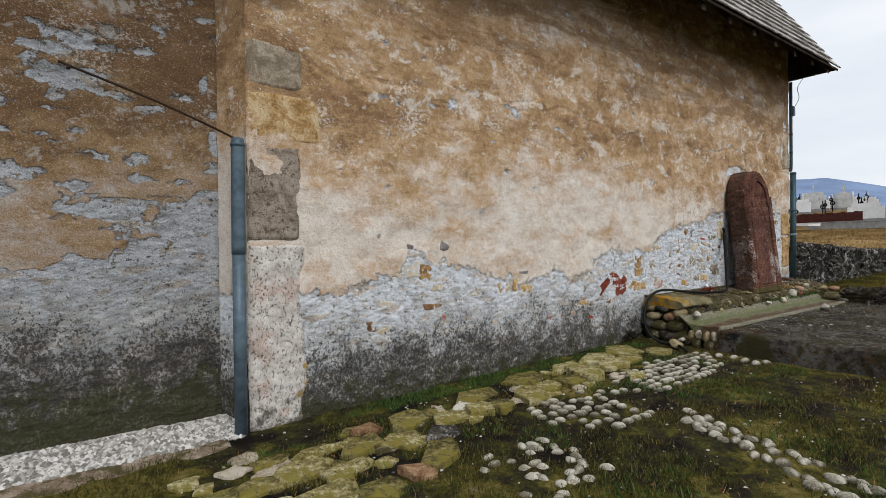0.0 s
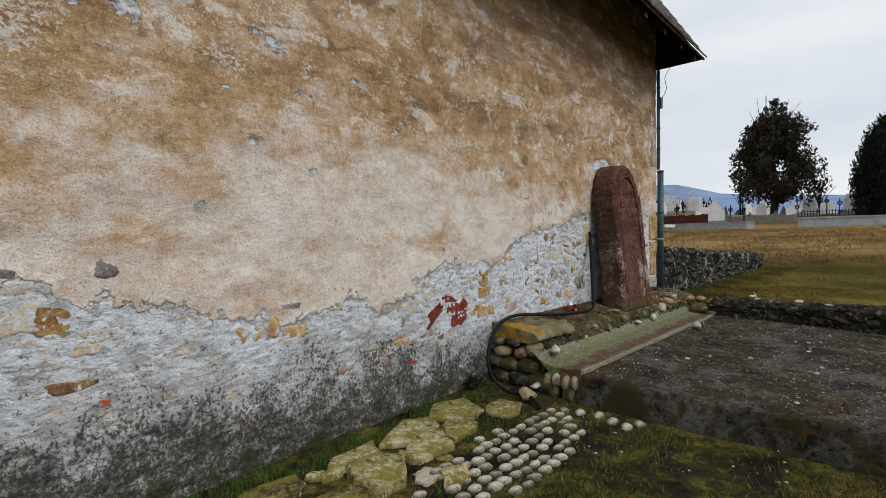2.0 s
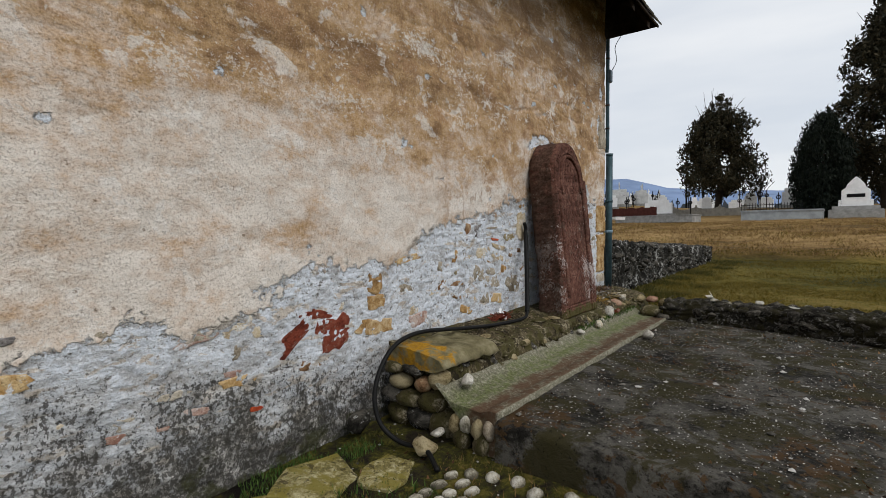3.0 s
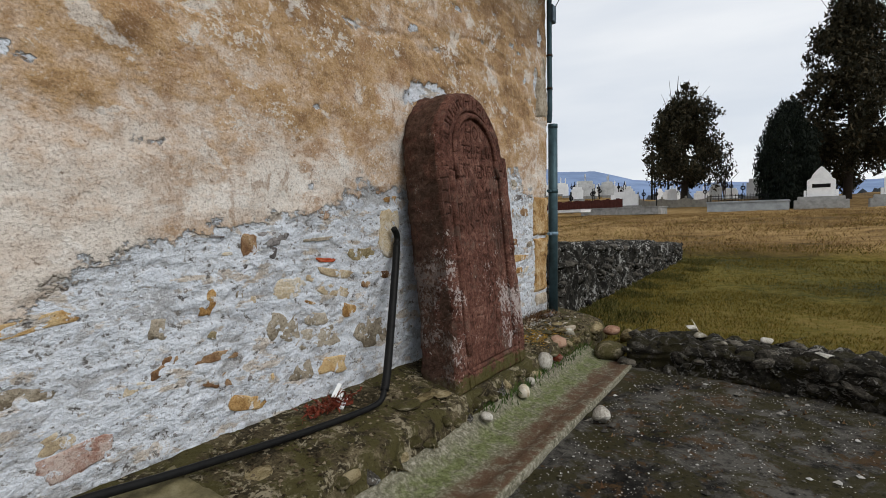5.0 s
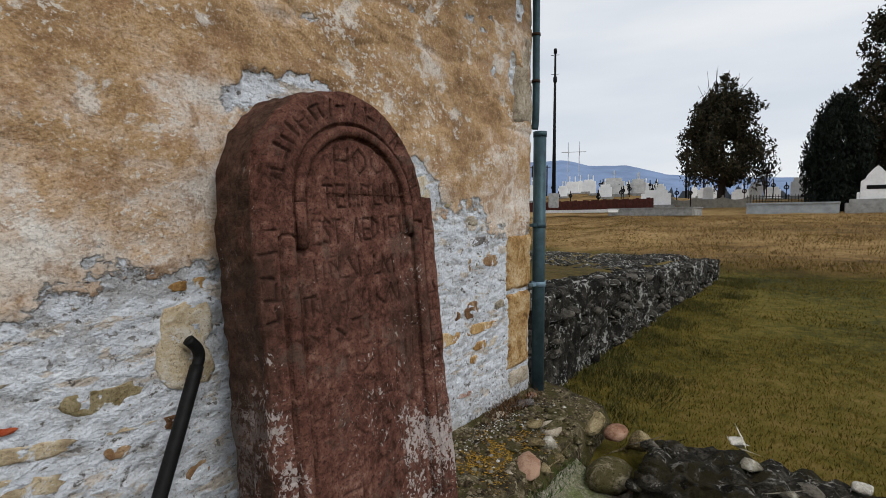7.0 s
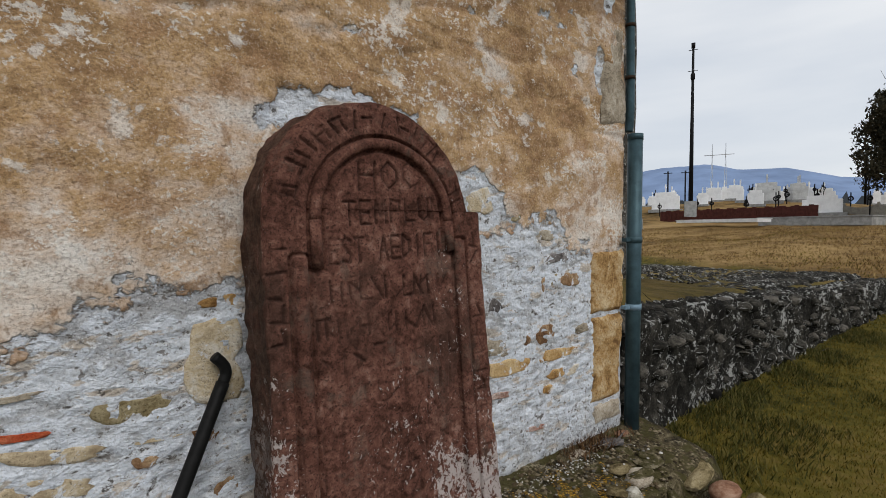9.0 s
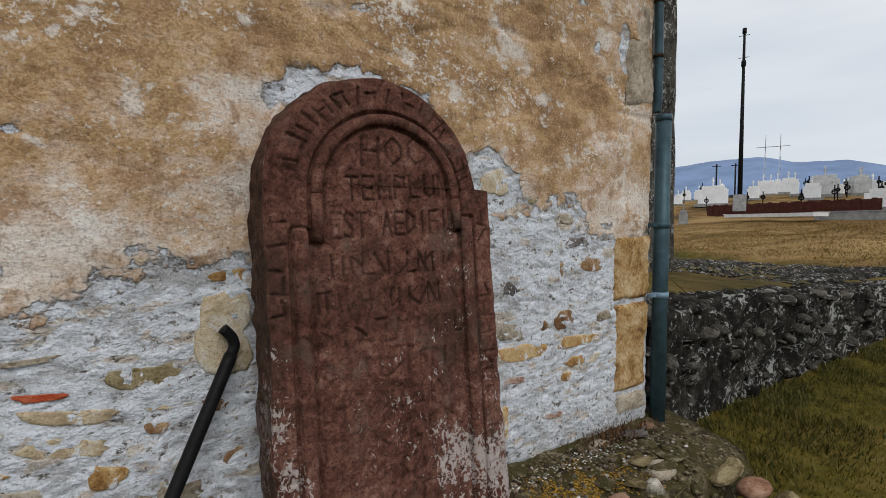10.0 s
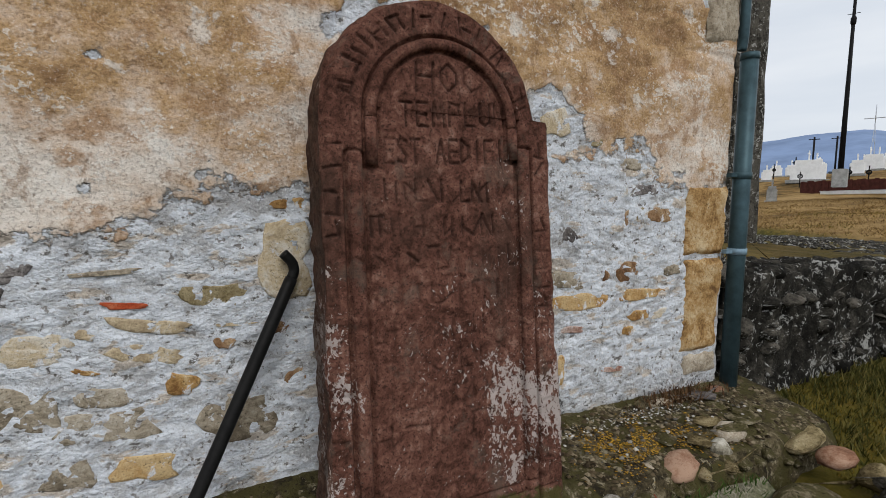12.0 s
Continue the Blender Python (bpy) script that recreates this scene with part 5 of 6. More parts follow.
# ---- downpipes, conduit, hose ----
def clamp(x, y, z, r, mat, parent):
    o = tube("clamp", [(x, y, z - 0.02), (x, y, z + 0.02)], r, mat, parent)
    part("clamp_lug", block(x - r - 0.05, x - r + 0.01, y - 0.008, y + 0.03, z - 0.012, z + 0.012, 0.003), mat, o)
    return o


pipe = thing("downpipe", "blue grey painted zinc downpipe cut off short at the wall corner", "downpipe", "downpipes")
tube("pipe", ((-0.240, -0.05, -0.2), (-0.240, -0.05, 1.245)), 0.046, pipe_mat, pipe, "", 20)
tube("pipe_sleeve", ((-0.240, -0.05, 1.225), (-0.240, -0.05, 1.285), (-0.236, -0.05, 2.045), (-0.236, -0.05, 2.09)), (0.050, 0.050, 0.048, 0.044), pipe_mat, pipe, "", 20)
tube("collar", ((-0.236, -0.05, 2.03), (-0.236, -0.05, 2.055)), 0.053, pipe_mat, pipe, "", 20)
rodthing = thing("iron_rod", "thin rusted iron rod jutting from the downpipe top", "rod")
tube("rod", spline(((-0.24, -0.04, 2.075), (-0.33, 0.0, 2.135), (-0.74, 0.11, 2.325), (-1.302, 0.24, 2.54)), 5), 0.0085, rust_mat, rodthing, "", 8)
tube("rod_tip", ((-1.245, 0.23, 2.52), (-1.25, 0.225, 2.495)), 0.012, rust_mat, rodthing, "", 8)
pipe2 = thing("downpipe", "dark teal painted zinc downpipe at the east corner", "downpipe", "downpipes")
tube("pipe", ((9.765, -0.045, 0.52), (9.765, -0.045, 2.575)), 0.05, pipe2_mat, pipe2, "", 20)
tube("pipe_rim", ((9.765, -0.045, 2.545), (9.765, -0.045, 2.585)), 0.053, pipe2_mat, pipe2, "", 20)
clamp(9.765, -0.045, 1.395, 0.056, band_mat, pipe2)
clamp(9.765, -0.045, 1.86, 0.056, pipe2_mat, pipe2)
cond = thing("conduit", "flat grey metal conduit running up the wall corner", "conduit")
tube("conduit_run", spline(((9.72, -0.02, 2.6), (9.722, -0.03, 2.75), (9.715, -0.03, 3.4), (9.71, -0.03, 4.3)), 4), 0.028, pipe2_mat, cond, "", 10)
part("junction_box", block(9.69, 9.79, -0.08, -0.01, 3.66, 3.84, 0.008), pipe_mat, cond)
for z in (2.95, 3.3, 4.0):
    tube("conduit_clip", ((9.716, -0.03, z), (9.716, -0.03, z + 0.02)), 0.034, rust_mat, cond, "", 10)
tube("cable", spline(((9.80, -0.06, 3.84), (9.84, -0.12, 4.0), (9.83, -0.1, 4.2), (9.80, -0.2, 4.34)), 5), 0.005, rubber_mat, cond, "", 6)
hose = thing("hose", "black plastic pipe leaning on the wall and trailing over the ledge", "hose")
tube("rigid_pipe", spline(((7.092, -0.045, 1.39), (6.99, -0.11, 1.19), (6.75, -0.25, 0.72), (6.67, -0.29, 0.59)), 4), 0.024, rubber_mat, hose, "", 14)
tube("bent_end", spline(((7.092, -0.045, 1.39), (7.104, -0.04, 1.42), (7.095, -0.042, 1.455), (7.065, -0.045, 1.49)), 4), 0.020, rubber_mat, hose, "", 12)
tube("flexible_hose", spline(((6.675, -0.29, 0.61), (6.61, -0.30, 0.545), (6.40, -0.27, 0.53), (6.05, -0.23, 0.54), (5.6, -0.22, 0.585), (5.16, -0.20, 0.63), (4.88, -0.20, 0.60), (4.69, -0.22, 0.48), (4.575, -0.26, 0.30), (4.56, -0.33, 0.13), (4.60, -0.47, 0.03), (4.62, -0.66, 0.03), (4.50, -0.86, 0.0)), 9), 0.0165, rubber_mat, hose, "", 12)


# ---- kerb of the terrace and the ruined low walls ----
R0 = np.random.RandomState(8)


def scatter(name, xs, ys, zs, size, mat, label, category, flat=0.6):
    """Grit and small stones as one joined mesh of little uneven octahedra."""
    n = len(xs)
    r = np.random.RandomState(n)
    a = size * (0.4 + 0.9 * r.rand(n))
    base = np.array(((1, 0, 0), (0, 1, 0), (-1, 0, 0), (0, -1, 0), (0, 0, 1), (0, 0, -1)), float)
    v = base[None] * (0.7 + 0.6 * r.rand(n, 6, 1)) * a[:, None, None]
    th = r.rand(n) * 6.28
    c, s = np.cos(th)[:, None], np.sin(th)[:, None]
    vx, vy = v[:, :, 0] * c - v[:, :, 1] * s, v[:, :, 0] * s + v[:, :, 1] * c
    v = np.stack([vx + np.asarray(xs)[:, None], vy + np.asarray(ys)[:, None], v[:, :, 2] * flat + np.asarray(zs)[:, None]], -1)
    f = np.array(((0, 1, 4), (1, 2, 4), (2, 3, 4), (3, 0, 4), (1, 0, 5), (2, 1, 5), (3, 2, 5), (0, 3, 5)))
    F = (f[None] + 6 * np.arange(n)[:, None, None]).reshape(-1, 3)
    me = bpy.data.meshes.new(name)
    me.from_pydata(v.reshape(-1, 3).tolist(), [], F.tolist())
    return tagged(link(name, me, mat, soft=False), label, category, kind="stuff")


def ruin(name, line, wide, z0, tops, label, seed, count, size, bulge=0.05, mats=None):
    """A low ruined wall along a line (x, y): crusted body with stones set in its faces and on top."""
    crust, rock = mats or (ruin_body, ruin_stone)
    P = np.array(line, float)
    s = np.r_[0, np.cumsum(np.hypot(*np.diff(P, axis=0).T))]
    n = int(s[-1] / 0.05)
    t = np.linspace(0, s[-1], n)
    cx, cy = np.interp(t, s, P[:, 0]), np.interp(t, s, P[:, 1])
    top = np.interp(t / s[-1], np.linspace(0, 1, len(tops)), tops)
    dx, dy = np.gradient(cx), np.gradient(cy)
    ln = np.hypot(dx, dy); nx, ny = dy / ln, -dx / ln
    around = np.r_[np.linspace(0, 1, 15), np.linspace(1, 2, 18)[1:], np.linspace(2, 3, 15)[1:]]
    T, A = np.meshgrid(np.arange(n), around)
    side = np.where(A <= 1, 1.0, np.where(A >= 2, -1.0, 1 - 2 * (A - 1))) * wide / 2
    up = np.where(A <= 1, A, np.where(A >= 2, 3 - A, 1.0))
    r = fbm(t[T] * 4, A * 3 + seed, 4, seed) - 0.5
    r2 = rubble(t[T] * 7, A * 4.5, seed + 3)
    out = bulge * 1.6 * r + 0.03 * smooth(r2, 0, 0.4)
    side = side * (1 - 0.10 * up) + np.sign(side) * out
    z = z0 + (top[T] - z0) * up + np.where((A > 1) & (A < 2), 0.12 * (fbm(t[T] * 3, A * 4, 4, seed + 6) - 0.5) + 0.05 * smooth(r2, 0, 0.4), 0.03 * r)
    body = grid(name, cx[T] + nx[T] * side, cy[T] + ny[T] * side, z, crust)
    bm = bmesh.new(); bm.from_mesh(body.data); bm.verts.ensure_lookup_table()
    bm.faces.new([bm.verts[k * n] for k in range(len(around))]); bm.faces.new([bm.verts[k * n + n - 1] for k in range(len(around))])
    bmesh.ops.recalc_face_normals(bm, faces=bm.faces); bm.to_mesh(body.data); bm.free()
    tagged(body, label, "wall", kind="structure")
    g = random.Random(seed)
    for k in range(count):
        i = min(n - 1, int(n * g.random() ** 1.5))
        on_top = g.random() < 0.38
        a = g.uniform(size * 0.5, size)
        sd = g.uniform(-0.9, 0.9) if on_top else g.choice((1, 1, 1, -1)) * 0.98
        zz = top[i] + g.uniform(-0.03, 0.03) if on_top else z0 + (top[i] - z0) * g.uniform(0.1, 0.95)
        lay_stone("stone", cx[i] + nx[i] * sd * 0.97 * wide / 2, cy[i] + ny[i] * sd * wide / 2, zz, a, a * g.uniform(0.6, 0.9), a * g.uniform(0.4, 0.75), g.choice((rock, rock, rock, crust, crust)), g.uniform(0, 180), g.uniform(-15, 15), body, g.randint(0, 11))
    return body


ruin("terrace_kerb", ((9.36, -0.98), (9.40, -1.5), (9.36, -2.0), (9.24, -2.5), (8.98, -3.2), (8.35, -4.2), (7.45, -5.2), (6.2, -6.2)), 0.62, 0.15, (0.40, 0.43, 0.47, 0.47, 0.45, 0.42, 0.42, 0.42), "low curved kerb wall of black crusted rubble round the terrace", 91, 190, 0.10, 0.05, (kerb_mat, kerb_stone))
ruin("ruin_wall", ((9.95, 0.40), (12, 0.41), (15, 0.40), (18, 0.36), (19.6, 0.34)), 0.50, 0.15, (1.19, 1.16, 1.09, 1.04, 0.98, 0.94, 0.92, 0.85), "ruined low wall of black crusted river stones", 92, 260, 0.13, 0.07)
ruin("ruin_wall_inner", ((13.9, 0.95), (15.5, 1.2), (17.5, 1.3), (19.8, 1.2)), 0.9, 0.3, (1.05, 1.03, 0.97, 0.92), "broken inner foundation wall of dark rubble", 93, 70, 0.13, 0.06)
ruin("ruin_wall_cross", ((19.4, 0.9), (19.6, 4.5), (19.8, 9.5)), 1.1, 0.2, (0.85, 0.85, 0.8, 0.75), "broken cross foundation of grey rubble", 94, 80, 0.14, 0.05)
ruin("east_pier", ((13.55, 3.02), (14.2, 3.02)), 0.85, 0.4, (6.6, 6.6), "tall rough stone pier behind the church corner", 95, 0, 0.1, 0.03)
# earth filled inside the ruin
fx, fy = np.meshgrid(np.linspace(9.9, 19.6, 70), np.linspace(0.5, 9.5, 60))
infill = grid("ruin_infill", fx, fy, np.interp(fx, [9.9, 11.5, 14, 19], [1.25, 1.21, 1.10, 0.90]) - 0.09 * smooth(fy, 0.9, 0.5) - 0.16 * smooth(fy, 3.0, 6.0) + 0.06 * (fbm(fx * 2, fy * 2, 4, 3) - 0.5), ground_mat, (("lawn", np.ones_like(fx)), ("dry", 0.55 * fbm(fx, fy, 3, 9))))
tagged(infill, "turf filling the space inside the ruined walls", "ground", kind="structure")
for k, (x, y, a, b, c, m, lab) in enumerate(((9.80, -1.42, 0.085, 0.07, 0.045, pale_stone, "pale cobble lying on the kerb wall"), (9.55, -1.52, 0.10, 0.07, 0.035, cobble_mat, "flat grey cobble on the kerb wall"), (9.30, -1.72, 0.06, 0.05, 0.035, cobble_mat, "small cobble on the kerb wall"),
                                             (9.62, -2.02, 0.06, 0.05, 0.05, pale_stone, "pale cobble lying on the kerb wall"), (9.25, -2.38, 0.10, 0.08, 0.045, pale_stone, "white flaked stone on the kerb wall"), (9.05, -2.9, 0.07, 0.06, 0.045, cobble_mat, "small cobble on the kerb wall"))):
    loose_stone(lab, x, y, 0.475, a, b, c, m, 30 * k, 6 + k)

n = 700
xs, ys = R0.uniform(14.0, 19.3, n), 1.6 + 4.0 * R0.rand(n) ** 1.4
scatter("ruin_rubble", xs, ys, np.interp(xs, [9.9, 11.5, 14, 19], [1.25, 1.21, 1.10, 0.90]) - 0.16 * smooth(ys, 3.0, 6.0) + 0.01, 0.055, ruin_stone, "loose grey rubble and cobbles on the ruin floor", "rubble", 0.6)

# ---- old pavement at the wall foot ----
def flagstone(x, y, w, d, turn, lift=0.0, tip=0.0, mat=None):
    g = random.Random(int(x * 613 + y * 377))
    x -= 0.10 * (1 - min(1.0, max(0.0, (x - 0.6) / 1.2)))
    bm = bmesh.new()
    n = g.randint(4, 6)
    w, d = w * 1.34, d * 1.38
    off = g.uniform(0, 6.28)
    angs = [off + (k + g.uniform(-0.28, 0.28)) * 2 * math.pi / n for k in range(n)]
    out = []
    for k in range(n):
        a0, a1 = angs[k], angs[(k + 1) % n] + (2 * math.pi if k == n - 1 else 0)
        r0 = g.uniform(0.88, 1.2)
        p0 = Vector((math.cos(a0) * w / 2 * r0, math.sin(a0) * d / 2 * r0, 0))
        out.append(p0)
    pts = []
    for k in range(n):
        a, b = out[k], out[(k + 1) % n]
        for s in (0, 0.33, 0.66):
            p = a.lerp(b, s)
            if s:
                p = p + Vector((g.uniform(-0.012, 0.012), g.uniform(-0.012, 0.012), 0))
            pts.append(p)
    rings = []
    for grow, z in ((0.93, -0.07), (0.92, 0.004), (0.885, 0.013), (0.55, 0.014)):
        rings.append([bm.verts.new((p.x * grow, p.y * grow, z + (g.uniform(-0.004, 0.004) if z > -0.05 else 0))) for p in pts])
    m = len(pts)
    for q, r in zip(rings, rings[1:]):
        for k in range(m):
            bm.faces.new((q[k], q[(k + 1) % m], r[(k + 1) % m], r[k]))
    bm.faces.new(rings[-1])
    bmesh.ops.recalc_face_normals(bm, faces=bm.faces)
    z = float(land(x, y))
    ob = part("flagstone", bm, mat or flag_mat, pavement)
    ob.matrix_basis = pose(x, y, z + 0.010 + lift * 0.55, tip, tip * 0.5, turn)
    return ob


pavement = thing("stone_pavement", "broken mossy flagstones laid along the wall foot", "pavement", kind="structure")
for row in ((0.49, -0.86, 0.34, 0.20, 20, 0.03), (0.75, -0.90, 0.30, 0.16, 15, 0.01), (0.80, -1.28, 0.34, 0.24, 50, 0.05), (0.05, -1.32, 0.42, 0.30, 10, 0.03), (0.04, -0.92, 0.32, 0.22, 15, 0.02), (0.26, -1.10, 0.34, 0.18, 20, 0.02), (-0.20, -0.98, 0.26, 0.20, 0, 0.0), (-0.42, -0.98, 0.34, 0.26, 0, 0.0),
            (2.02, -0.84, 0.34, 0.26, 35, 0.07), (2.30, -0.76, 0.34, 0.22, 25, 0.06), (2.58, -0.76, 0.32, 0.26, 40, 0.06)):
    flagstone(*row, rng.uniform(-4, 4))
for row in ((2.92, -0.70, 0.40, 0.30, 35, 0.06), (3.38, -0.66, 0.42, 0.26, 30, 0.05), (3.20, -1.06, 0.20, 0.14, 20, 0.03), (1.44, -0.84, 0.26, 0.18, 0, 0.05), (1.63, -0.90, 0.20, 0.16, 30, 0.05), (1.22, -0.80, 0.34, 0.22, 10, 0.02), (0.95, -0.66, 0.34, 0.22, 20, 0.02), (4.05, -0.34, 0.50, 0.34, 20, 0.02),
            (3.5, -0.36, 0.52, 0.30, 15, 0.02), (2.96, -0.44, 0.50, 0.28, 15, 0.03), (2.3, -0.42, 0.46, 0.26, 10, 0.02), (1.62, -0.50, 0.46, 0.26, 15, 0.01)):
    flagstone(*row, rng.uniform(-4, 4))
for row in ((-0.25, -1.30, 0.26, 0.22, 10, 0.0), (-0.55, -1.25, 0.30, 0.2, 30, 0.0), (0.35, -1.42, 0.24, 0.2, 20, 0.0), (0.52, -1.12, 0.16, 0.1, 0, 0.0), (0.2, -0.72, 0.26, 0.14, 10, 0.0), (0.6, -0.55, 0.3, 0.16, 10, 0.0), (-0.1, -0.68, 0.24, 0.12, 10, 0.0), (4.3, -0.62, 0.34, 0.26, 30, 0.01), (3.75, -0.62, 0.3, 0.2, 10, 0.03)):
    flagstone(*row)
gq = random.Random(19)
for k in range(46):
    x = -0.6 + 4.4 * k / 45
    flagstone(x + gq.uniform(-0.05, 0.05), gq.uniform(-1.2, -0.5) * (1 if x < 1.3 else 0.78), gq.uniform(0.12, 0.22), gq.uniform(0.10, 0.16), gq.uniform(0, 60), -0.012, gq.uniform(-5, 5), gq.choice((flag_mat, flag_mat, flag_mat, tan_stone, ledge_mat)))
flagstone(0.62, -0.62, 0.20, 0.16, 20, 0.05, 6, brown_stone)
flagstone(0.98, -1.05, 0.24, 0.18, 10, 0.05, 8, ruin_stone)
flagstone(0.62, -1.38, 0.22, 0.18, 30, 0.03, 4, brown_stone)
flagstone(1.38, -0.70, 0.16, 0.12, 0, 0.06, 0, pale_stone)

cobbles = thing("cobbled_path", "half-buried rounded river cobbles in rough rows", "pavement", kind="structure")


def cobble(x, y, a, b, turn, sink=0.4):
    ob = lay_stone("cobble", x, y, float(land(x, y)) + a * (0.10 - 0.45 * sink), a, b, a * 0.60, cobble_mat, turn, rng.uniform(-6, 6), cobbles)
    return ob


g = random.Random(41)
# close rows beside the flagstones
for i in range(19):
    for j in range(9):
        p = Vector((2.42, -1.62, 0)) + Vector((i * 0.105, 0, 0)) + Vector((0.03 * j, j * 0.098, 0))
        x, y = p.x + g.uniform(-0.010, 0.010), p.y + g.uniform(-0.010, 0.010)
        lo, hi = np.interp(x, [2.4, 3.0, 3.6, 4.3, 4.6], [-1.25, -1.42, -1.48, -1.40, -1.1]), np.interp(x, [2.4, 2.9, 3.6, 4.3], [-0.98, -0.98, -0.84, -0.84])
        if lo < y < hi and g.random() < (0.95 if x > 3.05 else 0.45):
            cobble(x, y, g.uniform(0.044, 0.056), g.uniform(0.030, 0.037), -18 + g.uniform(-12, 12), 0.0)
for i in range(9):
    for j in range(8):
        x, y = 1.62 + i * 0.105 + 0.02 * j + g.uniform(-0.02, 0.02), -1.78 + j * 0.105 + g.uniform(-0.02, 0.02)
        if -1.72 < y < -1.0 and (y > -1.45 or x > 1.85) and x < 2.5 and g.random() < 0.8:
            cobble(x, y, g.uniform(0.038, 0.058), g.uniform(0.030, 0.040), -15 + g.uniform(-20, 20), 0.1)
for k in range(34):
    x, y = g.uniform(0.8, 1.5), g.uniform(-2.15, -1.45)
    if y < -1.35:
        cobble(x, y, g.uniform(0.035, 0.055), g.uniform(0.03, 0.042), g.uniform(0, 180), 0.5)
# a double row of kerb cobbles that runs out from the wall
for k in range(26):
    t = k / 25
    for side in (0, 1):
        x, y = 2.68 - 0.36 * t - side * (0.13 + 0.12 * t), -1.85 - 1.35 * t - side * 0.05
        if g.random() < 0.85:
            cobble(x + g.uniform(-0.06, 0.06), y + g.uniform(-0.03, 0.03), g.uniform(0.036, 0.060), g.uniform(0.03, 0.045), g.uniform(0, 180), 0.15)
for x, y in ((4.62, -1.02), (4.66, -1.14), (4.70, -1.28), (4.64, -1.42), (4.6, -1.55), (4.72, -1.6)):
    cobble(x, y, 0.055, 0.045, 30, 0.2)

# gravel bed and worn edging below the recessed wall
R = np.random.RandomState(3)
bed = strip("gravel_bed", -5.8, -0.21, ((0.32, -0.075), (0.20, -0.09), (0.02, -0.118), (-0.08, -0.14), (-0.10, -0.3)), gravel_mat, "bed of white gravel below the recessed wall", "gravel", 0.022, 0.025, seed=5)
edge = strip("worn_edging", -5.8, -0.33, ((-0.06, -0.13), (-0.10, -0.128), (-0.26, -0.142), (-0.30, -0.18), (-0.32, -0.4)), soil_step, "worn brick edging beside the gravel", "edging", 0.014, 0.03, seed=8)
n = 5200
xs, ys = R.uniform(-2.8, -0.23, n), R.uniform(-0.10, 0.28, n)
scatter("gravel", xs, ys, np.interp(ys, [-0.08, 0.02, 0.2, 0.3], [-0.132, -0.112, -0.082, -0.068]), 0.027, crumb_mat, "loose white gravel stones", "gravel")
n = 9000
xs, ys = R.uniform(4.9, 9.0, n), R.uniform(-3.8, -1.1, n)
scatter("terrace_sand", xs, ys, np.full(n, 0.238), 0.0045, chip_leaf, "fine sandy grit on the terrace", "grit", 0.6)
n = 900
xs, ys = R.uniform(4.9, 9.0, n), R.uniform(-4.5, -1.1, n)
scatter("terrace_grit", xs, ys, np.full(n, 0.243), 0.008, chip_leaf, "pale grit strewn on the terrace", "grit", 0.5)
n = 110
scatter("terrace_pebbles", R.uniform(4.9, 8.9, n), R.uniform(-3.6, -1.1, n), np.full(n, 0.245), 0.022, chip_leaf, "small pale pebbles strewn on the terrace", "pebbles", 0.5)
n = 120
xs = R.uniform(8.25, 9.6, n)
scatter("ledge_rubble", xs, R.uniform(-0.42, -0.02, n), np.full(n, 0.528), 0.012, chip_leaf, "crumbled plaster bits on the ledge", "rubble", 0.6)
n = 700
ys = -0.17 * R.rand(n) ** 1.8
scatter("plaster_crumbs", R.uniform(8.2, 9.25, n), ys - 0.015, 0.535 + 0.1 * (ys + 0.1) * (ys > -0.1), 0.0065, crumb_mat, "white plaster crumbs heaped at the wall foot", "rubble", 0.6)
n = 3000
xs, ys = 8.75 + 0.27 * R.randn(n), -0.30 + 0.085 * R.randn(n)
k = (xs > 8.25) & (xs < 9.5) & (fbm(xs * 9, ys * 9, 3, 71) > 0.5)
scatter("ledge_lichen", xs[k], ys[k], np.interp(-ys[k], [0, 0.2, 0.42, 0.52], [0.56, 0.525, 0.485, 0.46]), 0.0058, lichen_mat, "orange lichen flecks on the ledge", "lichen", 0.4)
n = 900
xs, ys = R.uniform(-0.8, 5.0, n), R.uniform(-3.6, -0.1, n)
scatter("soil_grit", xs, ys, land(xs, ys) + 0.004, 0.011, chip_leaf, "small stones in the soil", "grit", 0.6)

n = 900
xs, ys = R.uniform(8.2, 9.9, n), R.uniform(-0.5, -0.03, n)
scatter("ledge_debris", xs, ys, np.interp(-ys, [0, 0.2, 0.42, 0.52], [0.558, 0.522, 0.48, 0.455]), 0.014, debris_mat, "brown stone chips and dirt on the ledge", "rubble", 0.6)
n = 500
xs, ys = R.uniform(5.7, 7.1, n), R.uniform(-0.5, -0.03, n)
scatter("ledge_chips", xs, ys, np.interp(-ys, [0, 0.2, 0.42, 0.52], [0.558, 0.522, 0.48, 0.455]), 0.010, debris_mat, "brown stone chips on the ledge", "rubble", 0.6)

# ---- grass ----
def turf(name, x0, x1, y0, y1, n, h, w, mat, label, keep, seed, lean=0.5):
    r = np.random.RandomState(seed)
    xs, ys = r.uniform(x0, x1, n), r.uniform(y0, y1, n)
    k = keep(xs, ys) > r.rand(n)
    xs, ys = xs[k], ys[k]
    return blades(name, xs, ys, land(xs, ys), h, w, mat, label, "grass", lean)


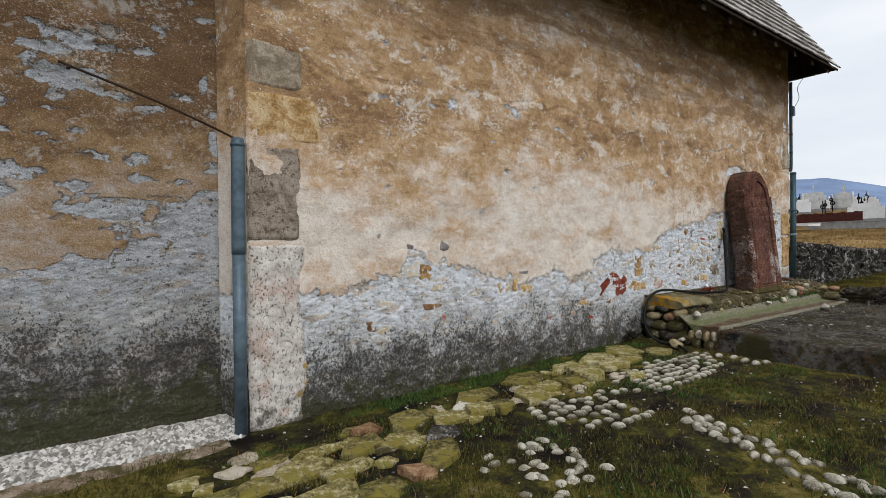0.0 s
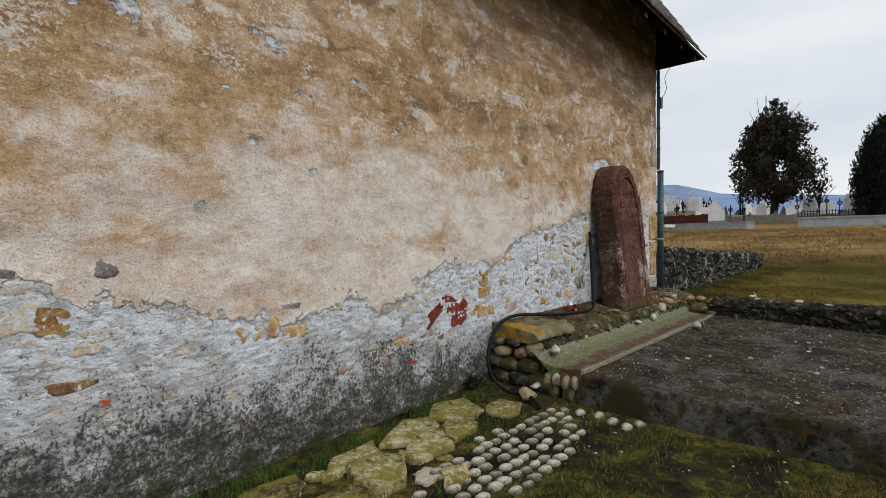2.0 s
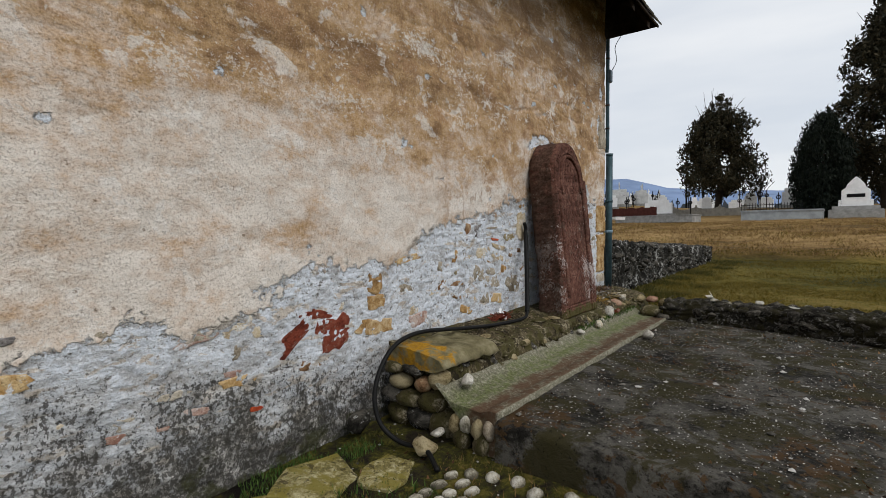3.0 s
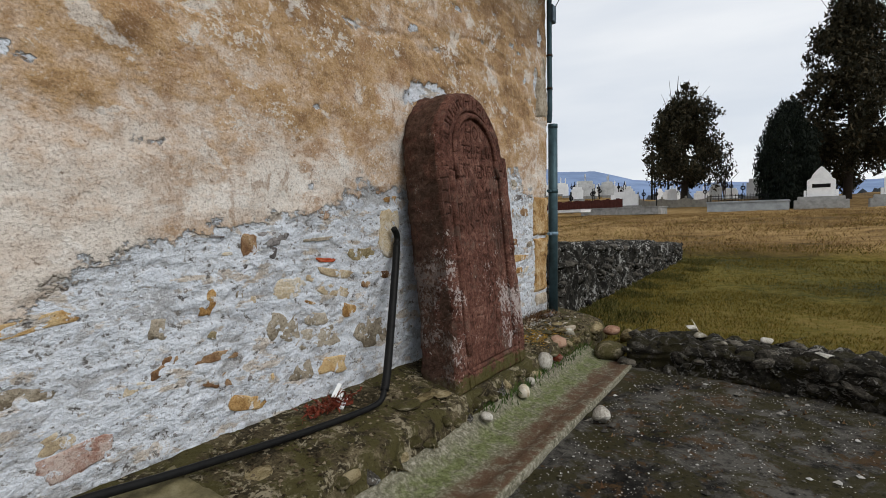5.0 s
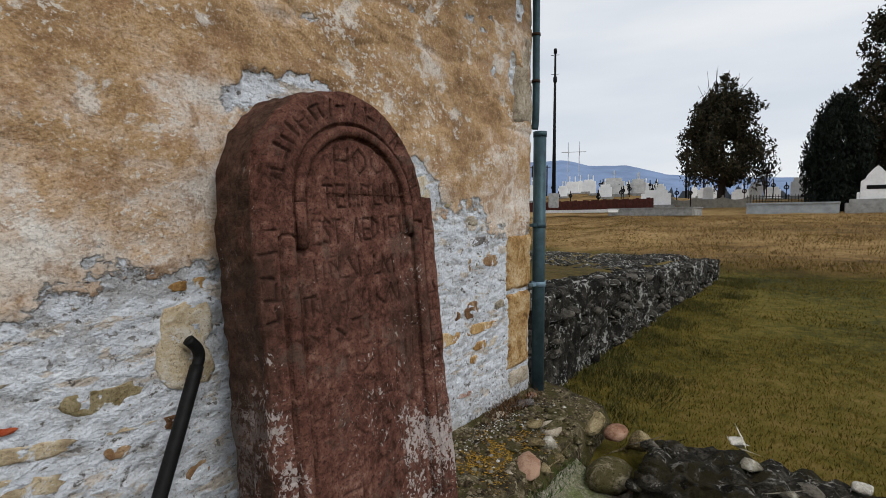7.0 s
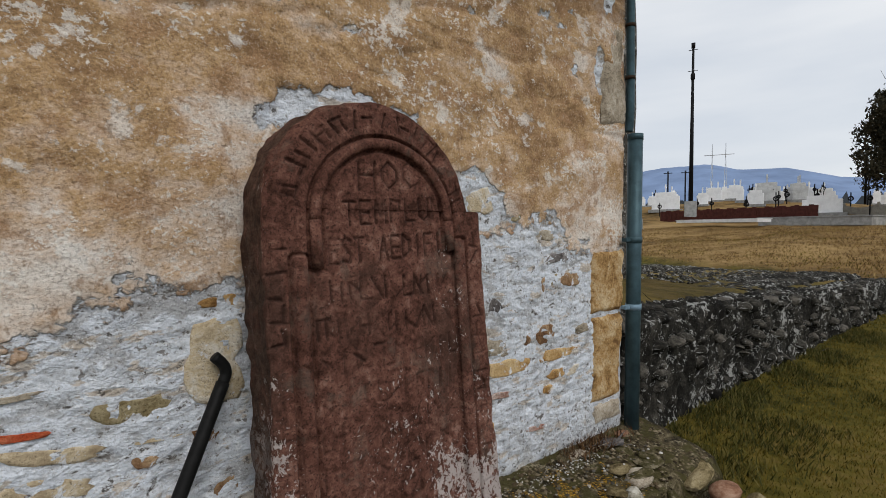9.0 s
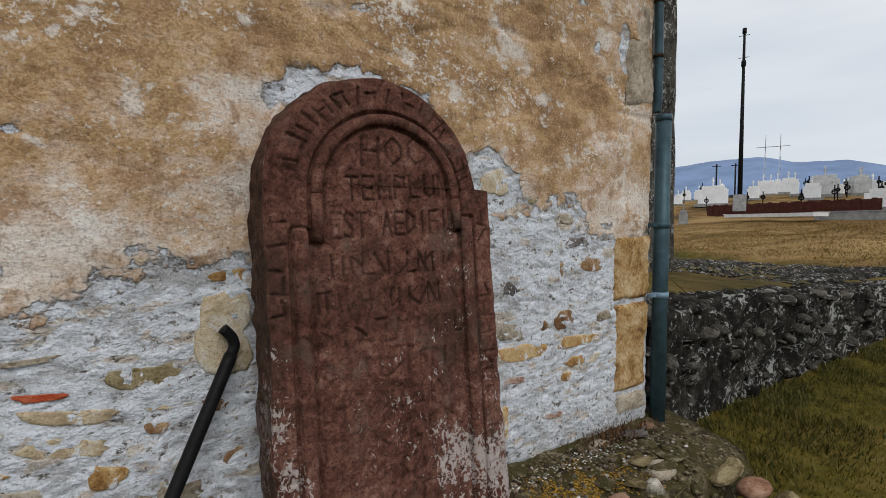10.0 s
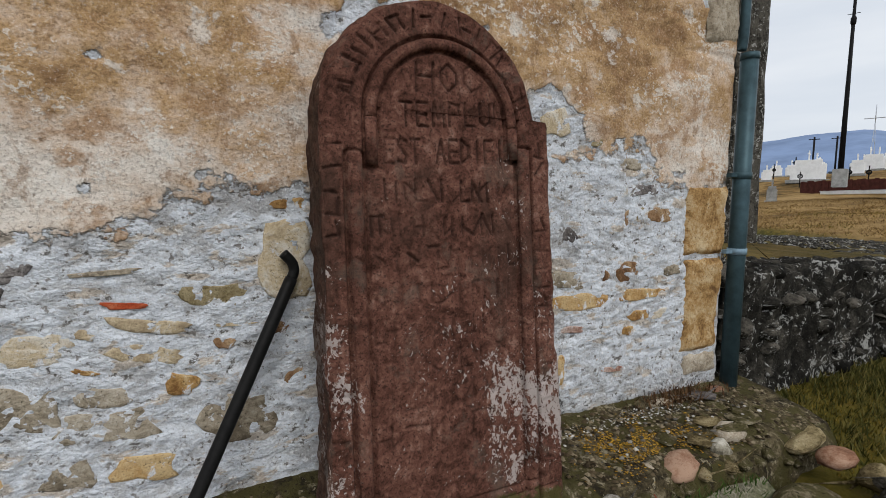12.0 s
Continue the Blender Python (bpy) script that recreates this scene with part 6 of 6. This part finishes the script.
off_slab = lambda x, y: (x < 4.8) * 1.0
on_soil = lambda x, y: 1 - 0.85 * ((x > 1.5) & (x < 4.6) & (y > -1.6) & (y < -0.75))
turf("moss_grass", -1.5, 4.8, -4.4, -0.15, 110000, 0.028, 0.0045, grass_leaf, "short mossy grass between the stones", lambda x, y: off_slab(x, y) * on_soil(x, y) * smooth(fbm(x * 2.2, y * 2.2, 4, 13), 0.47, 0.58), 1, 0.9)
turf("wall_foot_grass", 0.5, 4.6, -0.34, -0.02, 6000, 0.04, 0.004, weed_leaf, "fresh green grass along the wall foot", lambda x, y: smooth(fbm(x * 3, y * 5, 3, 2), 0.4, 0.55), 2, 0.7)
turf("weeds", -0.5, 4.7, -3.6, -0.5, 18000, 0.045, 0.005, weed_leaf, "green weeds between the cobbles", lambda x, y: smooth(fbm(x * 2.6, y * 2.6, 3, 33), 0.55, 0.66), 3, 0.8)
turf("dead_grass", -1.5, 4.8, -4.4, -0.4, 16000, 0.035, 0.003, straw_leaf, "dead straw in the turf", lambda x, y: 0.8 * smooth(fbm(x * 2.0, y * 2.0, 4, 53), 0.48, 0.62), 4, 1.2)
not_kerb = lambda x, y: (x > np.interp(-y, [0.5, 1.5, 2.5, 3.2, 4.2, 5.2, 6.4], [9.7, 9.75, 9.6, 9.35, 8.7, 7.8, 6.6])) * (y < np.where(x > 9.7, 0.12, -0.7)) * 1.0
turf("lawn_grass", 6.5, 15.0, -9.0, 0.12, 170000, 0.026, 0.005, lawn_leaf, "short olive lawn grass", lambda x, y: not_kerb(x, y) * (0.12 + 0.88 * smooth(fbm(x * 1.1, y * 1.1, 4, 91), 0.36, 0.56)), 5, 0.9)
turf("lawn_grass_far", 15.0, 22.5, -14.0, 0.3, 60000, 0.035, 0.009, lawn_leaf, "short olive lawn grass", lambda x, y: 0.25 + 0.75 * smooth(fbm(x * 0.8, y * 0.8, 4, 92), 0.36, 0.56), 6, 0.9)
turf("lawn_weeds", 9.8, 20.0, -1.6, 0.15, 42000, 0.06, 0.006, grass_leaf, "dark green weeds along the ruined wall foot", lambda x, y: smooth(y + 0.9 * fbm(x, y, 3, 5), -0.55, 0.0) * smooth(fbm(x * 1.7, y * 1.7, 3, 15), 0.38, 0.6), 7, 0.8)
turf("bank_straw", 20.5, 42.0, -22.0, 26.0, 150000, 0.085, 0.013, straw_leaf, "long straw-coloured dead grass on the bank", lambda x, y: smooth(x - 21.2 - 0.6 * np.clip(y, 0, 30), -0.2, 0.6) * (0.4 + 0.6 * smooth(fbm(x * 0.8, y * 0.8, 3, 6), 0.4, 0.6)), 8, 1.1)
turf("bank_green", 20.8, 36.0, -20.0, 24.0, 30000, 0.08, 0.016, lawn_leaf, "green tufts in the dry bank", lambda x, y: smooth(x - 21.0 - 0.6 * np.clip(y, 0, 30), 0.0, 0.4) * smooth(fbm(x * 0.6, y * 0.6, 3, 16), 0.46, 0.6), 9, 0.8)
n = 1300
xs, ys = R.uniform(-0.5, 9.0, n), R.uniform(-3.6, -0.4, n)
zs = np.where(xs > 4.85, 0.255, land(xs, ys) + 0.01)
keep = (xs < 4.8) | ((ys < -1.1) & (fbm(xs * 1.3, ys * 1.3, 3, 4) > 0.5))
blades("fallen_leaves", xs[keep], ys[keep], zs[keep], 0.010, 0.010, litter_leaf, "fallen brown leaves", "leaves", 2.5)
n = 700
xs = 7.2 + 2.0 * R.rand(n); ys = -0.58 + 0.05 * R.randn(n)
blades("ledge_moss", xs, ys, np.full(n, 0.36), 0.035, 0.004, weed_leaf, "green moss tufts on the ledge front", "moss", 0.9)
n = 420
blades("ledge_weeds", 9.3 + 0.16 * R.randn(n), -0.06 + 0.05 * R.randn(n), np.full(n, 0.55), 0.05, 0.004, litter_leaf, "dry brown weeds at the wall foot", "weeds", 1.0)


# ---- graveyard on the rise ----
def ground_z(x, y):
    return float(land(x, y))


def put(ob, x, y, turn=0.0, z=None):
    ob.matrix_basis = pose(x, y, ground_z(x, y) - 0.05 if z is None else z, 0, 0, turn)
    return ob


def cross_bm(bm, w, h, t, z0, arms=0.68):
    block(-t / 2, t / 2, -t / 2, t / 2, z0, z0 + h, 0, bm)
    block(-w / 2, w / 2, -t / 2.2, t / 2.2, z0 + h * arms - t / 2, z0 + h * arms + t / 2, 0, bm)
    return bm


def pediment_tomb(label, w, h, base_w, base_h, mat, base_mat, group="white tombs"):
    """A headstone with shoulders, pointed gable, small cross and inscription plate on a stepped base."""
    t = thing("family_tomb", label, "tomb", group)
    part("tomb_base", block(-0.35, 0.35, -base_w / 2, base_w / 2, 0, base_h, 0.03), base_mat, t)
    part("base_step", block(-0.25, 0.25, -base_w * 0.43, base_w * 0.43, base_h - 0.02, base_h * 1.3, 0.02), base_mat, t)
    bm = bmesh.new()
    z0 = base_h * 1.3 - 0.02
    prof = [(-w / 2, z0), (w / 2, z0), (w / 2, z0 + h * 0.55), (w * 0.36, z0 + h * 0.62), (w * 0.30, z0 + h * 0.75), (w * 0.08, z0 + h * 0.95), (0, z0 + h), (-w * 0.08, z0 + h * 0.95), (-w * 0.30, z0 + h * 0.75), (-w * 0.36, z0 + h * 0.62), (-w / 2, z0 + h * 0.55)]
    a = [bm.verts.new((-0.13, y, z)) for y, z in prof]; b = [bm.verts.new((0.13, y, z)) for y, z in prof]
    bm.faces.new(a[::-1]); bm.faces.new(b)
    for k in range(len(prof)):
        bm.faces.new((a[k], a[(k + 1) % len(prof)], b[(k + 1) % len(prof)], b[k]))
    bmesh.ops.recalc_face_normals(bm, faces=bm.faces)
    hs = part("headstone", bm, mat, t)
    part("inscription_plate", block(-0.145, -0.128, -w * 0.32, w * 0.32, z0 + h * 0.30, z0 + h * 0.42, 0), iron_mat, hs, "dark inscription plate")
    for s in (-1, 1):
        part("side_pillar", block(-0.1, 0.1, s * w * 0.56 - 0.07, s * w * 0.56 + 0.07, z0, z0 + h * 0.22, 0.02), mat, t)
    return t


def cross_tomb(label, w, h, mat, group="white tombs", notched=True):
    t = thing("headstone", label, "tomb", group)
    bm = block(-0.14, 0.14, -w / 2, w / 2, 0, h * 0.62, 0.03)
    if notched:
        block(-0.13, 0.13, -w * 0.38, w * 0.38, h * 0.6, h * 0.76, 0.03, bm)
    part("stone", bm, mat, t)
    part("cross", cross_bm(bmesh.new(), w * 0.34, h * 0.34, 0.09, h * 0.72), mat, t)
    part("base", block(-0.3, 0.3, -w * 0.62, w * 0.62, 0, h * 0.12, 0.02), grey_mat, t)
    return t


def iron_cross(w, h):
    t = thing("iron_cross", "black wrought iron grave cross with a wreath", "cross", "iron crosses")
    part("cross", cross_bm(bmesh.new(), w, h, 0.07, 0, 0.72), iron_mat, t)
    pts = [(0.0, 0.2 * w * math.cos(a), h * 0.72 + 0.2 * w * math.sin(a)) for a in [k * math.pi / 6 for k in range(13)]]
    tube("wreath", pts, 0.05, iron_mat, t, "", 6, False)
    return t


def long_plinth(label, length, high, deep, mat):
    t = thing("grave_plinth", label, "tomb", "grave plinths")
    part("plinth_wall", block(0, deep, -length / 2, length / 2, 0, high * 0.86, 0.02), mat, t)
    part("coping", block(-0.05, deep + 0.05, -length / 2 - 0.05, length / 2 + 0.05, high * 0.86, high, 0.02), mat, t)
    return t


put(pediment_tomb("white gabled family tomb on a grey stepped base", 1.5, 2.0, 2.9, 0.75, white_mat, grey_mat), 45.3, -4.5, 0, 2.05)
put(pediment_tomb("white gabled family tomb on a grey stepped base", 1.5, 2.0, 2.9, 0.75, white_mat, grey_mat), 45.5, -8.4, 0, 2.05)
put(long_plinth("long pale blue grey grave plinth with coping", 4.85, 0.86, 2.2, blue_grey_mat), 44.6, -0.35, -2, 2.02)
put(long_plinth("long low grey concrete grave plinth", 6.2, 0.58, 1.6, grey_mat), 42.6, 7.9, -12, 2.05)
put(long_plinth("white marble grave slab lying flat", 6.4, 0.22, 1.2, white_mat), 41.4, 13.0, -18, 2.30)
fence = thing("iron_fence", "black iron railing on the plinth", "fence")
part("rail", block(-0.02, 0.02, -1.95, 1.95, 0.12, 0.16, 0), iron_mat, fence); part("rail", block(-0.02, 0.02, -1.95, 1.95, 0.46, 0.50, 0), iron_mat, fence)
bar = block(-0.015, 0.015, -0.015, 0.015, -0.02, 0.62, 0)
bar_me = bpy.data.meshes.new("bar"); bar.to_mesh(bar_me); bar.free(); bar_me.materials.append(iron_mat)
for k in range(22):
    o = new("bar", bar_me); o.parent = fence; o.location = (0, -1.9 + k * 0.181, 0)
put(fence, 46.2, 0.3, 0, 2.86)
bal = thing("precast_fence", "beige precast concrete fence with curved tops", "fence")
for k in range(3):
    bm = bmesh.new()
    prof = [(-0.95, 0)] + [(-0.95 + 1.9 * i / 12, 0.95 - 0.22 * math.sin(math.pi * i / 12)) for i in range(13)] + [(0.95, 0)]
    a = [bm.verts.new((-0.05, y, z)) for y, z in prof]; b = [bm.verts.new((0.05, y, z)) for y, z in prof]
    bm.faces.new(a[::-1]); bm.faces.new(b)
    for q in range(len(prof)):
        bm.faces.new((a[q], a[(q + 1) % len(prof)], b[(q + 1) % len(prof)], b[q]))
    bmesh.ops.recalc_face_normals(bm, faces=bm.faces)
    o = part("fence_panel", bm, beige_mat, bal); o.location = (0, -1.95 + 1.95 * k, 0)
    for z in (0.2, 0.4, 0.6):
        q = part("panel_rib", block(-0.065, -0.045, -0.9, 0.9, z - 0.02, z + 0.02, 0), beige_mat, o)
for k in range(4):
    part("fence_post", block(-0.08, 0.08, -2.95 + 1.95 * k - 0.07, -2.95 + 1.95 * k + 0.07, 0, 1.1, 0.01), beige_mat, bal)
put(bal, 51.4, 5.4, -4, 2.62)
brown = thing("corrugated_fence", "low red brown corrugated fence", "fence")
for k in range(44):
    part("fence_sheet", block(-0.02 + 0.03 * (k % 2), 0.02 + 0.03 * (k % 2), -6.6 + 0.3 * k, -6.6 + 0.3 * k + 0.295, 0, 0.98 + 0.05 * math.sin(k * 1.9), 0), fence_mat, brown)
put(brown, 47.4, 14.6, -16, 2.45)
for x, y, w, h, m, lab in ((57.0, 19.3, 0.7, 1.9, white_mat, "small white plastered headstone"), (57.4, 18.0, 1.2, 2.0, white_mat, "white headstone with a cross"), (55.5, 14.6, 2.0, 2.5, pale_grey_mat, "broad pale grey headstone with a cross"), (50.8, 9.4, 2.4, 2.0, white_mat, "broad white plastered walled tomb"),
                           (63.5, 7.6, 1.6, 1.7, white_mat, "white headstone behind the tree"), (63.5, 4.4, 1.8, 1.6, white_mat, "white headstone behind the tree"), (56.2, -0.6, 1.5, 2.4, white_mat, "white headstone with a tall cross"), (52.9, 22.4, 2.5, 2.6, white_mat, "broad white plastered gabled tomb"),
                           (54.2, 19.5, 0.95, 1.7, white_mat, "white pointed plastered headstone"), (55.4, 16.7, 0.6, 2.0, white_mat, "narrow white plastered headstone"), (53.9, 14.9, 1.2, 1.9, white_mat, "white headstone with a wreath"), (57.6, 12.9, 1.5, 2.2, pale_grey_mat, "grey headstone with a cross"),
                           (54.0, 26.5, 0.8, 1.5, white_mat, "distant white plastered headstone"), (43.0, 19.4, 0.62, 1.6, grey_mat, "plain grey concrete headstone"), (58.0, 28.0, 1.0, 1.6, white_mat, "distant white plastered headstone"), (59.5, 11.5, 1.6, 1.8, white_mat, "white tomb with a cross"), (60.0, 1.6, 1.2, 1.6, white_mat, "white plastered headstone with cross"), (49.0, -11.5, 1.6, 2.2, white_mat, "white plastered headstone with cross")):
    put(cross_tomb(lab, w, h, m), x, y, math.degrees(math.atan2(y, x - 6)) * 0.7)
for x, y, w, h in ((56.0, 1.8, 1.0, 1.9), (47.1, 13.1, 0.75, 2.0), (50.6, 12.3, 0.8, 1.8), (49.9, 16.8, 0.7, 1.7), (52, 8.0, 0.7, 1.6), (55, 10.5, 0.6, 1.8), (53, 3.1, 0.7, 1.7), (51, 18.5, 0.6, 1.5), (54.5, 20.8, 0.6, 1.6), (50, -1.6, 0.6, 1.4)):
    put(iron_cross(w, h), x, y, 10)

gg = random.Random(37)
for k in range(22):
    x, y = gg.uniform(50.5, 62), gg.uniform(-1.0, 26)
    put(iron_cross(gg.uniform(0.5, 0.9), gg.uniform(1.2, 2.0)), x, y, gg.uniform(-10, 25))
for k in range(16):
    x, y = gg.uniform(56, 70), gg.uniform(-1.5, 30)
    put(cross_tomb("small white plastered headstone among the graves", gg.uniform(0.6, 1.3), gg.uniform(1.4, 2.3), gg.choice((white_mat, white_mat, pale_grey_mat))), x, y, gg.uniform(-10, 25))

pole = thing("lamp_pole", "tall dark pole with a small lamp on a concrete block", "pole")
part("concrete_block", block(-0.38, 0.38, -0.38, 0.38, 0, 1.15, 0.03), grey_mat, pole, "pale concrete block")
tube("mast", ((0, 0, 1.0), (0, 0, 5), (0, 0, 12.3)), (0.16, 0.13, 0.075), iron_mat, pole, "", 10)
tube("lamp_head", ((0, 0, 9.9), (0, 0, 10.05), (0, 0, 10.35), (0, 0, 10.5)), (0.08, 0.15, 0.15, 0.08), iron_mat, pole, "", 10)
tube("mast_tip", ((0, 0, 12.25), (0, 0, 12.6)), 0.14, iron_mat, pole, "", 8)
for z in (10.6, 12.1):
    part("cross_arm", block(-0.02, 0.02, -0.32, 0.32, z, z + 0.03, 0), iron_mat, pole)
put(pole, 42.9, 15.25, 20, 2.75)
for x, y, h in ((113.0, 53.5, 10.0), (114.8, 50.5, 10.0), (90, 14.8, 8.0), (88, 12.0, 7.5)):
    u = thing("utility_pole", "distant dark utility pole", "pole", "utility poles")
    tube("mast", ((0, 0, 0), (0, 0, h)), 0.16, iron_mat, u, "", 6)
    part("cross_arm", block(-0.08, 0.08, -0.9, 0.9, h - 0.5, h - 0.35, 0), iron_mat, u)
    put(u, x, y, 25, 4.6)
pyl = thing("power_pylon", "faint far portal power pylon", "pylon")
for s in (-4.2, 4.2):
    for q in (-1.3, 1.3):
        tube("leg", ((0, s + q * 1.4, 0), (0, s, 52)), 0.14, pylon_mat, pyl, "", 5)
    for z in range(4, 52, 6):
        tube("brace", ((0, s - 1.8 * (1 - z / 52), z), (0, s + 1.8 * (1 - z / 52), z + 5)), 0.12, pylon_mat, pyl, "", 4)
    tube("peak", ((0, s, 48), (0, s, 58)), 0.25, pylon_mat, pyl, "", 5)
tube("cross_beam", ((0, -9.5, 50), (0, 9.5, 50)), 0.25, pylon_mat, pyl, "", 5)
put(pyl, 375, 153, 22, 4.0)

# ---- trees ----
def sprays(name, centres, radii, per, size, mat, parent, seed, flat=1.0, up=0.0):
    """A crown: clumps of many small leafy sprays, each a bent pair of triangles."""
    r = np.random.RandomState(seed)
    v, f = [], []
    for c, rad in zip(centres, radii):
        n = max(6, int(per * rad * rad))
        d = r.randn(n, 3); d /= np.linalg.norm(d, axis=1)[:, None]
        p = np.asarray(c) + d * (rad * (0.45 + 0.65 * r.rand(n))[:, None]) * (1, 1, flat)
        a = r.randn(n, 3); a /= np.linalg.norm(a, axis=1)[:, None]
        a[:, 2] += up
        b = np.cross(a, r.randn(n, 3)); b /= np.linalg.norm(b, axis=1)[:, None] + 1e-6
        s = size * (0.5 + r.rand(n))[:, None]
        q = np.stack([p - a * s, p + b * s * 0.5, p + a * s, p - b * s * 0.5 + 0.2 * s], 1)
        k0 = len(v)
        v += q.reshape(-1, 3).tolist()
        f += (np.arange(n)[:, None] * 4 + np.arange(4)[None] + k0).tolist()
    me = bpy.data.meshes.new(name); me.from_pydata(v, [], f)
    return link(name, me, mat, parent, soft=False)


def tree(label, x, y, z, high, wide, bare, seed, leaf, size=0.16, clumps=150, top_thin=0.5):
    t = thing("tree", label, "tree", "trees")
    g = random.Random(seed)
    tube("trunk", [(0.12 * math.sin(k), 0.1 * math.cos(k * 1.3), high * 0.93 * k / 8) for k in range(9)], [0.30 * (1 - k / 9.2) + 0.02 for k in range(9)], bark_mat, t, "", 9)
    cs, rs = [], []
    limbs = 13
    for k in range(limbs):
        h0 = high * (bare + (0.82 - bare) * k / limbs)
        a = k * 2.4 + g.uniform(-0.4, 0.4)
        k1 = k / limbs
        prof = min(1, 0.55 + 2.2 * k1) * (1 - 0.8 * k1) ** 0.7
        ln = wide / 2 * prof * g.uniform(0.7, 1.0)
        e = Vector((math.cos(a) * ln, math.sin(a) * ln, h0 + ln * 0.45))
        pts = spline(((0, 0, h0), (e.x * 0.5, e.y * 0.5, h0 + ln * 0.12), tuple(e)), 4)
        tube("limb", pts, [0.10 * (1 - q / len(pts)) + 0.015 for q in range(len(pts))], bark_mat, t, "", 6)
        for q in range(6):
            s = g.uniform(0.35, 1.05)
            cs.append((e.x * s + g.gauss(0, 0.35), e.y * s + g.gauss(0, 0.35), h0 + ln * 0.42 * s + g.gauss(0, 0.3)))
            rs.append(g.uniform(0.3, 0.75) * wide / 7)
    for k in range(clumps):
        hh = g.uniform(bare + 0.08, 1.0)
        k0 = (hh - bare) / (1 - bare)
        rr = wide / 2 * min(1, 0.5 + 2.4 * k0) * (1 - k0) ** 0.62 * math.sqrt(g.random())
        a = g.uniform(0, 6.283)
        cs.append((rr * math.cos(a), rr * math.sin(a), high * hh)); rs.append(g.uniform(0.3, 0.8) * wide / 7 * (1 if hh < 0.85 else top_thin))
    sprays("crown", cs, rs, 270, size, leaf, t, seed, 1.15, 0.5)
    for k in range(16):
        a, h0 = g.uniform(0, 6.283), high * g.uniform(0.72, 0.92)
        r0 = wide * 0.16 * g.random()
        tube("twig", ((r0 * math.cos(a), r0 * math.sin(a), h0), (r0 * 1.2 * math.cos(a), r0 * 1.2 * math.sin(a), h0 + 0.6), (r0 * 1.6 * math.cos(a + 0.2), r0 * 1.6 * math.sin(a + 0.2), min(high * 1.04, h0 + g.uniform(1.2, 2.2)))), (0.035, 0.025, 0.01), bark_mat, t, "", 4)
    return put(t, x, y, 0, z)


tree("dark conifer with a ragged open crown", 52.2, 4.65, 2.65, 10.8, 8.2, 0.15, 11, tree_leaf, 0.12, 170, 0.35)
tree("tall dark conifer beside the graves", 52.6, -6.6, 2.3, 17.6, 9.0, 0.10, 12, tree_leaf, 0.13, 260, 0.5)
cy = thing("cypress_tree", "dense black green columnar cypress", "tree", "trees")
tube("trunk", ((0, 0, 0), (0, 0, 4), (0, 0, 6.8)), (0.22, 0.12, 0.04), bark_mat, cy, "", 8)
g = random.Random(5)
cs, rs = [], []
for k in range(240):
    h = g.uniform(0.02, 1)
    prof = (math.sin(math.pi * (0.16 + 0.84 * h)) ** 0.55) if h < 0.97 else 0.2
    a = g.uniform(0, 6.283); rr = 1.95 * prof * math.sqrt(g.uniform(0.2, 1)) * 0.9
    cs.append((rr * math.cos(a), rr * math.sin(a), 0.3 + 7.2 * h)); rs.append(g.uniform(0.4, 0.6))
sprays("crown", cs, rs, 620, 0.085, cypress_leaf, cy, 7, 1.6, 1.0)
put(cy, 48.6, -2.75, 0, 2.15)
bush = thing("bare_shrub", "leafless twiggy shrub among the graves", "shrub")
g = random.Random(9)
for k in range(26):
    a = g.uniform(0, 6.28); s = g.uniform(0.4, 1.5)
    tube("twig", spline(((0, 0, 0), (s * 0.4 * math.cos(a), s * 0.4 * math.sin(a), 1.6), (s * math.cos(a), s * math.sin(a), g.uniform(2.4, 3.4))), 3), 0.022, bark_mat, bush, "", 4)
put(bush, 65, 2.6, 0, 4.0)

# ---- distance ----
az = np.radians(np.linspace(-75, 75, 260))
AZ, H = np.meshgrid(az, np.linspace(0, 1, 14))
deg = np.degrees(AZ)
crest = np.interp(deg, [-75, -30, -5, 8, 13, 17, 21, 24, 28, 34, 45, 75], [3.0, 3.2, 3.6, 4.2, 4.7, 5.8, 5.9, 6.6, 6.5, 5.6, 4.8, 3.5]) + 0.35 * (fbm(deg * 0.35, deg * 0, 4, 3) - 0.5)
dist = 1500 + 900 * H
hills = grid("backdrop", dist * np.cos(AZ), dist * np.sin(AZ), -5 + (2400 * np.tan(np.radians(crest)) + 5) * H ** 0.8, hazy_hill_mat)
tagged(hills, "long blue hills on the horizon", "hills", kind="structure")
AZ, H = np.meshgrid(np.radians(np.linspace(-70, 70, 500)), np.linspace(0, 1, 4))
deg = np.degrees(AZ)
tw = 3.0 + 14 * np.clip(fbm(deg * 1.5, deg * 0, 5, 13), 0, 1)
woods = grid("far_woods", 260 * np.cos(AZ) + 30 * H, 260 * np.sin(AZ), 3.5 + tw * H, wood_far_mat)
tagged(woods, "dark far line of bare woods below the hills", "woods", kind="stuff")
